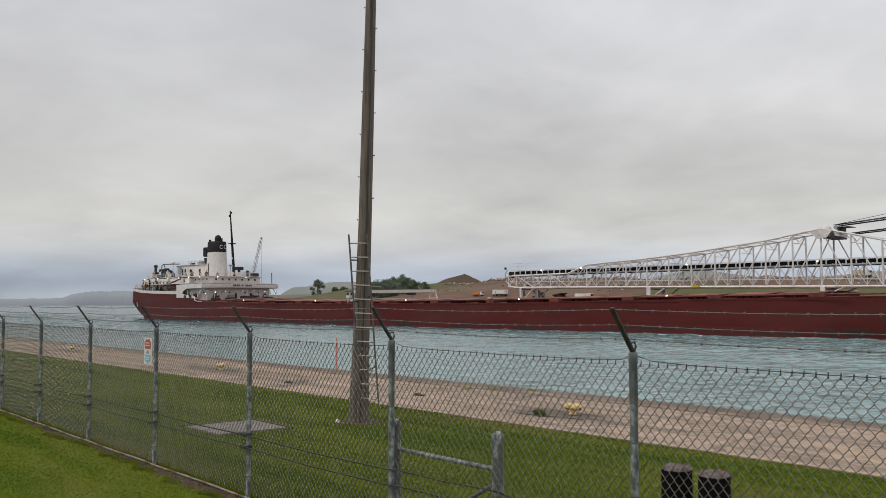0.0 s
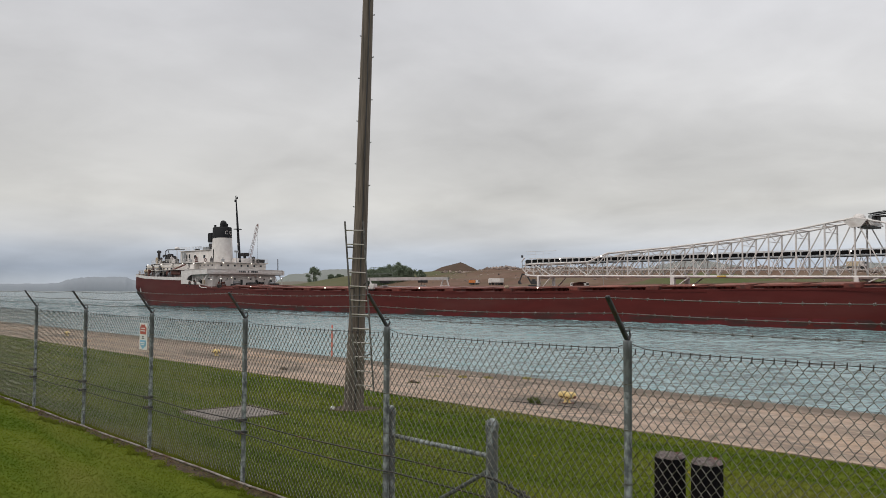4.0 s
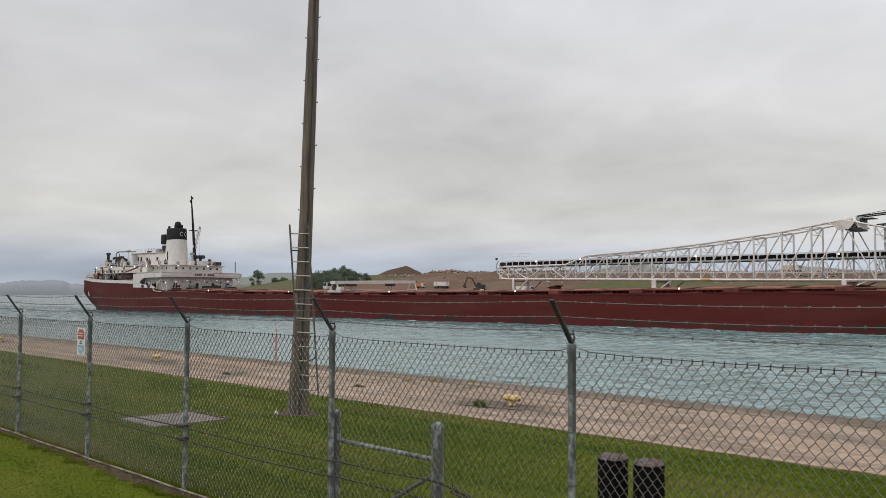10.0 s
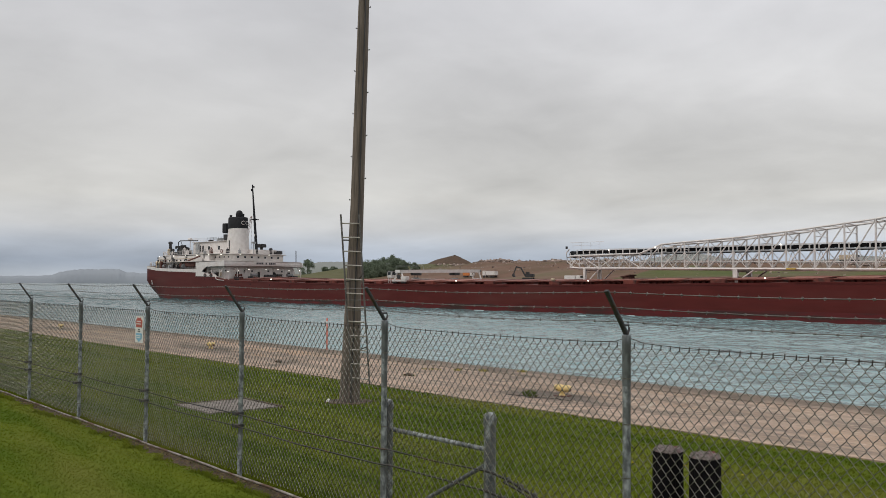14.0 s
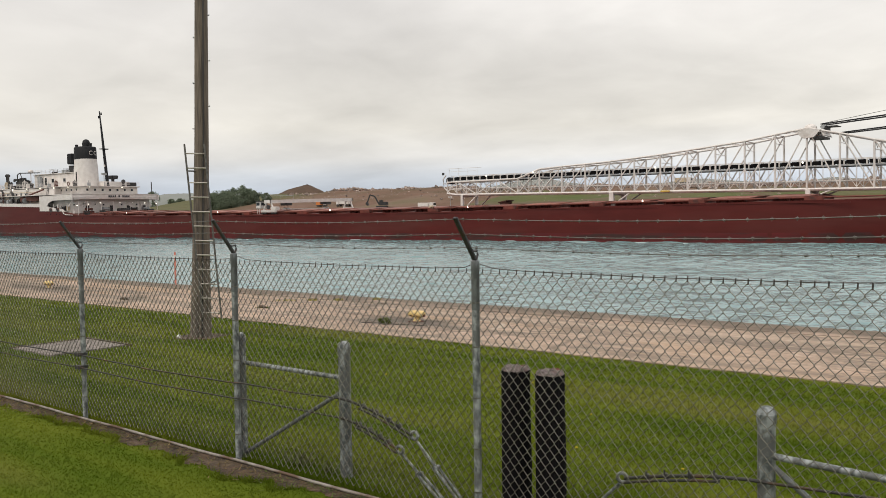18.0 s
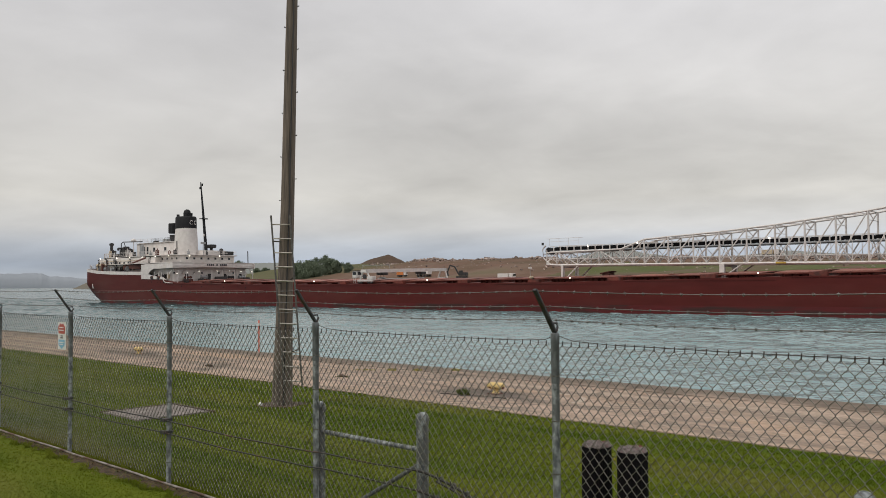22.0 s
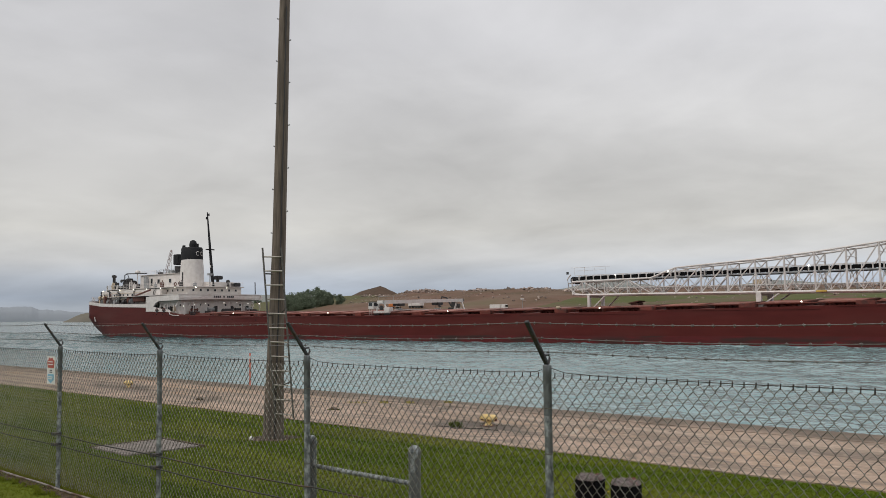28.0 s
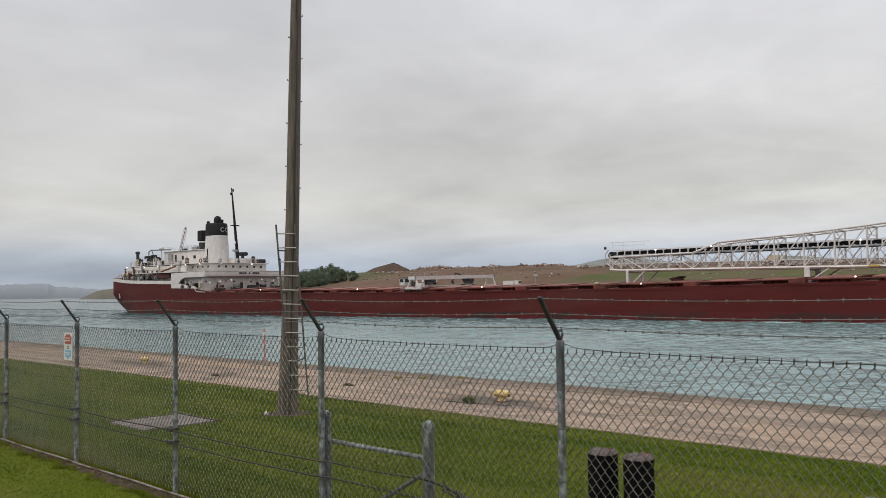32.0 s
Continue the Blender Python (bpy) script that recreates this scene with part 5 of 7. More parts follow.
def fit_ship_to_view():
    """Shifts and scales the drawing of the ship so that it lines up in the camera's view."""
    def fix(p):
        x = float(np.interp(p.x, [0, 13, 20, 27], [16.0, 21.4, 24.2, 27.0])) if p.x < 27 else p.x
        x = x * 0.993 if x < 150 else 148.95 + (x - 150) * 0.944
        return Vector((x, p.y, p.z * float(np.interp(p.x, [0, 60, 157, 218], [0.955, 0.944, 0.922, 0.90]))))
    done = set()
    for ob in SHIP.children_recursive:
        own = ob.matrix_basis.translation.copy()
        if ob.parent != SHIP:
            own = own + (ob.parent.matrix_basis.translation if not ob.parent.get("fitted") else Vector(ob.parent["fitted"]))
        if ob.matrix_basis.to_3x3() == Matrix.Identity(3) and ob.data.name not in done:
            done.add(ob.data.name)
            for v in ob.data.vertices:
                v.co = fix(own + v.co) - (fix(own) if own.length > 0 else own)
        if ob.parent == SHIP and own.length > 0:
            ob["fitted"] = tuple(own)
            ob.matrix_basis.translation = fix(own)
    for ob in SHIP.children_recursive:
        if ob.get("fitted"):
            del ob["fitted"]


fit_ship_to_view()


def boom():
    """The unloading boom: two trusses with the belt between them (lengths fitted to the camera's view)."""
    W2 = 2.0
    nodes = [157.3] + [155.4 + 3.83 * i for i in range(1, 21)]

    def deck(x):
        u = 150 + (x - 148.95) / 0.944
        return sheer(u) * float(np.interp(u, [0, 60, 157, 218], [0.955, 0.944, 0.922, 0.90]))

    def top(x):
        return float(np.interp(x, [154, 171.0, 174.7, 185.6, 193.6, 205.2, 212.8, 217, 222, 232], [8.75, 8.95, 10.3, 10.8, 11.4, 12.57, 13.75, 12.8, 11.5, 9.6]))

    def low(x):
        return float(np.interp(x, [154, 158.5, 170, 213, 232], [7.4, 6.75, 6.65, 6.15, 5.95]))
    b = part("unloading_boom", Shape().box((194, 0, 6.42), (68, 3.2, 0.10), Euler((0, 0.011, 0)).to_matrix()), M["boomwhite"], SHIP, "white lattice conveyor boom")
    for y in (-W2, W2):
        for i, (a, c) in enumerate(zip(nodes, nodes[1:])):
            part("bottom_chord", Shape().tube((a, y, low(a)), (c, y, low(c)), 0.19, n=4), M["boomwhite"], b)
            part("top_chord", Shape().tube((a, y, top(a)), (c, y, top(c)), 0.14, n=6), M["boomwhite"], b)
            up = i % 2 == 0 if a < 174 else a < 212
            part("diagonal", Shape().tube((a, y, low(a) + 0.1 if up else top(a)), (c, y, top(c) if up else low(c) + 0.1), 0.085, n=6), M["boomwhite"], b)
            part("handrail", Shape().tube((a, y, low(a) + 1.0), (c, y, low(c) + 1.0), 0.05, n=5, caps=False), M["boomwhite"], b)
            part("strut", Shape().tube((a + 1.9, y, low(a)), (a + 1.9, y, 9.0 if a > 157 else 8.6), 0.045, n=5), M["boomwhite"], b)
            part("knee_brace", Shape().tube((a, y, 8.95), (a + 1.9, y, low(a) + 0.2), 0.05, n=5).tube((c, y, 8.95), (a + 1.9, y, low(a) + 0.2), 0.05, n=5), M["boomwhite"], b)
        for x in nodes:
            part("vertical", Shape().tube((x, y, low(x)), (x, y, top(x)), 0.125 if x > 174 else 0.09, n=6), M["boomwhite"], b)
    for a, c in zip(nodes, nodes[1:]):
        part("cross_tie", Shape().tube((a, -W2, top(a)), (a, W2, top(a)), 0.07, n=5).tube((a, -W2, top(a)), (c, W2, top(c)), 0.045, n=5), M["boomwhite"], b)
        part("belt_bracket", Shape().tube((a, -W2, low(a) + 0.2), (a, 0, 8.95), 0.055, n=5).tube((a, W2, low(a) + 0.2), (a, 0, 8.95), 0.055, n=5), M["boomwhite"], b)
        if a > 174:
            part("sway_frame", Shape().tube((a, -W2, top(a)), (a, 0, top(a) - 0.9), 0.05, n=5).tube((a, W2, top(a)), (a, 0, top(a) - 0.9), 0.05, n=5).tube((a, -W2, top(a) - 1.1), (a, W2, top(a) - 1.1), 0.05, n=5), M["boomwhite"], b)
    for y in (-1.2, 1.2):
        part("belt_rail", Shape().box((194, y, 9.0), (73, 0.16, 0.16)), M["greysteel"], b)
        part("belt_edge", Shape().box((194, y, 9.80), (73, 0.09, 0.07)), M["boomwhite"], b)
    part("belt_return", Shape().box((194, 0, 8.86), (73, 1.8, 0.05)), M["black"], b)
    for i in range(56):
        x = 158.76 + 1.28 * i
        part("belt_idler", Shape().box((x, 0, 9.42), (0.80, 2.4, 0.44)), M["belt"], b)
        for y in (-1.25, 1.25):
            part("idler_frame", Shape().box((x - 0.64, y, 9.4), (0.16, 0.09, 0.66)), M["boomwhite"], b)
    # head end
    part("head_pulley", Shape().tube((157.1, -1.25, 9.1), (157.1, 1.25, 9.1), 0.56, n=16), M["black"], b)
    s = Shape()
    for y in (-2.0, 2.0):
        s.path([(160.1, y, 6.75), (158.1, y, 6.85), (156.7, y, 7.9), (156.5, y, 9.3), (157.1, y, 9.95)], 0.10, 6)
        s.path([(160.1, y, 7.5), (158.3, y, 7.6), (157.4, y, 8.3), (157.3, y, 9.3)], 0.06, 6)
    s.tube((156.6, -2.0, 8.6), (156.6, 2.0, 8.6), 0.08, n=6)
    part("head_frame", s, M["boomwhite"], b)
    s = Shape()
    for x in (157.7, 159.5, 161.3, 163.1):
        s.tube((x, -1.8, 9.8), (x, -1.8, 11.0), 0.025, n=4)
    s.tube((157.1, -1.8, 11.0), (163.9, -1.8, 11.0), 0.025, n=4).tube((157.9, -1.8, 10.5), (162.9, -1.8, 10.5), 0.02, n=4)
    part("head_handrail", s, M["boomwhite"], b)
    part("head_light", Shape().box((156.4, -1.8, 10.2), (0.25, 0.3, 0.4)), M["darkmetal"], b)
    # sheave housing on the highest point
    plate = [(211.5, 13.30), (213.0, 13.72), (214.5, 13.45), (213.7, 12.55), (212.5, 12.45)]
    h = part("sheave_housing", Shape().prism(plate, -2.3, -2.05, "y"), M["boomwhite"], b)
    part("housing_plate", Shape().prism(plate, 2.05, 2.3, "y"), M["boomwhite"], h)
    # dark slab added for the shade in the housing's open underside
    part("underside_frame", Shape().box((213.9, 0, 12.55), (1.5, 3.9, 0.25)), M["darkmetal"], h)
    part("housing_deck", Shape().box((212.4, 0, 13.5), (2.4, 4.0, 0.12)), M["boomwhite"], h)
    part("end_plate", Shape().box((214.7, 0, 12.95), (0.12, 4.0, 0.6), Euler((0, -0.6, 0)).to_matrix()), M["boomwhite"], h)
    part("sheave_cover", Shape().lathe([(0.75, 13.5), (0.72, 13.9), (0.55, 14.15), (0.25, 14.3), (0.05, 14.32)], (213.0, -0.9, 0), 14, 1.1, 0.8), M["boomwhite"], h)
    part("sheave", Shape().tube((214.5, -1.3, 13.85), (214.5, 1.3, 13.85), 0.26, n=14), M["greysteel"], h)
    part("rope_guide", Shape().box((215.4, 0, 13.9), (1.5, 2.4, 0.08)).box((214.8, 0, 13.6), (0.15, 2.4, 0.5)), M["darkmetal"], h)
    # rests under the boom
    for x, w in ((160.3, 0.40), (186.4, 0.7), (213.0, 0.6)):
        r = part("boom_rest", Shape().box((x, -W2, (low(x) + deck(x)) / 2), (w, 0.45, low(x) - deck(x))), M["boomwhite"], SHIP, "white boom rest on the deck")
        part("rest_leg", Shape().box((x, W2, (low(x) + deck(x)) / 2), (w, 0.45, low(x) - deck(x))), M["boomwhite"], r)
        part("rest_brace", Shape().tube((x + 3.0, -W2, low(x)), (x + 0.3, -W2, deck(x) + 0.3), 0.11, n=6), M["boomwhite"], r)
        part("rest_brace", Shape().tube((x + 3.0, W2, low(x)), (x + 0.3, W2, deck(x) + 0.3), 0.11, n=6), M["boomwhite"], r)
        part("rest_beam", Shape().box((x, 0, low(x) - 0.3), (w, 4.0, 0.22)), M["boomwhite"], r)
    for x, z in ((165.0, 9.6), (173.5, 9.8), (193.0, 9.7), (212.4, 9.5)):
        lamp(x, -2.15, z, 0.11, b)
    part("side_lamp_box", Shape().soft_box((194.5, -2.3, 6.4), (1.3, 0.3, 0.24), 0.05), M["mustard"], b)
    # luffing ropes up to the A-frame mast forward
    for y in (-1.2, -0.5, 0.5, 1.2):
        part("luffing_rope", Shape().tube((214.2, y, 14.2), (232, y * 1.6, 15.6), 0.05, n=6), M["black"], b)
        part("luffing_rope", Shape().tube((216.2, y, 13.0), (232, y * 1.6, 14.1), 0.05, n=6), M["black"], b)
    part("guy_rope", Shape().tube((214.0, -0.3, 14.3), (232, -0.3, 17.0), 0.03, n=5), M["black"], b)
    m = part("a_frame_mast", Shape().tube((232, -6, 5.0), (232, -1.5, 16.6), 0.45, 0.3, 10), M["boomwhite"], SHIP)
    part("mast_leg", Shape().tube((232, 6, 5.0), (232, 1.5, 16.6), 0.45, 0.3, 10), M["boomwhite"], m)
    part("mast_head", Shape().box((232, 0, 16.4), (1.2, 4.0, 1.0)), M["boomwhite"], m)


boom()


def hatch_crane():
    """The white gantry that rides on rails along the deck and straddles the hatches (sized to fit the camera's view).
    """
    X, ya, yb = 123.5, -9.8, 10.9
    c = part("hatch_crane", Shape().prism([(ya - 0.4, 6.02), (ya - 0.4, 6.62), (0, 6.86), (yb + 0.5, 7.02), (yb + 0.5, 6.45), (0, 6.22)], X - 0.75, X - 0.35, "x"), M["boomwhite"], SHIP, "white travelling gantry crane straddling the hatches")
    part("girder", Shape().prism([(ya - 0.4, 6.02), (ya - 0.4, 6.62), (0, 6.86), (yb + 0.5, 7.02), (yb + 0.5, 6.45), (0, 6.22)], X + 0.35, X + 0.75, "x"), M["boomwhite"], c)
    part("end_tie", Shape().box((X, ya - 0.3, 6.35), (1.5, 0.25, 0.5)), M["boomwhite"], c)
    part("end_tie", Shape().box((X, yb + 0.4, 6.75), (1.5, 0.25, 0.5)), M["boomwhite"], c)
    for i in range(8):
        y = ya + 1.8 + 2.4 * i
        part("cross_beam", Shape().box((X, y, 6.45 + 0.012 * (y + 9)), (1.0, 0.16, 0.2)), M["greysteel"], c)
    for y, top in ((ya, 6.1), (yb, 6.5)):
        for dx in (-1.15, 1.15):
            part("leg", Shape().tube((X + dx * 1.25, y, 4.55), (X + dx * 0.5, y, top), 0.17, 0.15, 8), M["boomwhite"], c)
        t = part("truck_beam", Shape().soft_box((X, y, 4.62), (3.9, 0.5, 0.42), 0.08), M["boomwhite"], c)
        for dx in (-1.6, -0.9, 0.9, 1.6):
            part("wheel", Shape().tube((X + dx, y - 0.16, 4.38), (X + dx, y + 0.16, 4.38), 0.26, n=12), M["darkmetal"], t)
        part("leg_brace", Shape().tube((X - 0.95, y, 5.2), (X + 0.95, y, 5.2), 0.09, n=6), M["boomwhite"], c)
    cab = part("operator_cab", Shape().soft_box((X - 2.25, ya + 0.1, 5.75), (1.25, 1.3, 1.25), 0.1), M["white"], c)
    part("window", Shape().box((X - 2.25, ya - 0.56, 5.95), (0.85, 0.04, 0.55)).box((X - 1.61, ya + 0.1, 5.95), (0.04, 0.9, 0.55)), M["glass"], cab)
    part("cab_roof", Shape().soft_box((X - 2.25, ya + 0.1, 6.42), (1.45, 1.5, 0.10), 0.03), M["darkmetal"], cab)
    part("cab_ladder", Shape().tube((X - 2.7, ya - 0.3, 4.2), (X - 2.7, ya - 0.3, 5.2), 0.05, n=5).tube((X - 2.2, ya - 0.3, 4.2), (X - 2.2, ya - 0.3, 5.2), 0.05, n=5).tube((X - 2.7, ya - 0.3, 4.7), (X - 2.2, ya - 0.3, 4.7), 0.04, n=5), M["boomwhite"], c)
    part("motor_box", Shape().soft_box((X + 1.4, ya + 0.2, 5.1), (1.5, 0.9, 0.7), 0.1), M["boomwhite"], c)
    part("cable_reel", Shape().tube((X + 0.2, ya - 0.42, 5.35), (X + 0.2, ya - 0.24, 5.35), 0.42, n=14), M["darkmetal"], c)
    for y, z in ((-5.6, 6.15), (4.6, 6.3)):
        h = part("hoist", Shape().soft_box((X, y, z - 0.25), (1.6, 1.5, 0.5), 0.08), M["darkmetal"], c)
        part("hoist_rope", Shape().tube((X - 0.4, y, z - 0.4), (X - 0.4, y, 5.05), 0.035, n=5).tube((X + 0.4, y, z - 0.4), (X + 0.4, y, 5.05), 0.035, n=5), M["darkmetal"], h)
        part("hook_block", Shape().soft_box((X, y, 5.1), (1.2, 0.7, 0.30), 0.06), M["greysteel"], h)
    part("lifting_beam", Shape().soft_box((X, -0.5, 4.98), (0.35, 12.6, 0.16), 0.04), M["boomwhite"], c)
    part("walkway_rail", Shape().tube((X - 0.75, ya, 7.35), (X - 0.75, -3.0, 7.5), 0.03, n=4).tube((X - 0.75, ya, 6.6), (X - 0.75, ya, 7.35), 0.03, n=4).tube((X - 0.75, -6.2, 6.7), (X - 0.75, -6.2, 7.42), 0.03, n=4).tube((X - 0.75, -3.0, 6.75), (X - 0.75, -3.0, 7.5), 0.03, n=4), M["greysteel"], c)


hatch_crane()


def foam():
    """Broken crests along the hull and under the stern, carried along with the ship."""
    rng = random.Random(8)
    s = Shape()
    for i in range(18):
        x = rng.choice((rng.uniform(9, 20), rng.uniform(60, 215), rng.uniform(170, 215)))
        y = -(breadth(x, 0.3) if x > 8 else 3.0) - rng.uniform(0.5, 7.0)
        w, d, h = rng.uniform(0.3, 1.3), rng.uniform(0.04, 0.12), rng.uniform(0.0, 0.05)
        a = rng.uniform(-0.25, 0.25)
        rows = []
        for k in range(7):
            u = -1 + k / 3.0
            q = (1 - u * u)
            cx, cy = x + u * w * math.cos(a), y + u * w * math.sin(a) + 0.15 * math.sin(u * 4 + i)
            rows.append([(cx, cy - d * q, -0.1), (cx, cy, 0.05 + h * q), (cx, cy + d * q, -0.1)])
        s.grid(rows)
    ob = solid("foam_crests", s, M["foam"], "small white broken wave crests beside the hull", "foam", kind="stuff")
    return ob


FOAM = foam()


def hull_wash():
    """Steep wash that runs off the hull towards the bow, carried along with the ship."""
    s = Shape()
    rows = []
    for i in range(340):
        x = 95 + 0.4 * i
        grow = max(0.0, min(1.0, (x - 105) / 60)) * max(0.0, min(1.0, (231 - x) / 8))
        row = []
        for j in range(30):
            y = -10.6 - 0.33 * j - 0.10 * max(0, x - 205) ** 0.5
            fade = max(0.0, 1 - j / 29) ** 0.8
            ph = 1.15 * (-y - 10.6) * 1.25 + 0.20 * x + 2.2 * noise.noise(Vector((x * 0.09, y * 0.25, 3)))
            z = 0.20 * grow * fade * math.sin(ph) + 0.14 * grow * noise.noise(Vector((x * 0.5, y * 0.9, 8))) + 0.10 * noise.noise(Vector((x * 0.9, y * 1.4, 1))) * fade
            row.append((x, y, z - 0.08 - 0.30 * (1 - fade * grow)))
        rows.append(row)
    s.grid(rows)
    return solid("hull_wash", s, M["water"], "steep dark wash along the ship's side", "wash", kind="stuff")


WASH = hull_wash()

# the ship's way: seconds and metres run since the start
RUN = [(0, 0.0), (1, 1.23), (2, 2.45), (3, 3.69), (6, 7.15), (7, 8.25), (8, 9.32), (9, 10.4), (10, 11.48), (11, 12.57), (12, 13.64), (13, 14.73), (16, 18.52), (17, 19.78), (18, 20.87), (19, 21.79), (20, 22.71), (21, 23.71), (22, 24.74), (23, 25.78), (24, 26.82), (25, 27.86), (28, 30.98), (29, 32.0), (30, 33.09), (31, 34.2), (32, 35.34)]
# water lies under the ship's own waterline, lowered to fit the camera's view
SHIP_AT, SHIP_YAW, WATERLINE_FIT = (-268.11, 102.56, -1.95), 3.0, WATER_Z + 1.95


def ship_rows(dz=0.0):
    d = Vector((math.cos(radians(SHIP_YAW)), math.sin(radians(SHIP_YAW)), 0))
    return [(t, pose(*(Vector(SHIP_AT) + d * r + Vector((0, 0, dz))), 0, 0, SHIP_YAW)) for t, r in RUN]


# ---- the near bank: fence, pole, posts ----
def fence_fabric():
    """One span of chain-link: upright zigzag wires that hook into one another at rounded knuckles."""
    n, k, h = 38, 41, 1.715
    p, dz, r = SPAN / n, h / k, 0.0029
    side = [(math.cos(a), math.sin(a)) for a in (0.785, 2.356, 3.927, 5.498)]
    v, f = [], []
    for i in range(n):
        for mirror in (False, True):
            line = []
            for j in range(k + 1):
                lo = j % 2 == 0
                for t in (-0.15, -0.05, 0.05, 0.15) if 0 < j < k else (0.0,):
                    u = (-0.05 if lo else 1.05) + (0.07 if lo else -0.07) * (abs(t) > 0.1)
                    x = p * 0.5 * u + p * i
                    y = (0.0032 if lo else -0.0032)
                    if mirror:
                        x, y = 2 * p * (i + 0.5) - x, -y
                    line.append(Vector((x, y, 0.04 + dz * (j + t))))
            o = len(v)
            for m, q in enumerate(line):
                d = (line[min(m + 1, len(line) - 1)] - line[max(m - 1, 0)]).normalized()
                w = d.cross(Vector((0, 1, 0)))
                v += [tuple(q + (Vector((0, 1, 0)) * c + w * s) * r) for c, s in side]
            for m in range(len(line) - 1):
                a = o + 4 * m
                f += [(a + c, a + (c + 1) % 4, a + 4 + (c + 1) % 4, a + 4 + c) for c in range(4)]
    wires = len(f)
    # twisted ends on top
    for i in range(n):
        s = Shape()
        s.tube((p * (i + 0.5), 0, h + 0.03), (p * (i + 0.5) + 0.003, 0, h + 0.066), 0.0042, n=4)
        o = len(v)
        v += s.v
        f += [tuple(c + o for c in t) for t in s.f]
    # hooked knuckles where the wires cross
    for i in range(n):
        for j in range(1, k):
            c = (p * (i + (0.0 if j % 2 == 0 else 0.5)), 0.0, 0.04 + dz * j)
            o = len(v)
            v += [(c[0] + a * 0.0046, c[1] + b * 0.005, c[2] + d * 0.0062) for a, b, d in ((1, 0, 0), (0, 1, 0), (-1, 0, 0), (0, -1, 0), (0, 0, 1), (0, 0, -1))]
            for q in range(4):
                f += [(o + q, o + (q + 1) % 4, o + 4), (o + (q + 1) % 4, o + q, o + 5)]
    me = bpy.data.meshes.new("mesh_panel")
    me.from_pydata(v, [], f)
    me.materials.append(M["wire"])
    me.materials.append(M["knuckle"])
    me.polygons.foreach_set("use_smooth", [True] * len(f))
    me.polygons.foreach_set("material_index", [0] * wires + [1] * (len(f) - wires))
    return me


def strand(length, seed):
    """A barbed strand, two twisted wires with barbs, sagging a little."""
    s = Shape()
    rng = random.Random(seed)
    pts = [(length * i / 12, 0, -0.02 * math.sin(math.pi * i / 12)) for i in range(13)]
    s.path(pts, 0.0028, 5)
    k = 0.06
    while k < length:
        z = -0.02 * math.sin(math.pi * k / length)
        a = rng.uniform(0, 3.14)
        for q in (a, a + 1.4):
            d = Vector((0.006, math.cos(q), math.sin(q))) * 0.012
            s.tube(Vector((k, 0, z)) - d, Vector((k, 0, z)) + d, 0.0020, n=3)
        s.tube((k - 0.008, 0, z), (k + 0.008, 0, z), 0.0056, n=5)
        k += 0.125
    return s.mesh("barbed_strand", M["barb"])


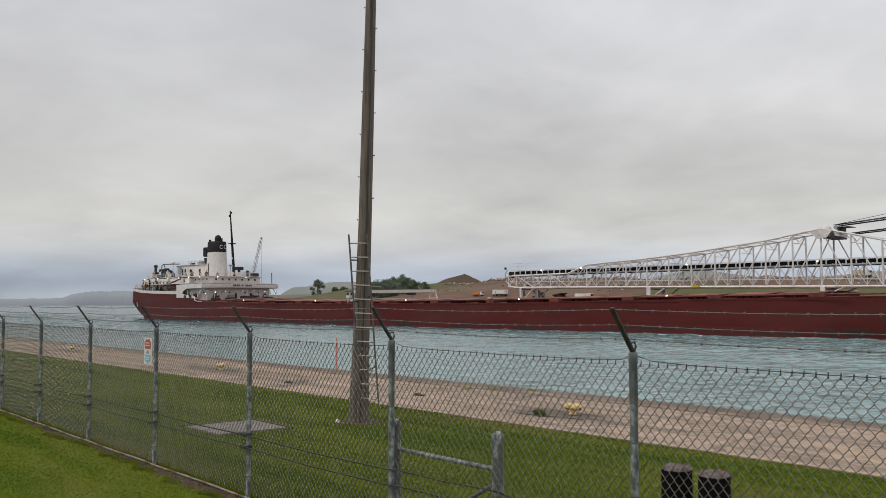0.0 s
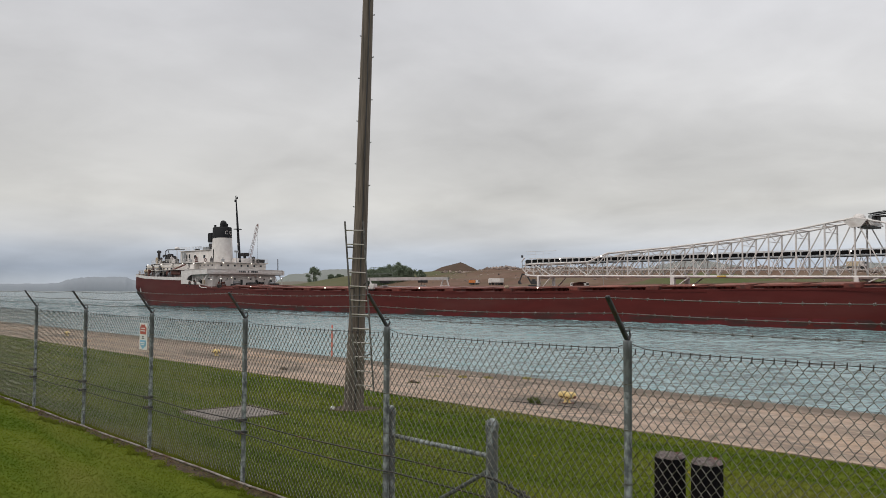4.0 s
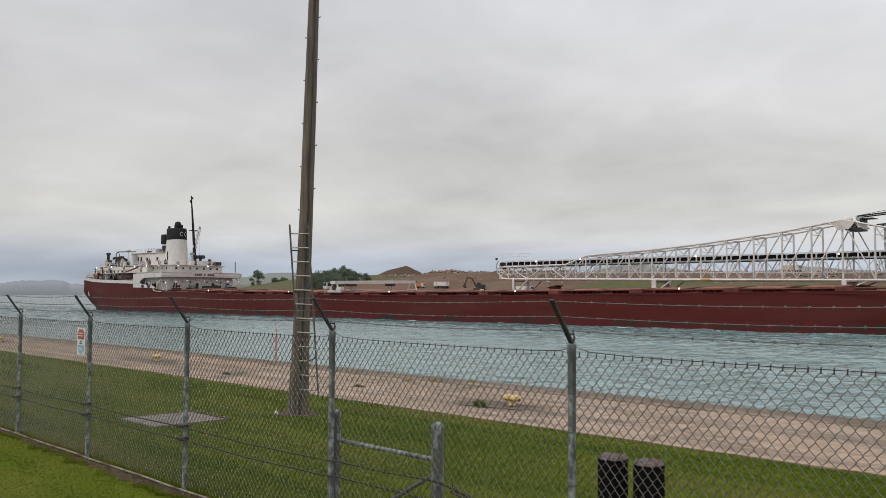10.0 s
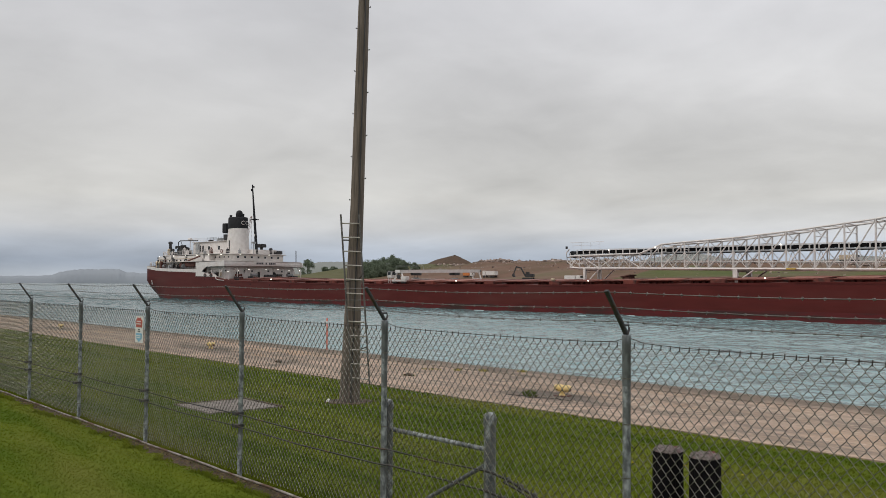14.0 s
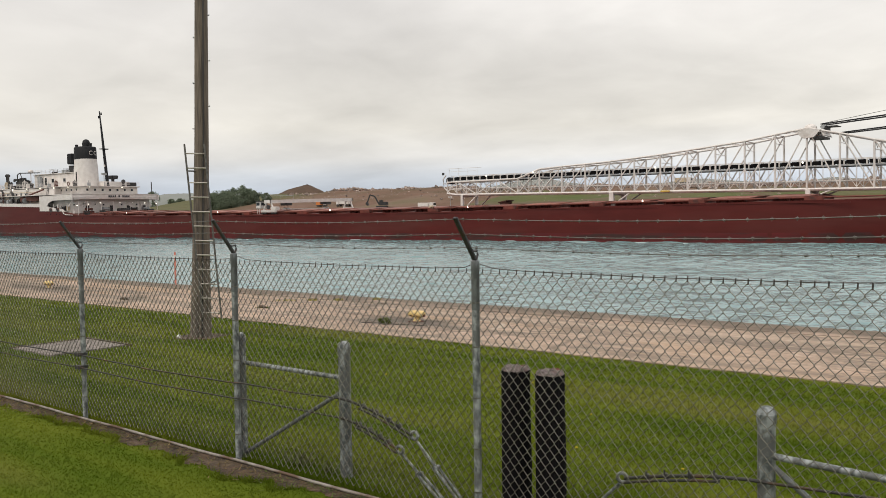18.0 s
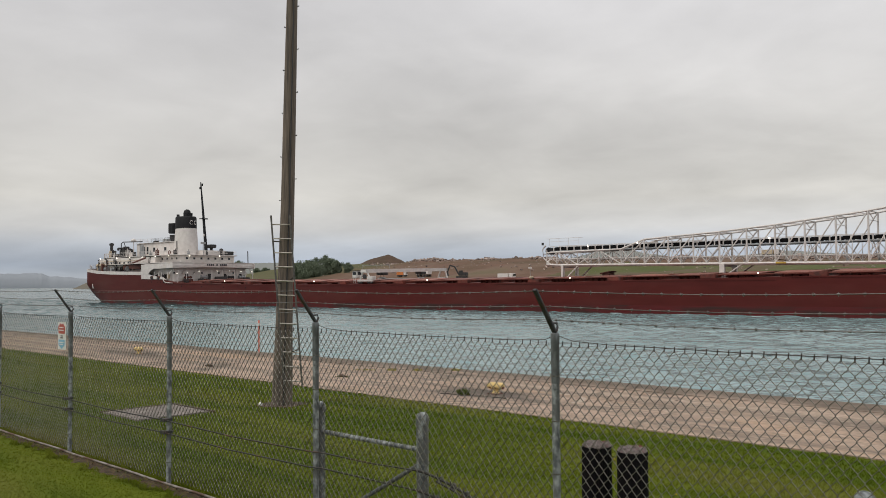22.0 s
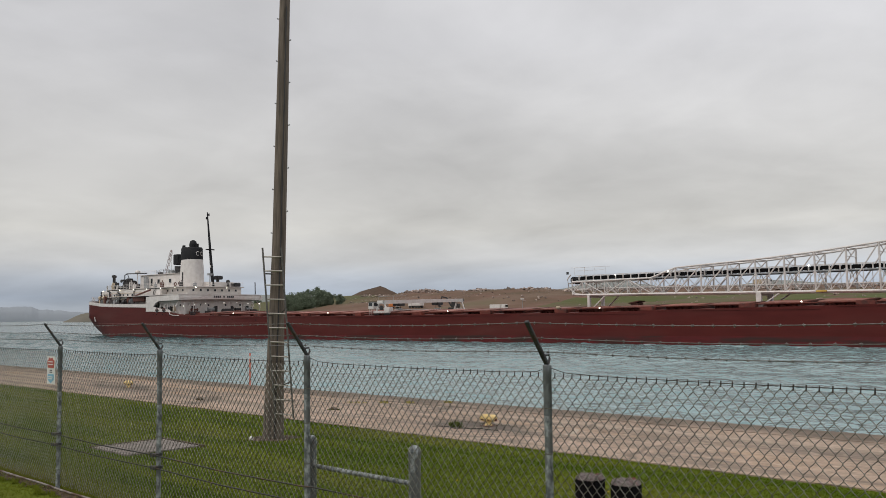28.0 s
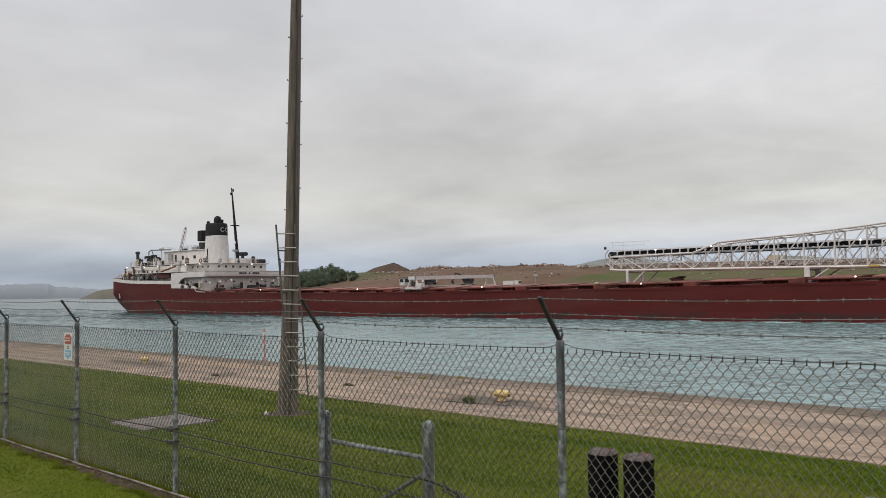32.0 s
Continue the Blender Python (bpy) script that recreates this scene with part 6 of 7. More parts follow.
def fence():
    f = thing("chain_link_fence", (0, 0, 0), "galvanised chain-link fence with outward barbed-wire arms", "fence")
    fabric, strands = fence_fabric(), [strand(SPAN, 11), strand(SPAN, 12)]
    arm_top = Vector((0, -0.20, 0.28))
    post = Shape()
    post.lathe([(0.0270, -0.1), (0.0270, 1.80)], n=14)
    post_mesh = post.mesh("post", M["galv"])
    cap = Shape()
    cap.lathe([(0.0275, 1.500), (0.0285, 1.505), (0.0285, 1.765), (0.0305, 1.770), (0.0305, 1.828), (0.028, 1.836), (0.012, 1.84)], n=14)
    cap_mesh = cap.mesh("post_cap", M["sleeve"])
    arm = Shape()
    m = Euler((math.atan2(-0.20, 0.28) * -1, 0, 0)).to_matrix()
    arm.soft_box((0, -0.105, 1.985), (0.034, 0.022, 0.36), 0.004, m)
    arm.path([(0, 0.012, 1.84), (0, 0.03, 1.875), (0, 0.02, 1.905), (0, -0.03, 1.90)], 0.009, 6)
    arm_mesh = arm.mesh("barb_arm", M["arm"])
    band = Shape()
    band.lathe([(0.041, -0.014), (0.041, 0.014)], n=12)
    band.soft_box((0, -0.058, 0), (0.09, 0.045, 0.034), 0.006).tube((-0.06, -0.062, 0), (0.06, -0.062, 0), 0.013, n=8).tube((-0.035, -0.075, -0.02), (-0.035, -0.075, 0.02), 0.008, n=6).tube((0.035, -0.075, -0.02), (0.035, -0.075, 0.02), 0.008, n=6)
    band_mesh = band.mesh("cable_clamp", M["arm"])
    tie = Shape()
    tie.lathe([(0.0295, -0.004), (0.0295, 0.004)], n=10)
    tie_mesh = tie.mesh("wire_tie", M["wire"])
    for k in range(-10, 9):
        x = POST4_X + (k - 4) * SPAN
        p = part("post", post_mesh, None, f, at=(x, FENCE_Y, 0))
        part("post_cap", cap_mesh, None, p)
        part("barb_arm", arm_mesh, None, p, "dark pressed-steel barb arm")
        if k < 4:
            for z in (0.71, 0.575):
                part("cable_clamp", band_mesh, None, p, at=(0, 0, z))
        for z in (0.25, 0.55, 0.9, 1.25, 1.55):
            part("wire_tie", tie_mesh, None, p, at=(0, 0, z))
        if k < 8:
            part("mesh_panel", fabric, None, f, at=(x, FENCE_Y + 0.036, 0))
            for j, q in enumerate((0.31, 0.64, 1.0)):
                part("barbed_strand", strands[j % 2], None, f, at=(x, FENCE_Y + arm_top.y * q, 1.83 + arm_top.z * q + 0.01))
            s = Shape()
            s.path([(0.0, -0.03, 0.05), (0.12, 0, 0.012), (0.4, 0, 0.0), (SPAN * 0.5, 0, -0.006), (SPAN - 0.4, 0, 0.0), (SPAN - 0.12, 0, 0.012), (SPAN, -0.03, 0.05)], 0.0028, 5)
            part("tension_wire", s.mesh("tension_wire", M["knuckle"]), None, f, at=(x, FENCE_Y + 0.036, 1.772))
            s = Shape()
            s.path([(SPAN * i / 8, 0.003 * math.sin(i * 2.1 + k), 0.004 * math.sin(i * 0.8 + k * 2)) for i in range(9)], 0.013, 8)
            part("bottom_rail", s.mesh("bottom_rail", M["rail"]), None, f, "worn white bottom pipe" if k == 0 else "", at=(x, FENCE_Y - 0.05, 0.030))


fence()


def cable_barrier():
    """Two steel cables along the fence, tied down at an H-brace on each side of a gap."""
    y = FENCE_Y + 0.25
    t = thing("cable_barrier", (0, 0, 0), "steel cable barrier with galvanised H-brace posts behind the fence", "barrier")

    def stout(x, y, h, name="brace_post"):
        s = Shape()
        s.lathe([(0.05, -0.1), (0.05, h - 0.06)], (x, y, 0), 16)
        p = part(name, s, M["galv"], t)
        s = Shape()
        s.lathe([(0.0525, h - 0.10), (0.055, h - 0.098), (0.055, h - 0.045), (0.0525, h - 0.043)], (x, y, 0), 20, smooth=False)
        s.lathe([(0.0525, h - 0.043), (0.050, h - 0.028), (0.040, h - 0.014), (0.022, h - 0.004), (0.004, h)], (x, y, 0), 20)
        part("post_cap", s, M["galv"], p)
        return p
    for sg, xa, xb, dz in ((1, -6.33, -5.17, 0.02), (-1, -0.68, -1.74, -0.065)):
        ya = FENCE_Y + 0.09
        stout(xa, ya, 1.11 + dz)
        stout(xb, y, 1.11 + dz)
        part("top_rail", Shape().tube((xa, ya, 0.865 + 1.5 * min(dz, 0)), (xb, y, 0.82 + 0.9 * min(dz, 0)), 0.020, n=10), M["galv"], t)
        part("diagonal_brace", Shape().tube((xa + 0.05 * sg, ya, 0.06), (xb - 0.04 * sg, y, 0.70), 0.018, n=10), M["sleeve"], t)
        for z0, ex, ez, gx in ((0.665, 0.75, 0.47, 1.28), (0.505, 0.60, 0.335, 1.08)) if sg > 0 else ((0.62, 0.88, 0.47, 1.40), (0.48, 0.62, 0.30, 1.05)):
            # cable past the brace post, with clips, to an eye
            x_in = xb - 0.02 * sg
            eye = Vector((xb + ex * sg, y - 0.02, ez))
            pts = [(x_in, y - 0.056, z0)] + [(xb + ex * sg * k, y - 0.056 + 0.03 * k, z0 + (ez - z0) * k ** 1.6) for k in (0.1, 0.3, 0.5, 0.7, 0.85, 1.0)]
            part("cable_end", Shape().path(pts, 0.011, 7), M["rope"], t)
            part("cable_tail", Shape().path([(p[0], p[1] - 0.02, p[2] - 0.022) for p in pts[2:]], 0.009, 6), M["rope"], t)
            for k in (0.32, 0.5, 0.68, 0.82):
                c = Vector((xb + ex * sg * k, y - 0.045 + 0.03 * k, z0 + (ez - z0) * k ** 1.6 - 0.01))
                part("cable_clip", Shape().soft_box(c, (0.03, 0.05, 0.055), 0.006, Euler((0, 0.5 * sg, 0.4)).to_matrix()).tube(c + Vector((0, -0.03, -0.02)), c + Vector((0, -0.03, 0.055)), 0.005, n=5), M["arm"], t)
            s = Shape()
            s.path([(eye.x + 0.035 * sg * math.cos(a) + 0.02 * sg, eye.y, eye.z + 0.03 * math.sin(a)) for a in [i * math.pi / 6 for i in range(13)]], 0.012, 6)
            part("thimble", s, M["galv"], t)
            g = Vector((xb + gx * sg, y + 0.02, -0.05))
            d = (g - eye)
            part("turnbuckle", Shape().tube(eye + d * 0.08, eye + d * 0.45, 0.011, n=8).tube(eye + d * 0.42 + Vector((0, 0.022, 0)), eye + d * 0.85 + Vector((0, 0.022, 0)), 0.011, n=8).tube(eye + d * 0.42 - Vector((0, 0.022, 0)), eye + d * 0.85 - Vector((0, 0.022, 0)), 0.011, n=8).soft_box(eye + d * 0.42, (0.035, 0.07, 0.035), 0.006).tube(eye + d * 0.8, g, 0.013, n=8), M["galv"], t, "galvanised turnbuckle and anchor rod")
    for z in (0.71, 0.575):
        pts = []
        for k in range(-10, 4):
            x = POST4_X + (k - 4) * SPAN
            pts += [(x, FENCE_Y - 0.06, z), (x + SPAN * 0.5, FENCE_Y - 0.05, z - 0.02)]
        pts += [(POST4_X - 0.02, FENCE_Y - 0.055, z), (-6.18, FENCE_Y - 0.0, z - 0.005), (-5.65, y - 0.16, z - 0.035), (-5.17, y - 0.06, {0.71: 0.665, 0.575: 0.505}[z])]
        part("cable", Shape().path(pts, 0.0068, 6), M["rope"], t)
        part("cable", Shape().path([(-1.74, y - 0.06, {0.71: 0.62, 0.575: 0.48}[z]), (-0.68, FENCE_Y + 0.03, z), (4.0, FENCE_Y + 0.03, z)], 0.0085, 6), M["rope"], t)


cable_barrier()


def warning_sign():
    t = thing("warning_sign", (-11.70, FENCE_Y - 0.06, 1.52), "small white sign with red badge and blue shield on the fence", "sign")
    part("board", Shape().soft_box((0, 0, 0), (0.26, 0.006, 0.36), 0.002), M["signwhite"], t)
    s = Shape()
    s.prism([(-0.095, 0.03), (0.095, 0.03), (0.112, 0.12), (0.07, 0.14), (0.05, 0.165), (0, 0.15), (-0.05, 0.165), (-0.07, 0.14), (-0.112, 0.12)], -0.008, -0.004, "y")
    part("red_badge", s, M["signred"], t)
    s = Shape()
    s.prism([(-0.095, -0.05), (0.095, -0.05), (0.095, -0.12), (0.0, -0.168), (-0.095, -0.12)], -0.008, -0.004, "y")
    part("blue_shield", s, M["signblue"], t)
    for z, w in ((0.11, 0.14), (0.075, 0.16), (-0.085, 0.15), (-0.11, 0.12)):
        part("text_bar", Shape().box((0, -0.011, z), (w, 0.004, 0.012)), M["signwhite"], t)
    for z, w in ((0.0, 0.06), (-0.025, 0.08)):
        part("text_bar", Shape().box((0, -0.006, z), (w, 0.004, 0.012)), M["letter"], t)


warning_sign()


def old_mast():
    """The tall weathered timber pole with a ladder hung on it."""
    base = Vector((-13.30, 9.20, 0))
    r = Vector((0.644, 0.765, 0))

    def axis(z):
        return base + r * float(np.interp(z, [0, 3.6, 7.9, 12], [0.004, 0.110, 0.208, 0.305])) + Vector((0, 0, z))
    t = thing("timber_pole", (0, 0, 0), "tall weathered grey-brown timber pole rising from the lawn", "pole")
    rows = []
    for i in range(61):
        z = -0.2 + 12.2 * i / 60
        rad = float(np.interp(z, [0, 0.4, 1.2, 2.2, 3.6, 7.9, 12], [0.190, 0.180, 0.160, 0.141, 0.124, 0.097, 0.078]))
        c = axis(max(0, z))
        c.z = z
        row = []
        for j in range(24):
            a = 2 * math.pi * j / 24
            w = 1 + 0.05 * noise.noise(Vector((math.cos(a) * 3, math.sin(a) * 3, z * 0.5))) - (0.05 if j in (5, 14) and noise.noise(Vector((j, z * 0.6, 0))) > -0.1 else 0)
            row.append((c.x + rad * w * math.cos(a), c.y + rad * w * math.sin(a), z))
        rows.append(row)
    s = Shape()
    s.grid(rows, True, True)
    s.f.append(tuple(60 * 24 + j for j in range(24)))
    s.s.append(False)
    p = part("shaft", s, M["wood"], t)
    for i, z in enumerate([3.7 + 0.40 * k for k in range(21)]):
        c = axis(z)
        rad = float(np.interp(z, [3.6, 7.9, 12], [0.122, 0.097, 0.078]))
        d = r * (1 if i % 2 else -1)
        part("climbing_step", Shape().tube(c + d * (rad - 0.03), c + d * (rad + 0.030), 0.008, n=6).tube(c + d * (rad + 0.024), c + d * (rad + 0.026) + Vector((0, 0, 0.018)), 0.007, n=6), M["darkmetal"], t)
    part("conduit", Shape().path([axis(z) + Vector((0.6 * 0.02, 0, 0)) + Vector((0.765, -0.644, 0)) * (float(np.interp(z, [0, 1.2, 3.6, 7.9], [0.190, 0.162, 0.126, 0.100])) + 0.008) + r * 0.035 for z in [0.0, 0.6, 1.2, 1.8, 2.6, 3.6, 5.0, 6.4, 7.9]], 0.012, 6), M["darkmetal"], t)
    # soil ring and the small white marker at the foot
    s = Shape()
    ring = [(0.42 * (1 + 0.3 * noise.noise(Vector((math.cos(a), math.sin(a), 4)))) * math.cos(a), 0.42 * (1 + 0.3 * noise.noise(Vector((math.cos(a), math.sin(a), 4)))) * math.sin(a)) for a in [i * math.pi / 16 for i in range(32)]]
    s.prism([(base.x + a, base.y + b) for a, b in ring], -0.02, 0.006)
    solid("soil_ring", s, M["dirt"], "bare soil round the foot of the pole", "soil", kind="structure")
    m = thing("marker_stone", (base.x - 0.16, base.y - 0.34, 0), "small white stone beside the pole", "stone")
    part("stone", Shape().lathe([(0.04, -0.02), (0.04, 0.03), (0.025, 0.06), (0.01, 0.065)], n=9, wob=0.3), M["signwhite"], m)
    # ladder
    fwd = Vector((0.765, -0.644, 0)) * 0.17
    ld = thing("ladder", (0, 0, 0), "old aluminium ladder hung against the timber pole", "ladder")
    lt, lb = base + r * -0.172 + fwd + Vector((0, 0, 3.42)), base + r * 0.066 + fwd * 1.25 + Vector((0, 0, 0.37))
    rt, rb = base + r * 0.162 + fwd + Vector((0, 0, 3.42)), base + r * 0.386 + fwd * 1.25 + Vector((0, 0, 0.34))
    for a, b in ((lt, lb), (rt, rb)):
        q = (a - b).to_track_quat("Z", "Y").to_matrix()
        part("side_rail", Shape().soft_box((a + b) / 2, (0.024, 0.030, (a - b).length), 0.005, q), M["ladder"], ld)
    for i in range(12):
        k = (i + 0.35) / 12
        part("rung", Shape().tube(lb.lerp(lt, k), rb.lerp(rt, k), 0.012, n=8), M["rung"], ld)
    for z in (0.9, 2.2, 2.95):
        a, b = axis(z) + r * 0.03, lb.lerp(lt, (z - 0.37) / 3.05)
        part("bracket", Shape().tube(a, b, 0.014, n=6).tube(a, rb.lerp(rt, (z - 0.34) / 3.08) + Vector((0, 0, 0.12)), 0.012, n=6), M["ladder"], ld)


old_mast()


def timber_piles():
    for i, (x, y) in enumerate(((-3.645, 5.20), (-3.35, 5.20))):
        t = thing("timber_pile", (x, y, 0), "short black creosoted timber pile with a weathered grey top", "pile", "timber piles")
        s = Shape()
        s.lathe([(0.108, -0.1), (0.107, 0.3), (0.106, 0.6), (0.105, 0.85), (0.103, 1.015)], n=30, wob=0.06)
        part("shaft", s, M["pile"], t)
        # split, furred end grain
        s = Shape()
        rows = []
        for k in range(9):
            r = 0.104 * (1 - k / 8) + 0.001
            rows.append([(r * (1 + 0.05 * noise.noise(Vector((math.cos(a) * 2 + i, math.sin(a) * 2, 1)))) * math.cos(a), r * math.sin(a), 1.012 + (0.0 if k == 0 else 0.022 + 0.020 * noise.noise(Vector((r * math.cos(a) * 40, r * math.sin(a) * 40, 3 + i))))) for a in [u * math.pi / 15 for u in range(30)]])
        s.grid(rows, False, True)
        part("top", s, M["pile_top"], t)


timber_piles()


def mooring_bollard(x, y, label):
    t = thing("mooring_bollard", (x, y, 0), label, "bollard", "yellow mooring bollards")
    part("base_plate", Shape().soft_box((0, 0, 0.012), (0.26, 0.24, 0.025), 0.006), M["rust"], t)
    s = Shape()
    s.lathe([(0.085, 0.02), (0.058, 0.05), (0.052, 0.09), (0.085, 0.13)], n=16)
    part("neck", s, M["yellow"], t, "rust-streaked yellow neck")
    for sg in (-1, 1):
        s = Shape()
        s.lathe([(0.03, 0.095), (0.08, 0.115), (0.105, 0.155), (0.098, 0.20), (0.062, 0.228), (0.01, 0.235)], (sg * 0.092, 0, 0), 16, 1.0, 1.0)
        part("lobe", s, M["yellow"], t)
    # dark spots put in for the shade between lobes and neck
    for sg in (-1, 1):
        part("rust_hollow", Shape().lathe([(0.004, -0.014), (0.024, -0.008), (0.024, 0.008), (0.004, 0.014)], (sg * 0.075, -0.092, 0.140), 10, 1.2, 0.7), M["rust"], t, "dark spot put in for a shaded gap")
    part("cross_bar", Shape().tube((-0.2, 0, 0.14), (0.2, 0, 0.14), 0.03, n=10), M["rust"], t)


for i in range(6):
    mooring_bollard(-56.45 + 15.03 * i, 12.85, "squat worn yellow mooring bollard on the concrete quay")


def marker_stake():
    x = -23.8
    t = thing("marker_stake", (x, wall_edge(x) - 0.12, 0), "thin faded orange marker stake at the quay edge", "stake")
    part("stake", Shape().soft_box((0, 0, 0.52), (0.045, 0.045, 1.04), 0.008), M["orange_stake"], t)
    part("band", Shape().soft_box((0, 0, 0.9), (0.05, 0.05, 0.10), 0.006), M["signwhite"], t)


marker_stake()


def manhole_pad():
    t = thing("paver_pad", (-14.05, 7.16, 0), "grey concrete paver pad set flush in the lawn", "paving")
    for i in range(4):
        for j in range(4):
            part("paver", Shape().soft_box((-0.48 + 0.32 * i, -0.48 + 0.32 * j, 0.0), (0.317, 0.317, 0.05), 0.003), M["slab"], t)
    part("edging", Shape().box((0, 0.68, 0.0), (1.45, 0.06, 0.07)).box((-0.70, 0, 0.0), (0.06, 1.3, 0.06)), M["dirt"], t)


manhole_pad()


# ---- quay pavement and wall ----
def quay():
    q = thing("pavement", (0, 0, 0), "tan weathered concrete quay apron", "pavement", kind="structure")
    joint = 4.57
    for i in range(-20, 8):
        x0, x1 = i * joint + 0.006, (i + 1) * joint - 0.006
        a0, a1, b0, b1 = lawn_edge(x0), lawn_edge(x1), wall_edge(x0) - 0.95, wall_edge(x1) - 0.95
        for k0, k1 in ((0.0, 0.5), (0.5, 1.0)):
            s = Shape()
            g = 0.005
            cx, cy = (x0 + x1) / 2, (a0 + b0) / 2
            s.prism([(x0 - cx, a0 + (b0 - a0) * k0 + g - cy), (x1 - cx, a1 + (b1 - a1) * k0 + g - cy), (x1 - cx, a1 + (b1 - a1) * k1 - g - cy), (x0 - cx, a0 + (b0 - a0) * k1 - g - cy)], -0.25, 0.012 + 0.002 * ((i * 7 + int(k0 * 4)) % 3))
            part("slab", s, M["concrete"], q, at=(cx, cy, 0))
        s = Shape()
        s.prism([(x0 - cx, b0 - cy + 0.004), (x1 - cx, b1 - cy + 0.004), (x1 - cx, b1 + 0.95 - cy), (x0 - cx, b0 + 0.95 - cy)], -3.0, 0.022 + 0.003 * (i % 2))
        part("cap_block", s, M["cap"], q, "darker quay edge" if i == 0 else "", at=(cx, cy, 0))
    s = Shape()
    for xa, xb in ((-400, -20 * joint), (8 * joint, 400)):
        s.grid([[(xa, lawn_edge(max(-120, min(120, xa))), 0.01), (xa, wall_edge(max(-120, min(120, xa))), 0.01), (xa, wall_edge(max(-120, min(120, xa))), -3)], [(xb, lawn_edge(max(-120, min(120, xb))), 0.01), (xb, wall_edge(max(-120, min(120, xb))), 0.01), (xb, wall_edge(max(-120, min(120, xb))), -3)]], False)
    part("apron_end", s, M["concrete"], q)
    part("subbase", Shape().prism([(-95, 9.2), (40, 12.2), (40, 16.0), (-95, 12.8)], -1.2, -0.06), M["dirt"], q)


quay()


def weeds(x, y, n, r, h, seed, name="weed_tuft", label="green weeds growing from a crack in the quay", z=0.01, tone="weed"):
    rng = random.Random(seed)
    s = Shape()
    for i in range(n):
        a, d = rng.uniform(0, 6.28), r * rng.random() ** 0.6
        p = Vector((x + d * math.cos(a), y + d * math.sin(a) * 0.6, z))
        lean = Vector((rng.gauss(0, 0.5), rng.gauss(0, 0.5), 1)).normalized() * h * rng.uniform(0.4, 1)
        w = Vector((rng.gauss(0, 1), rng.gauss(0, 1), 0)).normalized() * 0.012
        s.add([p - w, p + w, p + lean * 0.6 + w * 1.3, p + lean, p + lean * 0.6 - w * 1.3], [(0, 1, 2, 3, 4)])
    solid(name, s, M[tone], label, "weeds", kind="stuff")


weeds(-11.75, 12.35, 110, 0.15, 0.15, 1)
weeds(-16.3, 14.55, 60, 0.16, 0.06, 2, label="yellowed weeds in the joint of the quay edge", tone="dryweed")
weeds(-15.75, 14.90, 60, 0.16, 0.07, 7, label="yellowed weeds in the joint of the quay edge", tone="dryweed")
weeds(-15.0, 15.5, 70, 0.13, 0.09, 3, label="yellowed weeds in the joint of the quay edge", tone="dryweed")
weeds(-16.9, 14.2, 40, 0.3, 0.04, 8, label="yellowed weeds in the joint of the quay edge", tone="dryweed")
weeds(-16.05, 12.8, 40, 0.22, 0.05, 6)
weeds(-5.75, 4.95, 55, 0.13, 0.15, 4, label="tall grass tuft at the fence foot", z=0.0)
weeds(-5.3, 5.0, 45, 0.20, 0.11, 5, label="tall grass tuft at the fence foot", z=0.0)


def quay_marks():
    """A hooked line of old paint, a dark line laid for a crack and bits of debris on the apron."""
    pts = [(-10.9, 13.58), (-10.4, 13.62), (-10.0, 13.60), (-9.65, 13.38), (-9.45, 13.0), (-9.42, 12.7), (-9.5, 12.45)]
    s = Shape()
    rows = []
    for i, (x, y) in enumerate(pts):
        a, b = pts[max(0, i - 1)], pts[min(len(pts) - 1, i + 1)]
        d = Vector((b[0] - a[0], b[1] - a[1], 0)).normalized()
        n = Vector((-d.y, d.x, 0)) * (0.05 if 0 < i < len(pts) - 1 else 0.015)
        rows.append([Vector((x, y, 0.023)) - n, Vector((x, y, 0.023)) + n])
    s.grid(rows, False)
    solid("painted_line", s, M["paintline"], "hooked line of faded pale paint on the quay", "marking", kind="structure")
    # thin dark tube added in place of a crack in the concrete
    c = thing("old_cable", (0, 0, 0.02), "thin dark line laid for the crack before the bollard", "cable")
    part("cable", Shape().path([(-12.1 + 0.11 * i, 12.05 + 0.03 * i + 0.07 * math.sin(i * 0.9) + 0.04 * math.sin(i * 2.3), 0.008) for i in range(14)], 0.008, 6), M["rope"], c)
    rng = random.Random(31)
    for x, y, r in ((-20.82, 12.11, 0.11), (-16.03, 12.77, 0.10), (-18.4, 13.4, 0.03), (-24.5, 12.9, 0.05), (-8.2, 14.2, 0.02)):
        d = thing("debris", (x, y, 0.02), "small dark lump of debris on the quay", "debris", "quay debris")
        part("lump", Shape().lathe([(r, 0), (r * 0.9, r * 0.3), (r * 0.4, r * 0.55), (0.01, r * 0.6)], (0, 0, 0), 9, 1.5, 0.8, 0.5, False), M["dirt"], d)


quay_marks()


def dandelions():
    rng = random.Random(77)
    for x, y in ((-6.03, 8.95), (-5.32, 9.02), (-6.53, 8.62), (-4.06, 6.71), (-3.03, 6.66), (-3.5, 5.6), (-4.6, 7.9), (-7.9, 8.3), (-2.6, 7.4)):
        t = thing("dandelion", (x, y, 0), "small yellow dandelion flower in the lawn", "flower", "dandelions")
        part("stem", Shape().tube((0, 0, 0), (0.01, 0, 0.038), 0.002, n=5), M["weed"], t)
        part("flower_head", Shape().lathe([(0.003, 0.036), (0.012, 0.040), (0.013, 0.046), (0.005, 0.050)], (0.01, 0, 0), 9), M["flower"], t)


dandelions()


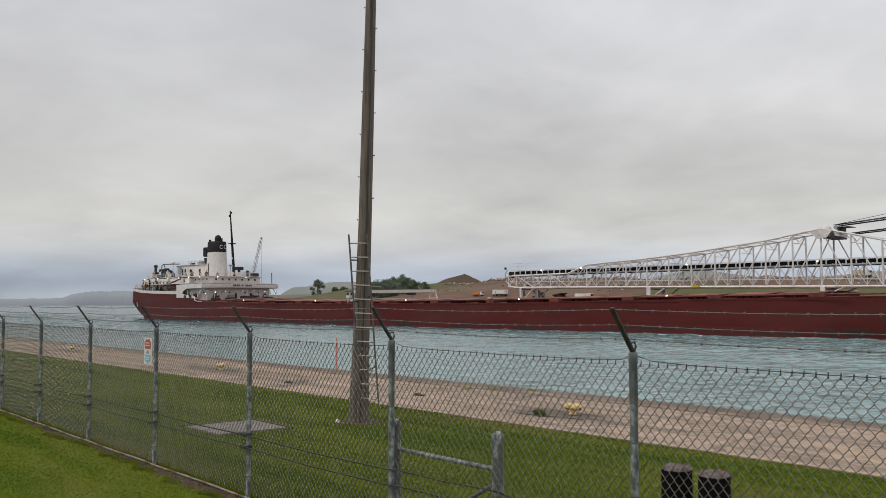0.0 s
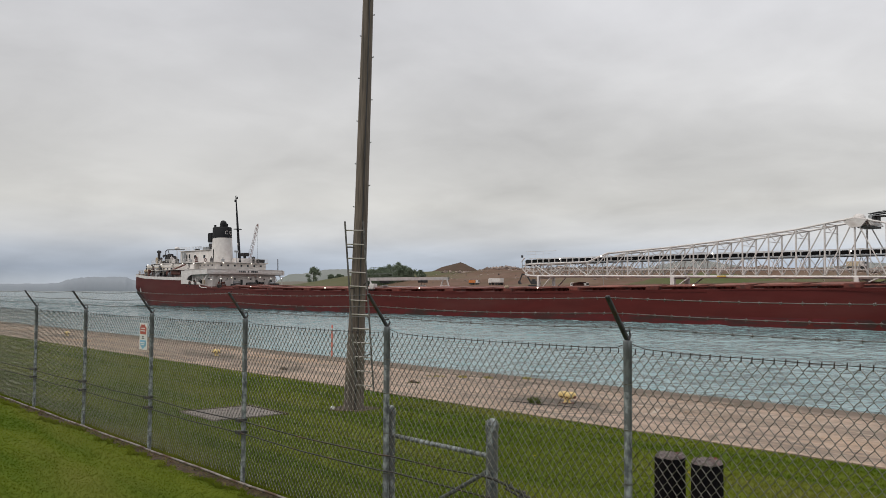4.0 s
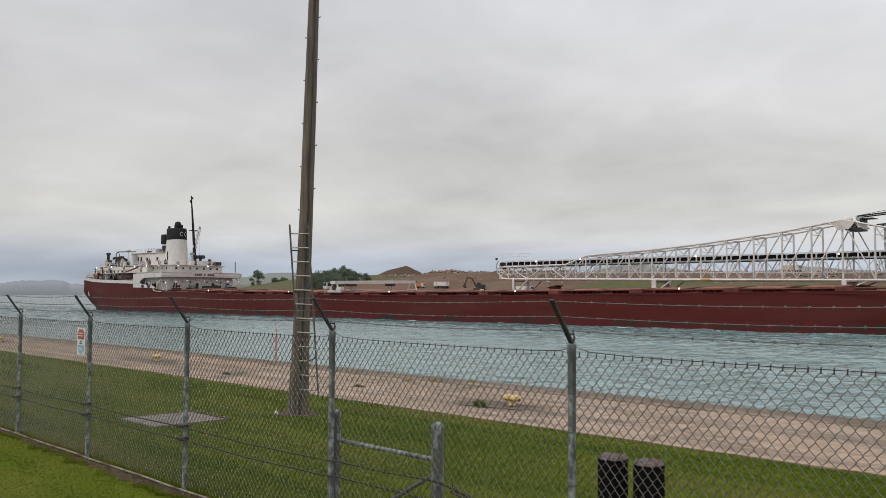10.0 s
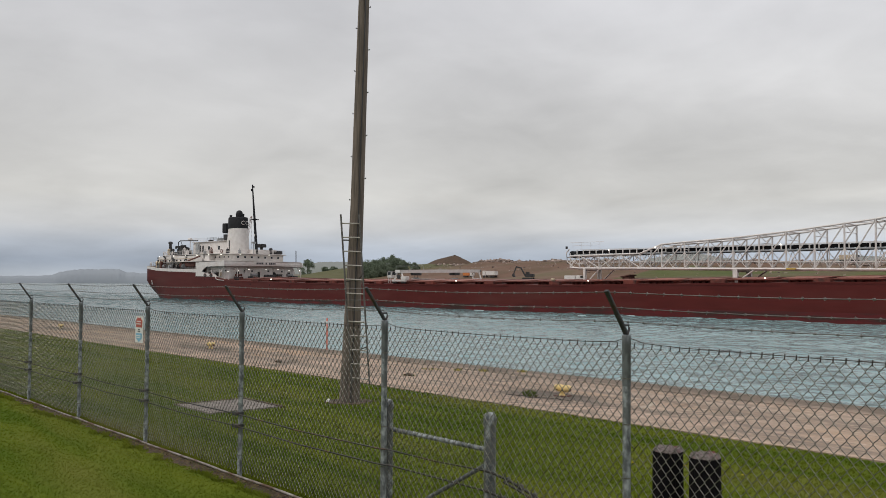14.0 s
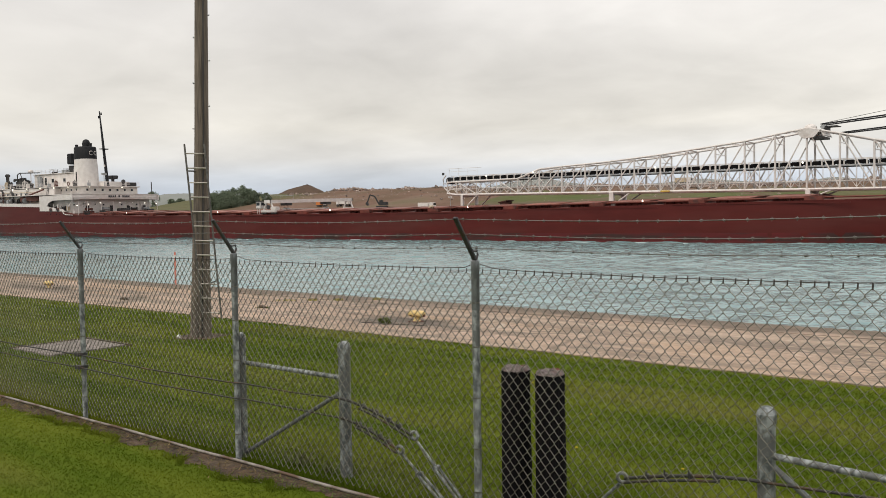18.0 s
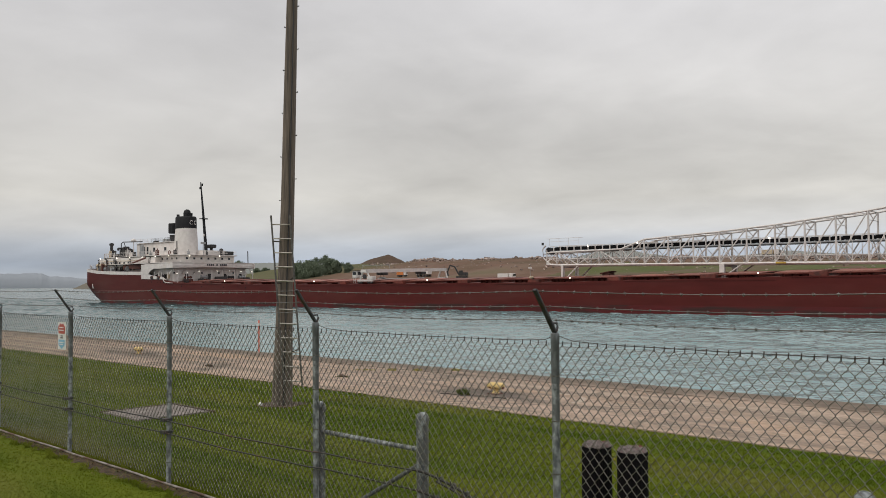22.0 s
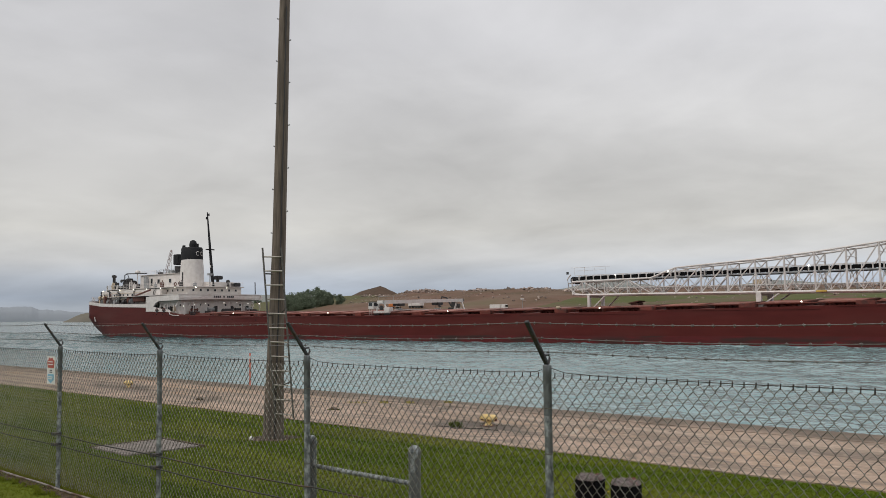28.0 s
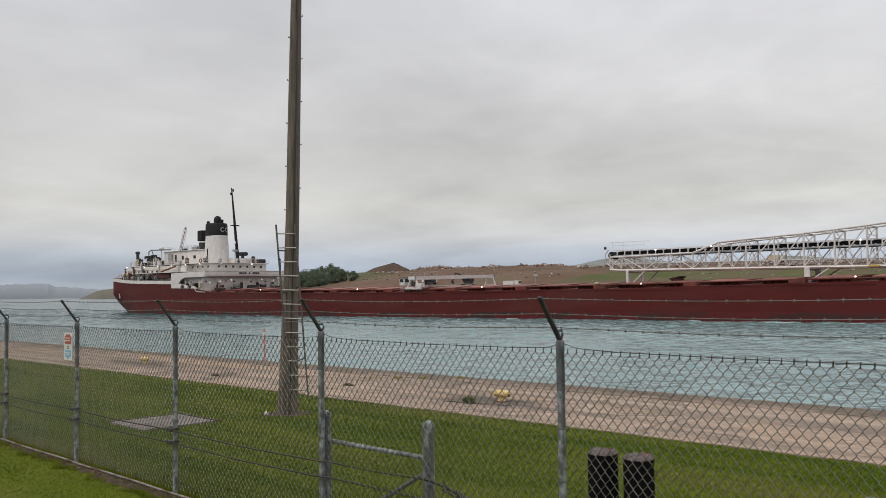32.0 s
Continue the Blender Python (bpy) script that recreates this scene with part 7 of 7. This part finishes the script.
def soil_width(x):
    """How far the bare soil reaches from the fence on the mown side."""
    w = 0.12 + 0.18 * noise.noise(Vector((x * 0.55, 0, 0))) + 0.18 * noise.noise(Vector((x * 1.9, 2, 0))) + 0.13 * noise.noise(Vector((x * 6.0, 4, 0)))
    return max(0.065, w * 0.85 + 0.01 + 0.07 * max(0.0, min(1.0, (x + 13) / 5)))


def soil_strip():
    """Bare soil along the fence foot, with a ragged edge."""
    s = Shape()
    rows = [[], [], []]
    for i in range(700):
        x = -33 + 0.05 * i
        rows[0].append((x, FENCE_Y - 0.05 - soil_width(x), 0.003))
        rows[1].append((x, FENCE_Y - 0.04, 0.012))
        rows[2].append((x, FENCE_Y + 0.05 + 0.05 * noise.noise(Vector((x * 3, 5, 0))), 0.003))
    s.grid(rows)
    solid("soil_strip", s, M["dirt"], "strip of bare brown soil along the fence foot", "soil", kind="structure")


soil_strip()


def litter():
    """Dead grass and leaf litter caught along the fence foot."""
    rng = random.Random(21)
    for name, mt, n, label in (("leaf_litter", "deadgrass", 7000, "brown dead grass and litter along the fence foot"), ("soil_weeds", "weed", 2600, "small green weeds in the soil along the fence")):
        s = Shape()
        for i in range(n):
            x = -26 + 28 * rng.random() ** 0.8
            if noise.noise(Vector((x * 0.7, 3 if mt == "weed" else 11, 0))) + rng.uniform(-0.5, 0.5) < -0.1:
                continue
            y = FENCE_Y - 0.06 - soil_width(x) * abs(rng.gauss(0, 0.6))
            a, l, w = rng.uniform(0, 6.28), rng.uniform(0.025, 0.07), rng.uniform(0.003, 0.008)
            d, v = Vector((math.cos(a), math.sin(a), rng.uniform(-0.1, 0.6))) * l, Vector((-math.sin(a), math.cos(a), 0)) * w
            p = Vector((x, y, 0.014))
            s.add([p - v, p + v, p + d], [(0, 1, 2)])
        solid(name, s, M[mt], label, "litter" if mt == "deadgrass" else "weeds", kind="stuff")


litter()


def grass():
    """Blades of the lawn, sown ever sparser and coarser with distance."""
    rng = np.random.default_rng(4)
    n = 760000
    r = np.exp(rng.uniform(math.log(3.0), math.log(75), n))
    b = rng.uniform(radians(2), radians(94), n)
    keep = rng.random(n) < np.clip((r - 3.0) / 2.5, 0, 1)
    r, b = r[keep], b[keep]
    n = len(r)
    x, y = -r * np.sin(b), r * np.cos(b)
    h = np.where(y < FENCE_Y, 0.013, 0.024) * rng.uniform(0.45, 1.25, n) * (1 + r / 60)
    # longer fringe that the mower leaves behind the fence
    m = 15000
    fx, fy = rng.uniform(-26, 0.5, m), FENCE_Y + 0.02 + np.abs(rng.normal(0, 0.08, m))
    x, y, h = np.concatenate([x, fx]), np.concatenate([y, fy]), np.concatenate([h, 0.07 * rng.uniform(0.4, 1.2, m)])
    # ragged tufts along the edge of the bare soil
    ex = rng.uniform(-26, 0.5, m)
    ex = ex[np.sin(ex * 5.3) + np.sin(ex * 2.1 + 1) + rng.normal(0, 0.5, m) > 0.2]
    ey = FENCE_Y - 0.06 - np.array([soil_width(q) for q in ex]) * rng.uniform(0.9, 1.25, len(ex)) - 0.02
    x, y, h = np.concatenate([x, ex]), np.concatenate([y, ey]), np.concatenate([h, 0.045 * rng.uniform(0.4, 1.3, len(ex))])
    w = np.clip(0.0009 * np.hypot(x, y), 0.0028, 0.03) * rng.uniform(0.7, 1.3, len(x))
    xs = np.linspace(-80, 5, 1700)
    sw = np.interp(x, xs, [soil_width(q) for q in xs])
    bare = (y < FENCE_Y + 0.01) & (y > FENCE_Y - 0.05 - sw * rng.uniform(0.75, 0.95, len(x)))
    k = (y < lawn_edge(x) - 0.02 + 0.04 * np.sin(x * 5) * np.sin(x * 1.7)) & (y > 0.6) & ~((abs(x + 14.05) < 0.66) & (abs(y - 7.16) < 0.66)) & ~bare & (np.hypot(x + 13.3, y - 9.2) > 0.4)
    x, y, h, w = x[k], y[k], h[k], w[k]
    m = len(x)
    a = rng.uniform(0, 2 * np.pi, m)
    lx, ly = rng.normal(0, 0.7, m) * h, rng.normal(0, 0.7, m) * h
    P = np.empty((m, 3, 3))
    P[:, 0] = np.stack([x - w * np.cos(a), y - w * np.sin(a), np.zeros(m) - 0.003], 1)
    P[:, 1] = np.stack([x + w * np.cos(a), y + w * np.sin(a), np.zeros(m) - 0.003], 1)
    P[:, 2] = np.stack([x + lx, y + ly, h], 1)
    V = P.reshape(-1, 3)
    n = len(V) // 3
    me = bpy.data.meshes.new("grass")
    me.vertices.add(len(V))
    me.vertices.foreach_set("co", V.ravel())
    me.loops.add(len(V))
    me.loops.foreach_set("vertex_index", np.arange(len(V), dtype=np.int32))
    me.polygons.add(n)
    me.polygons.foreach_set("loop_start", np.arange(0, len(V), 3, dtype=np.int32))
    me.update(calc_edges=True)
    me.materials.append(M["blade"])
    tagged(new("grass", me), "short green grass blades of the mown lawn", "grass", kind="stuff")


grass()


def motions():
    walk(SHIP, ship_rows())
    walk(FOAM, ship_rows(WATERLINE_FIT))
    walk(WASH, ship_rows(WATERLINE_FIT))
    # the chop drifts slowly along the canal
    walk(WATER, [(0.0, pose(0, 0, WATER_Z)), (32.0, pose(11.0, 0, WATER_Z))])


motions()
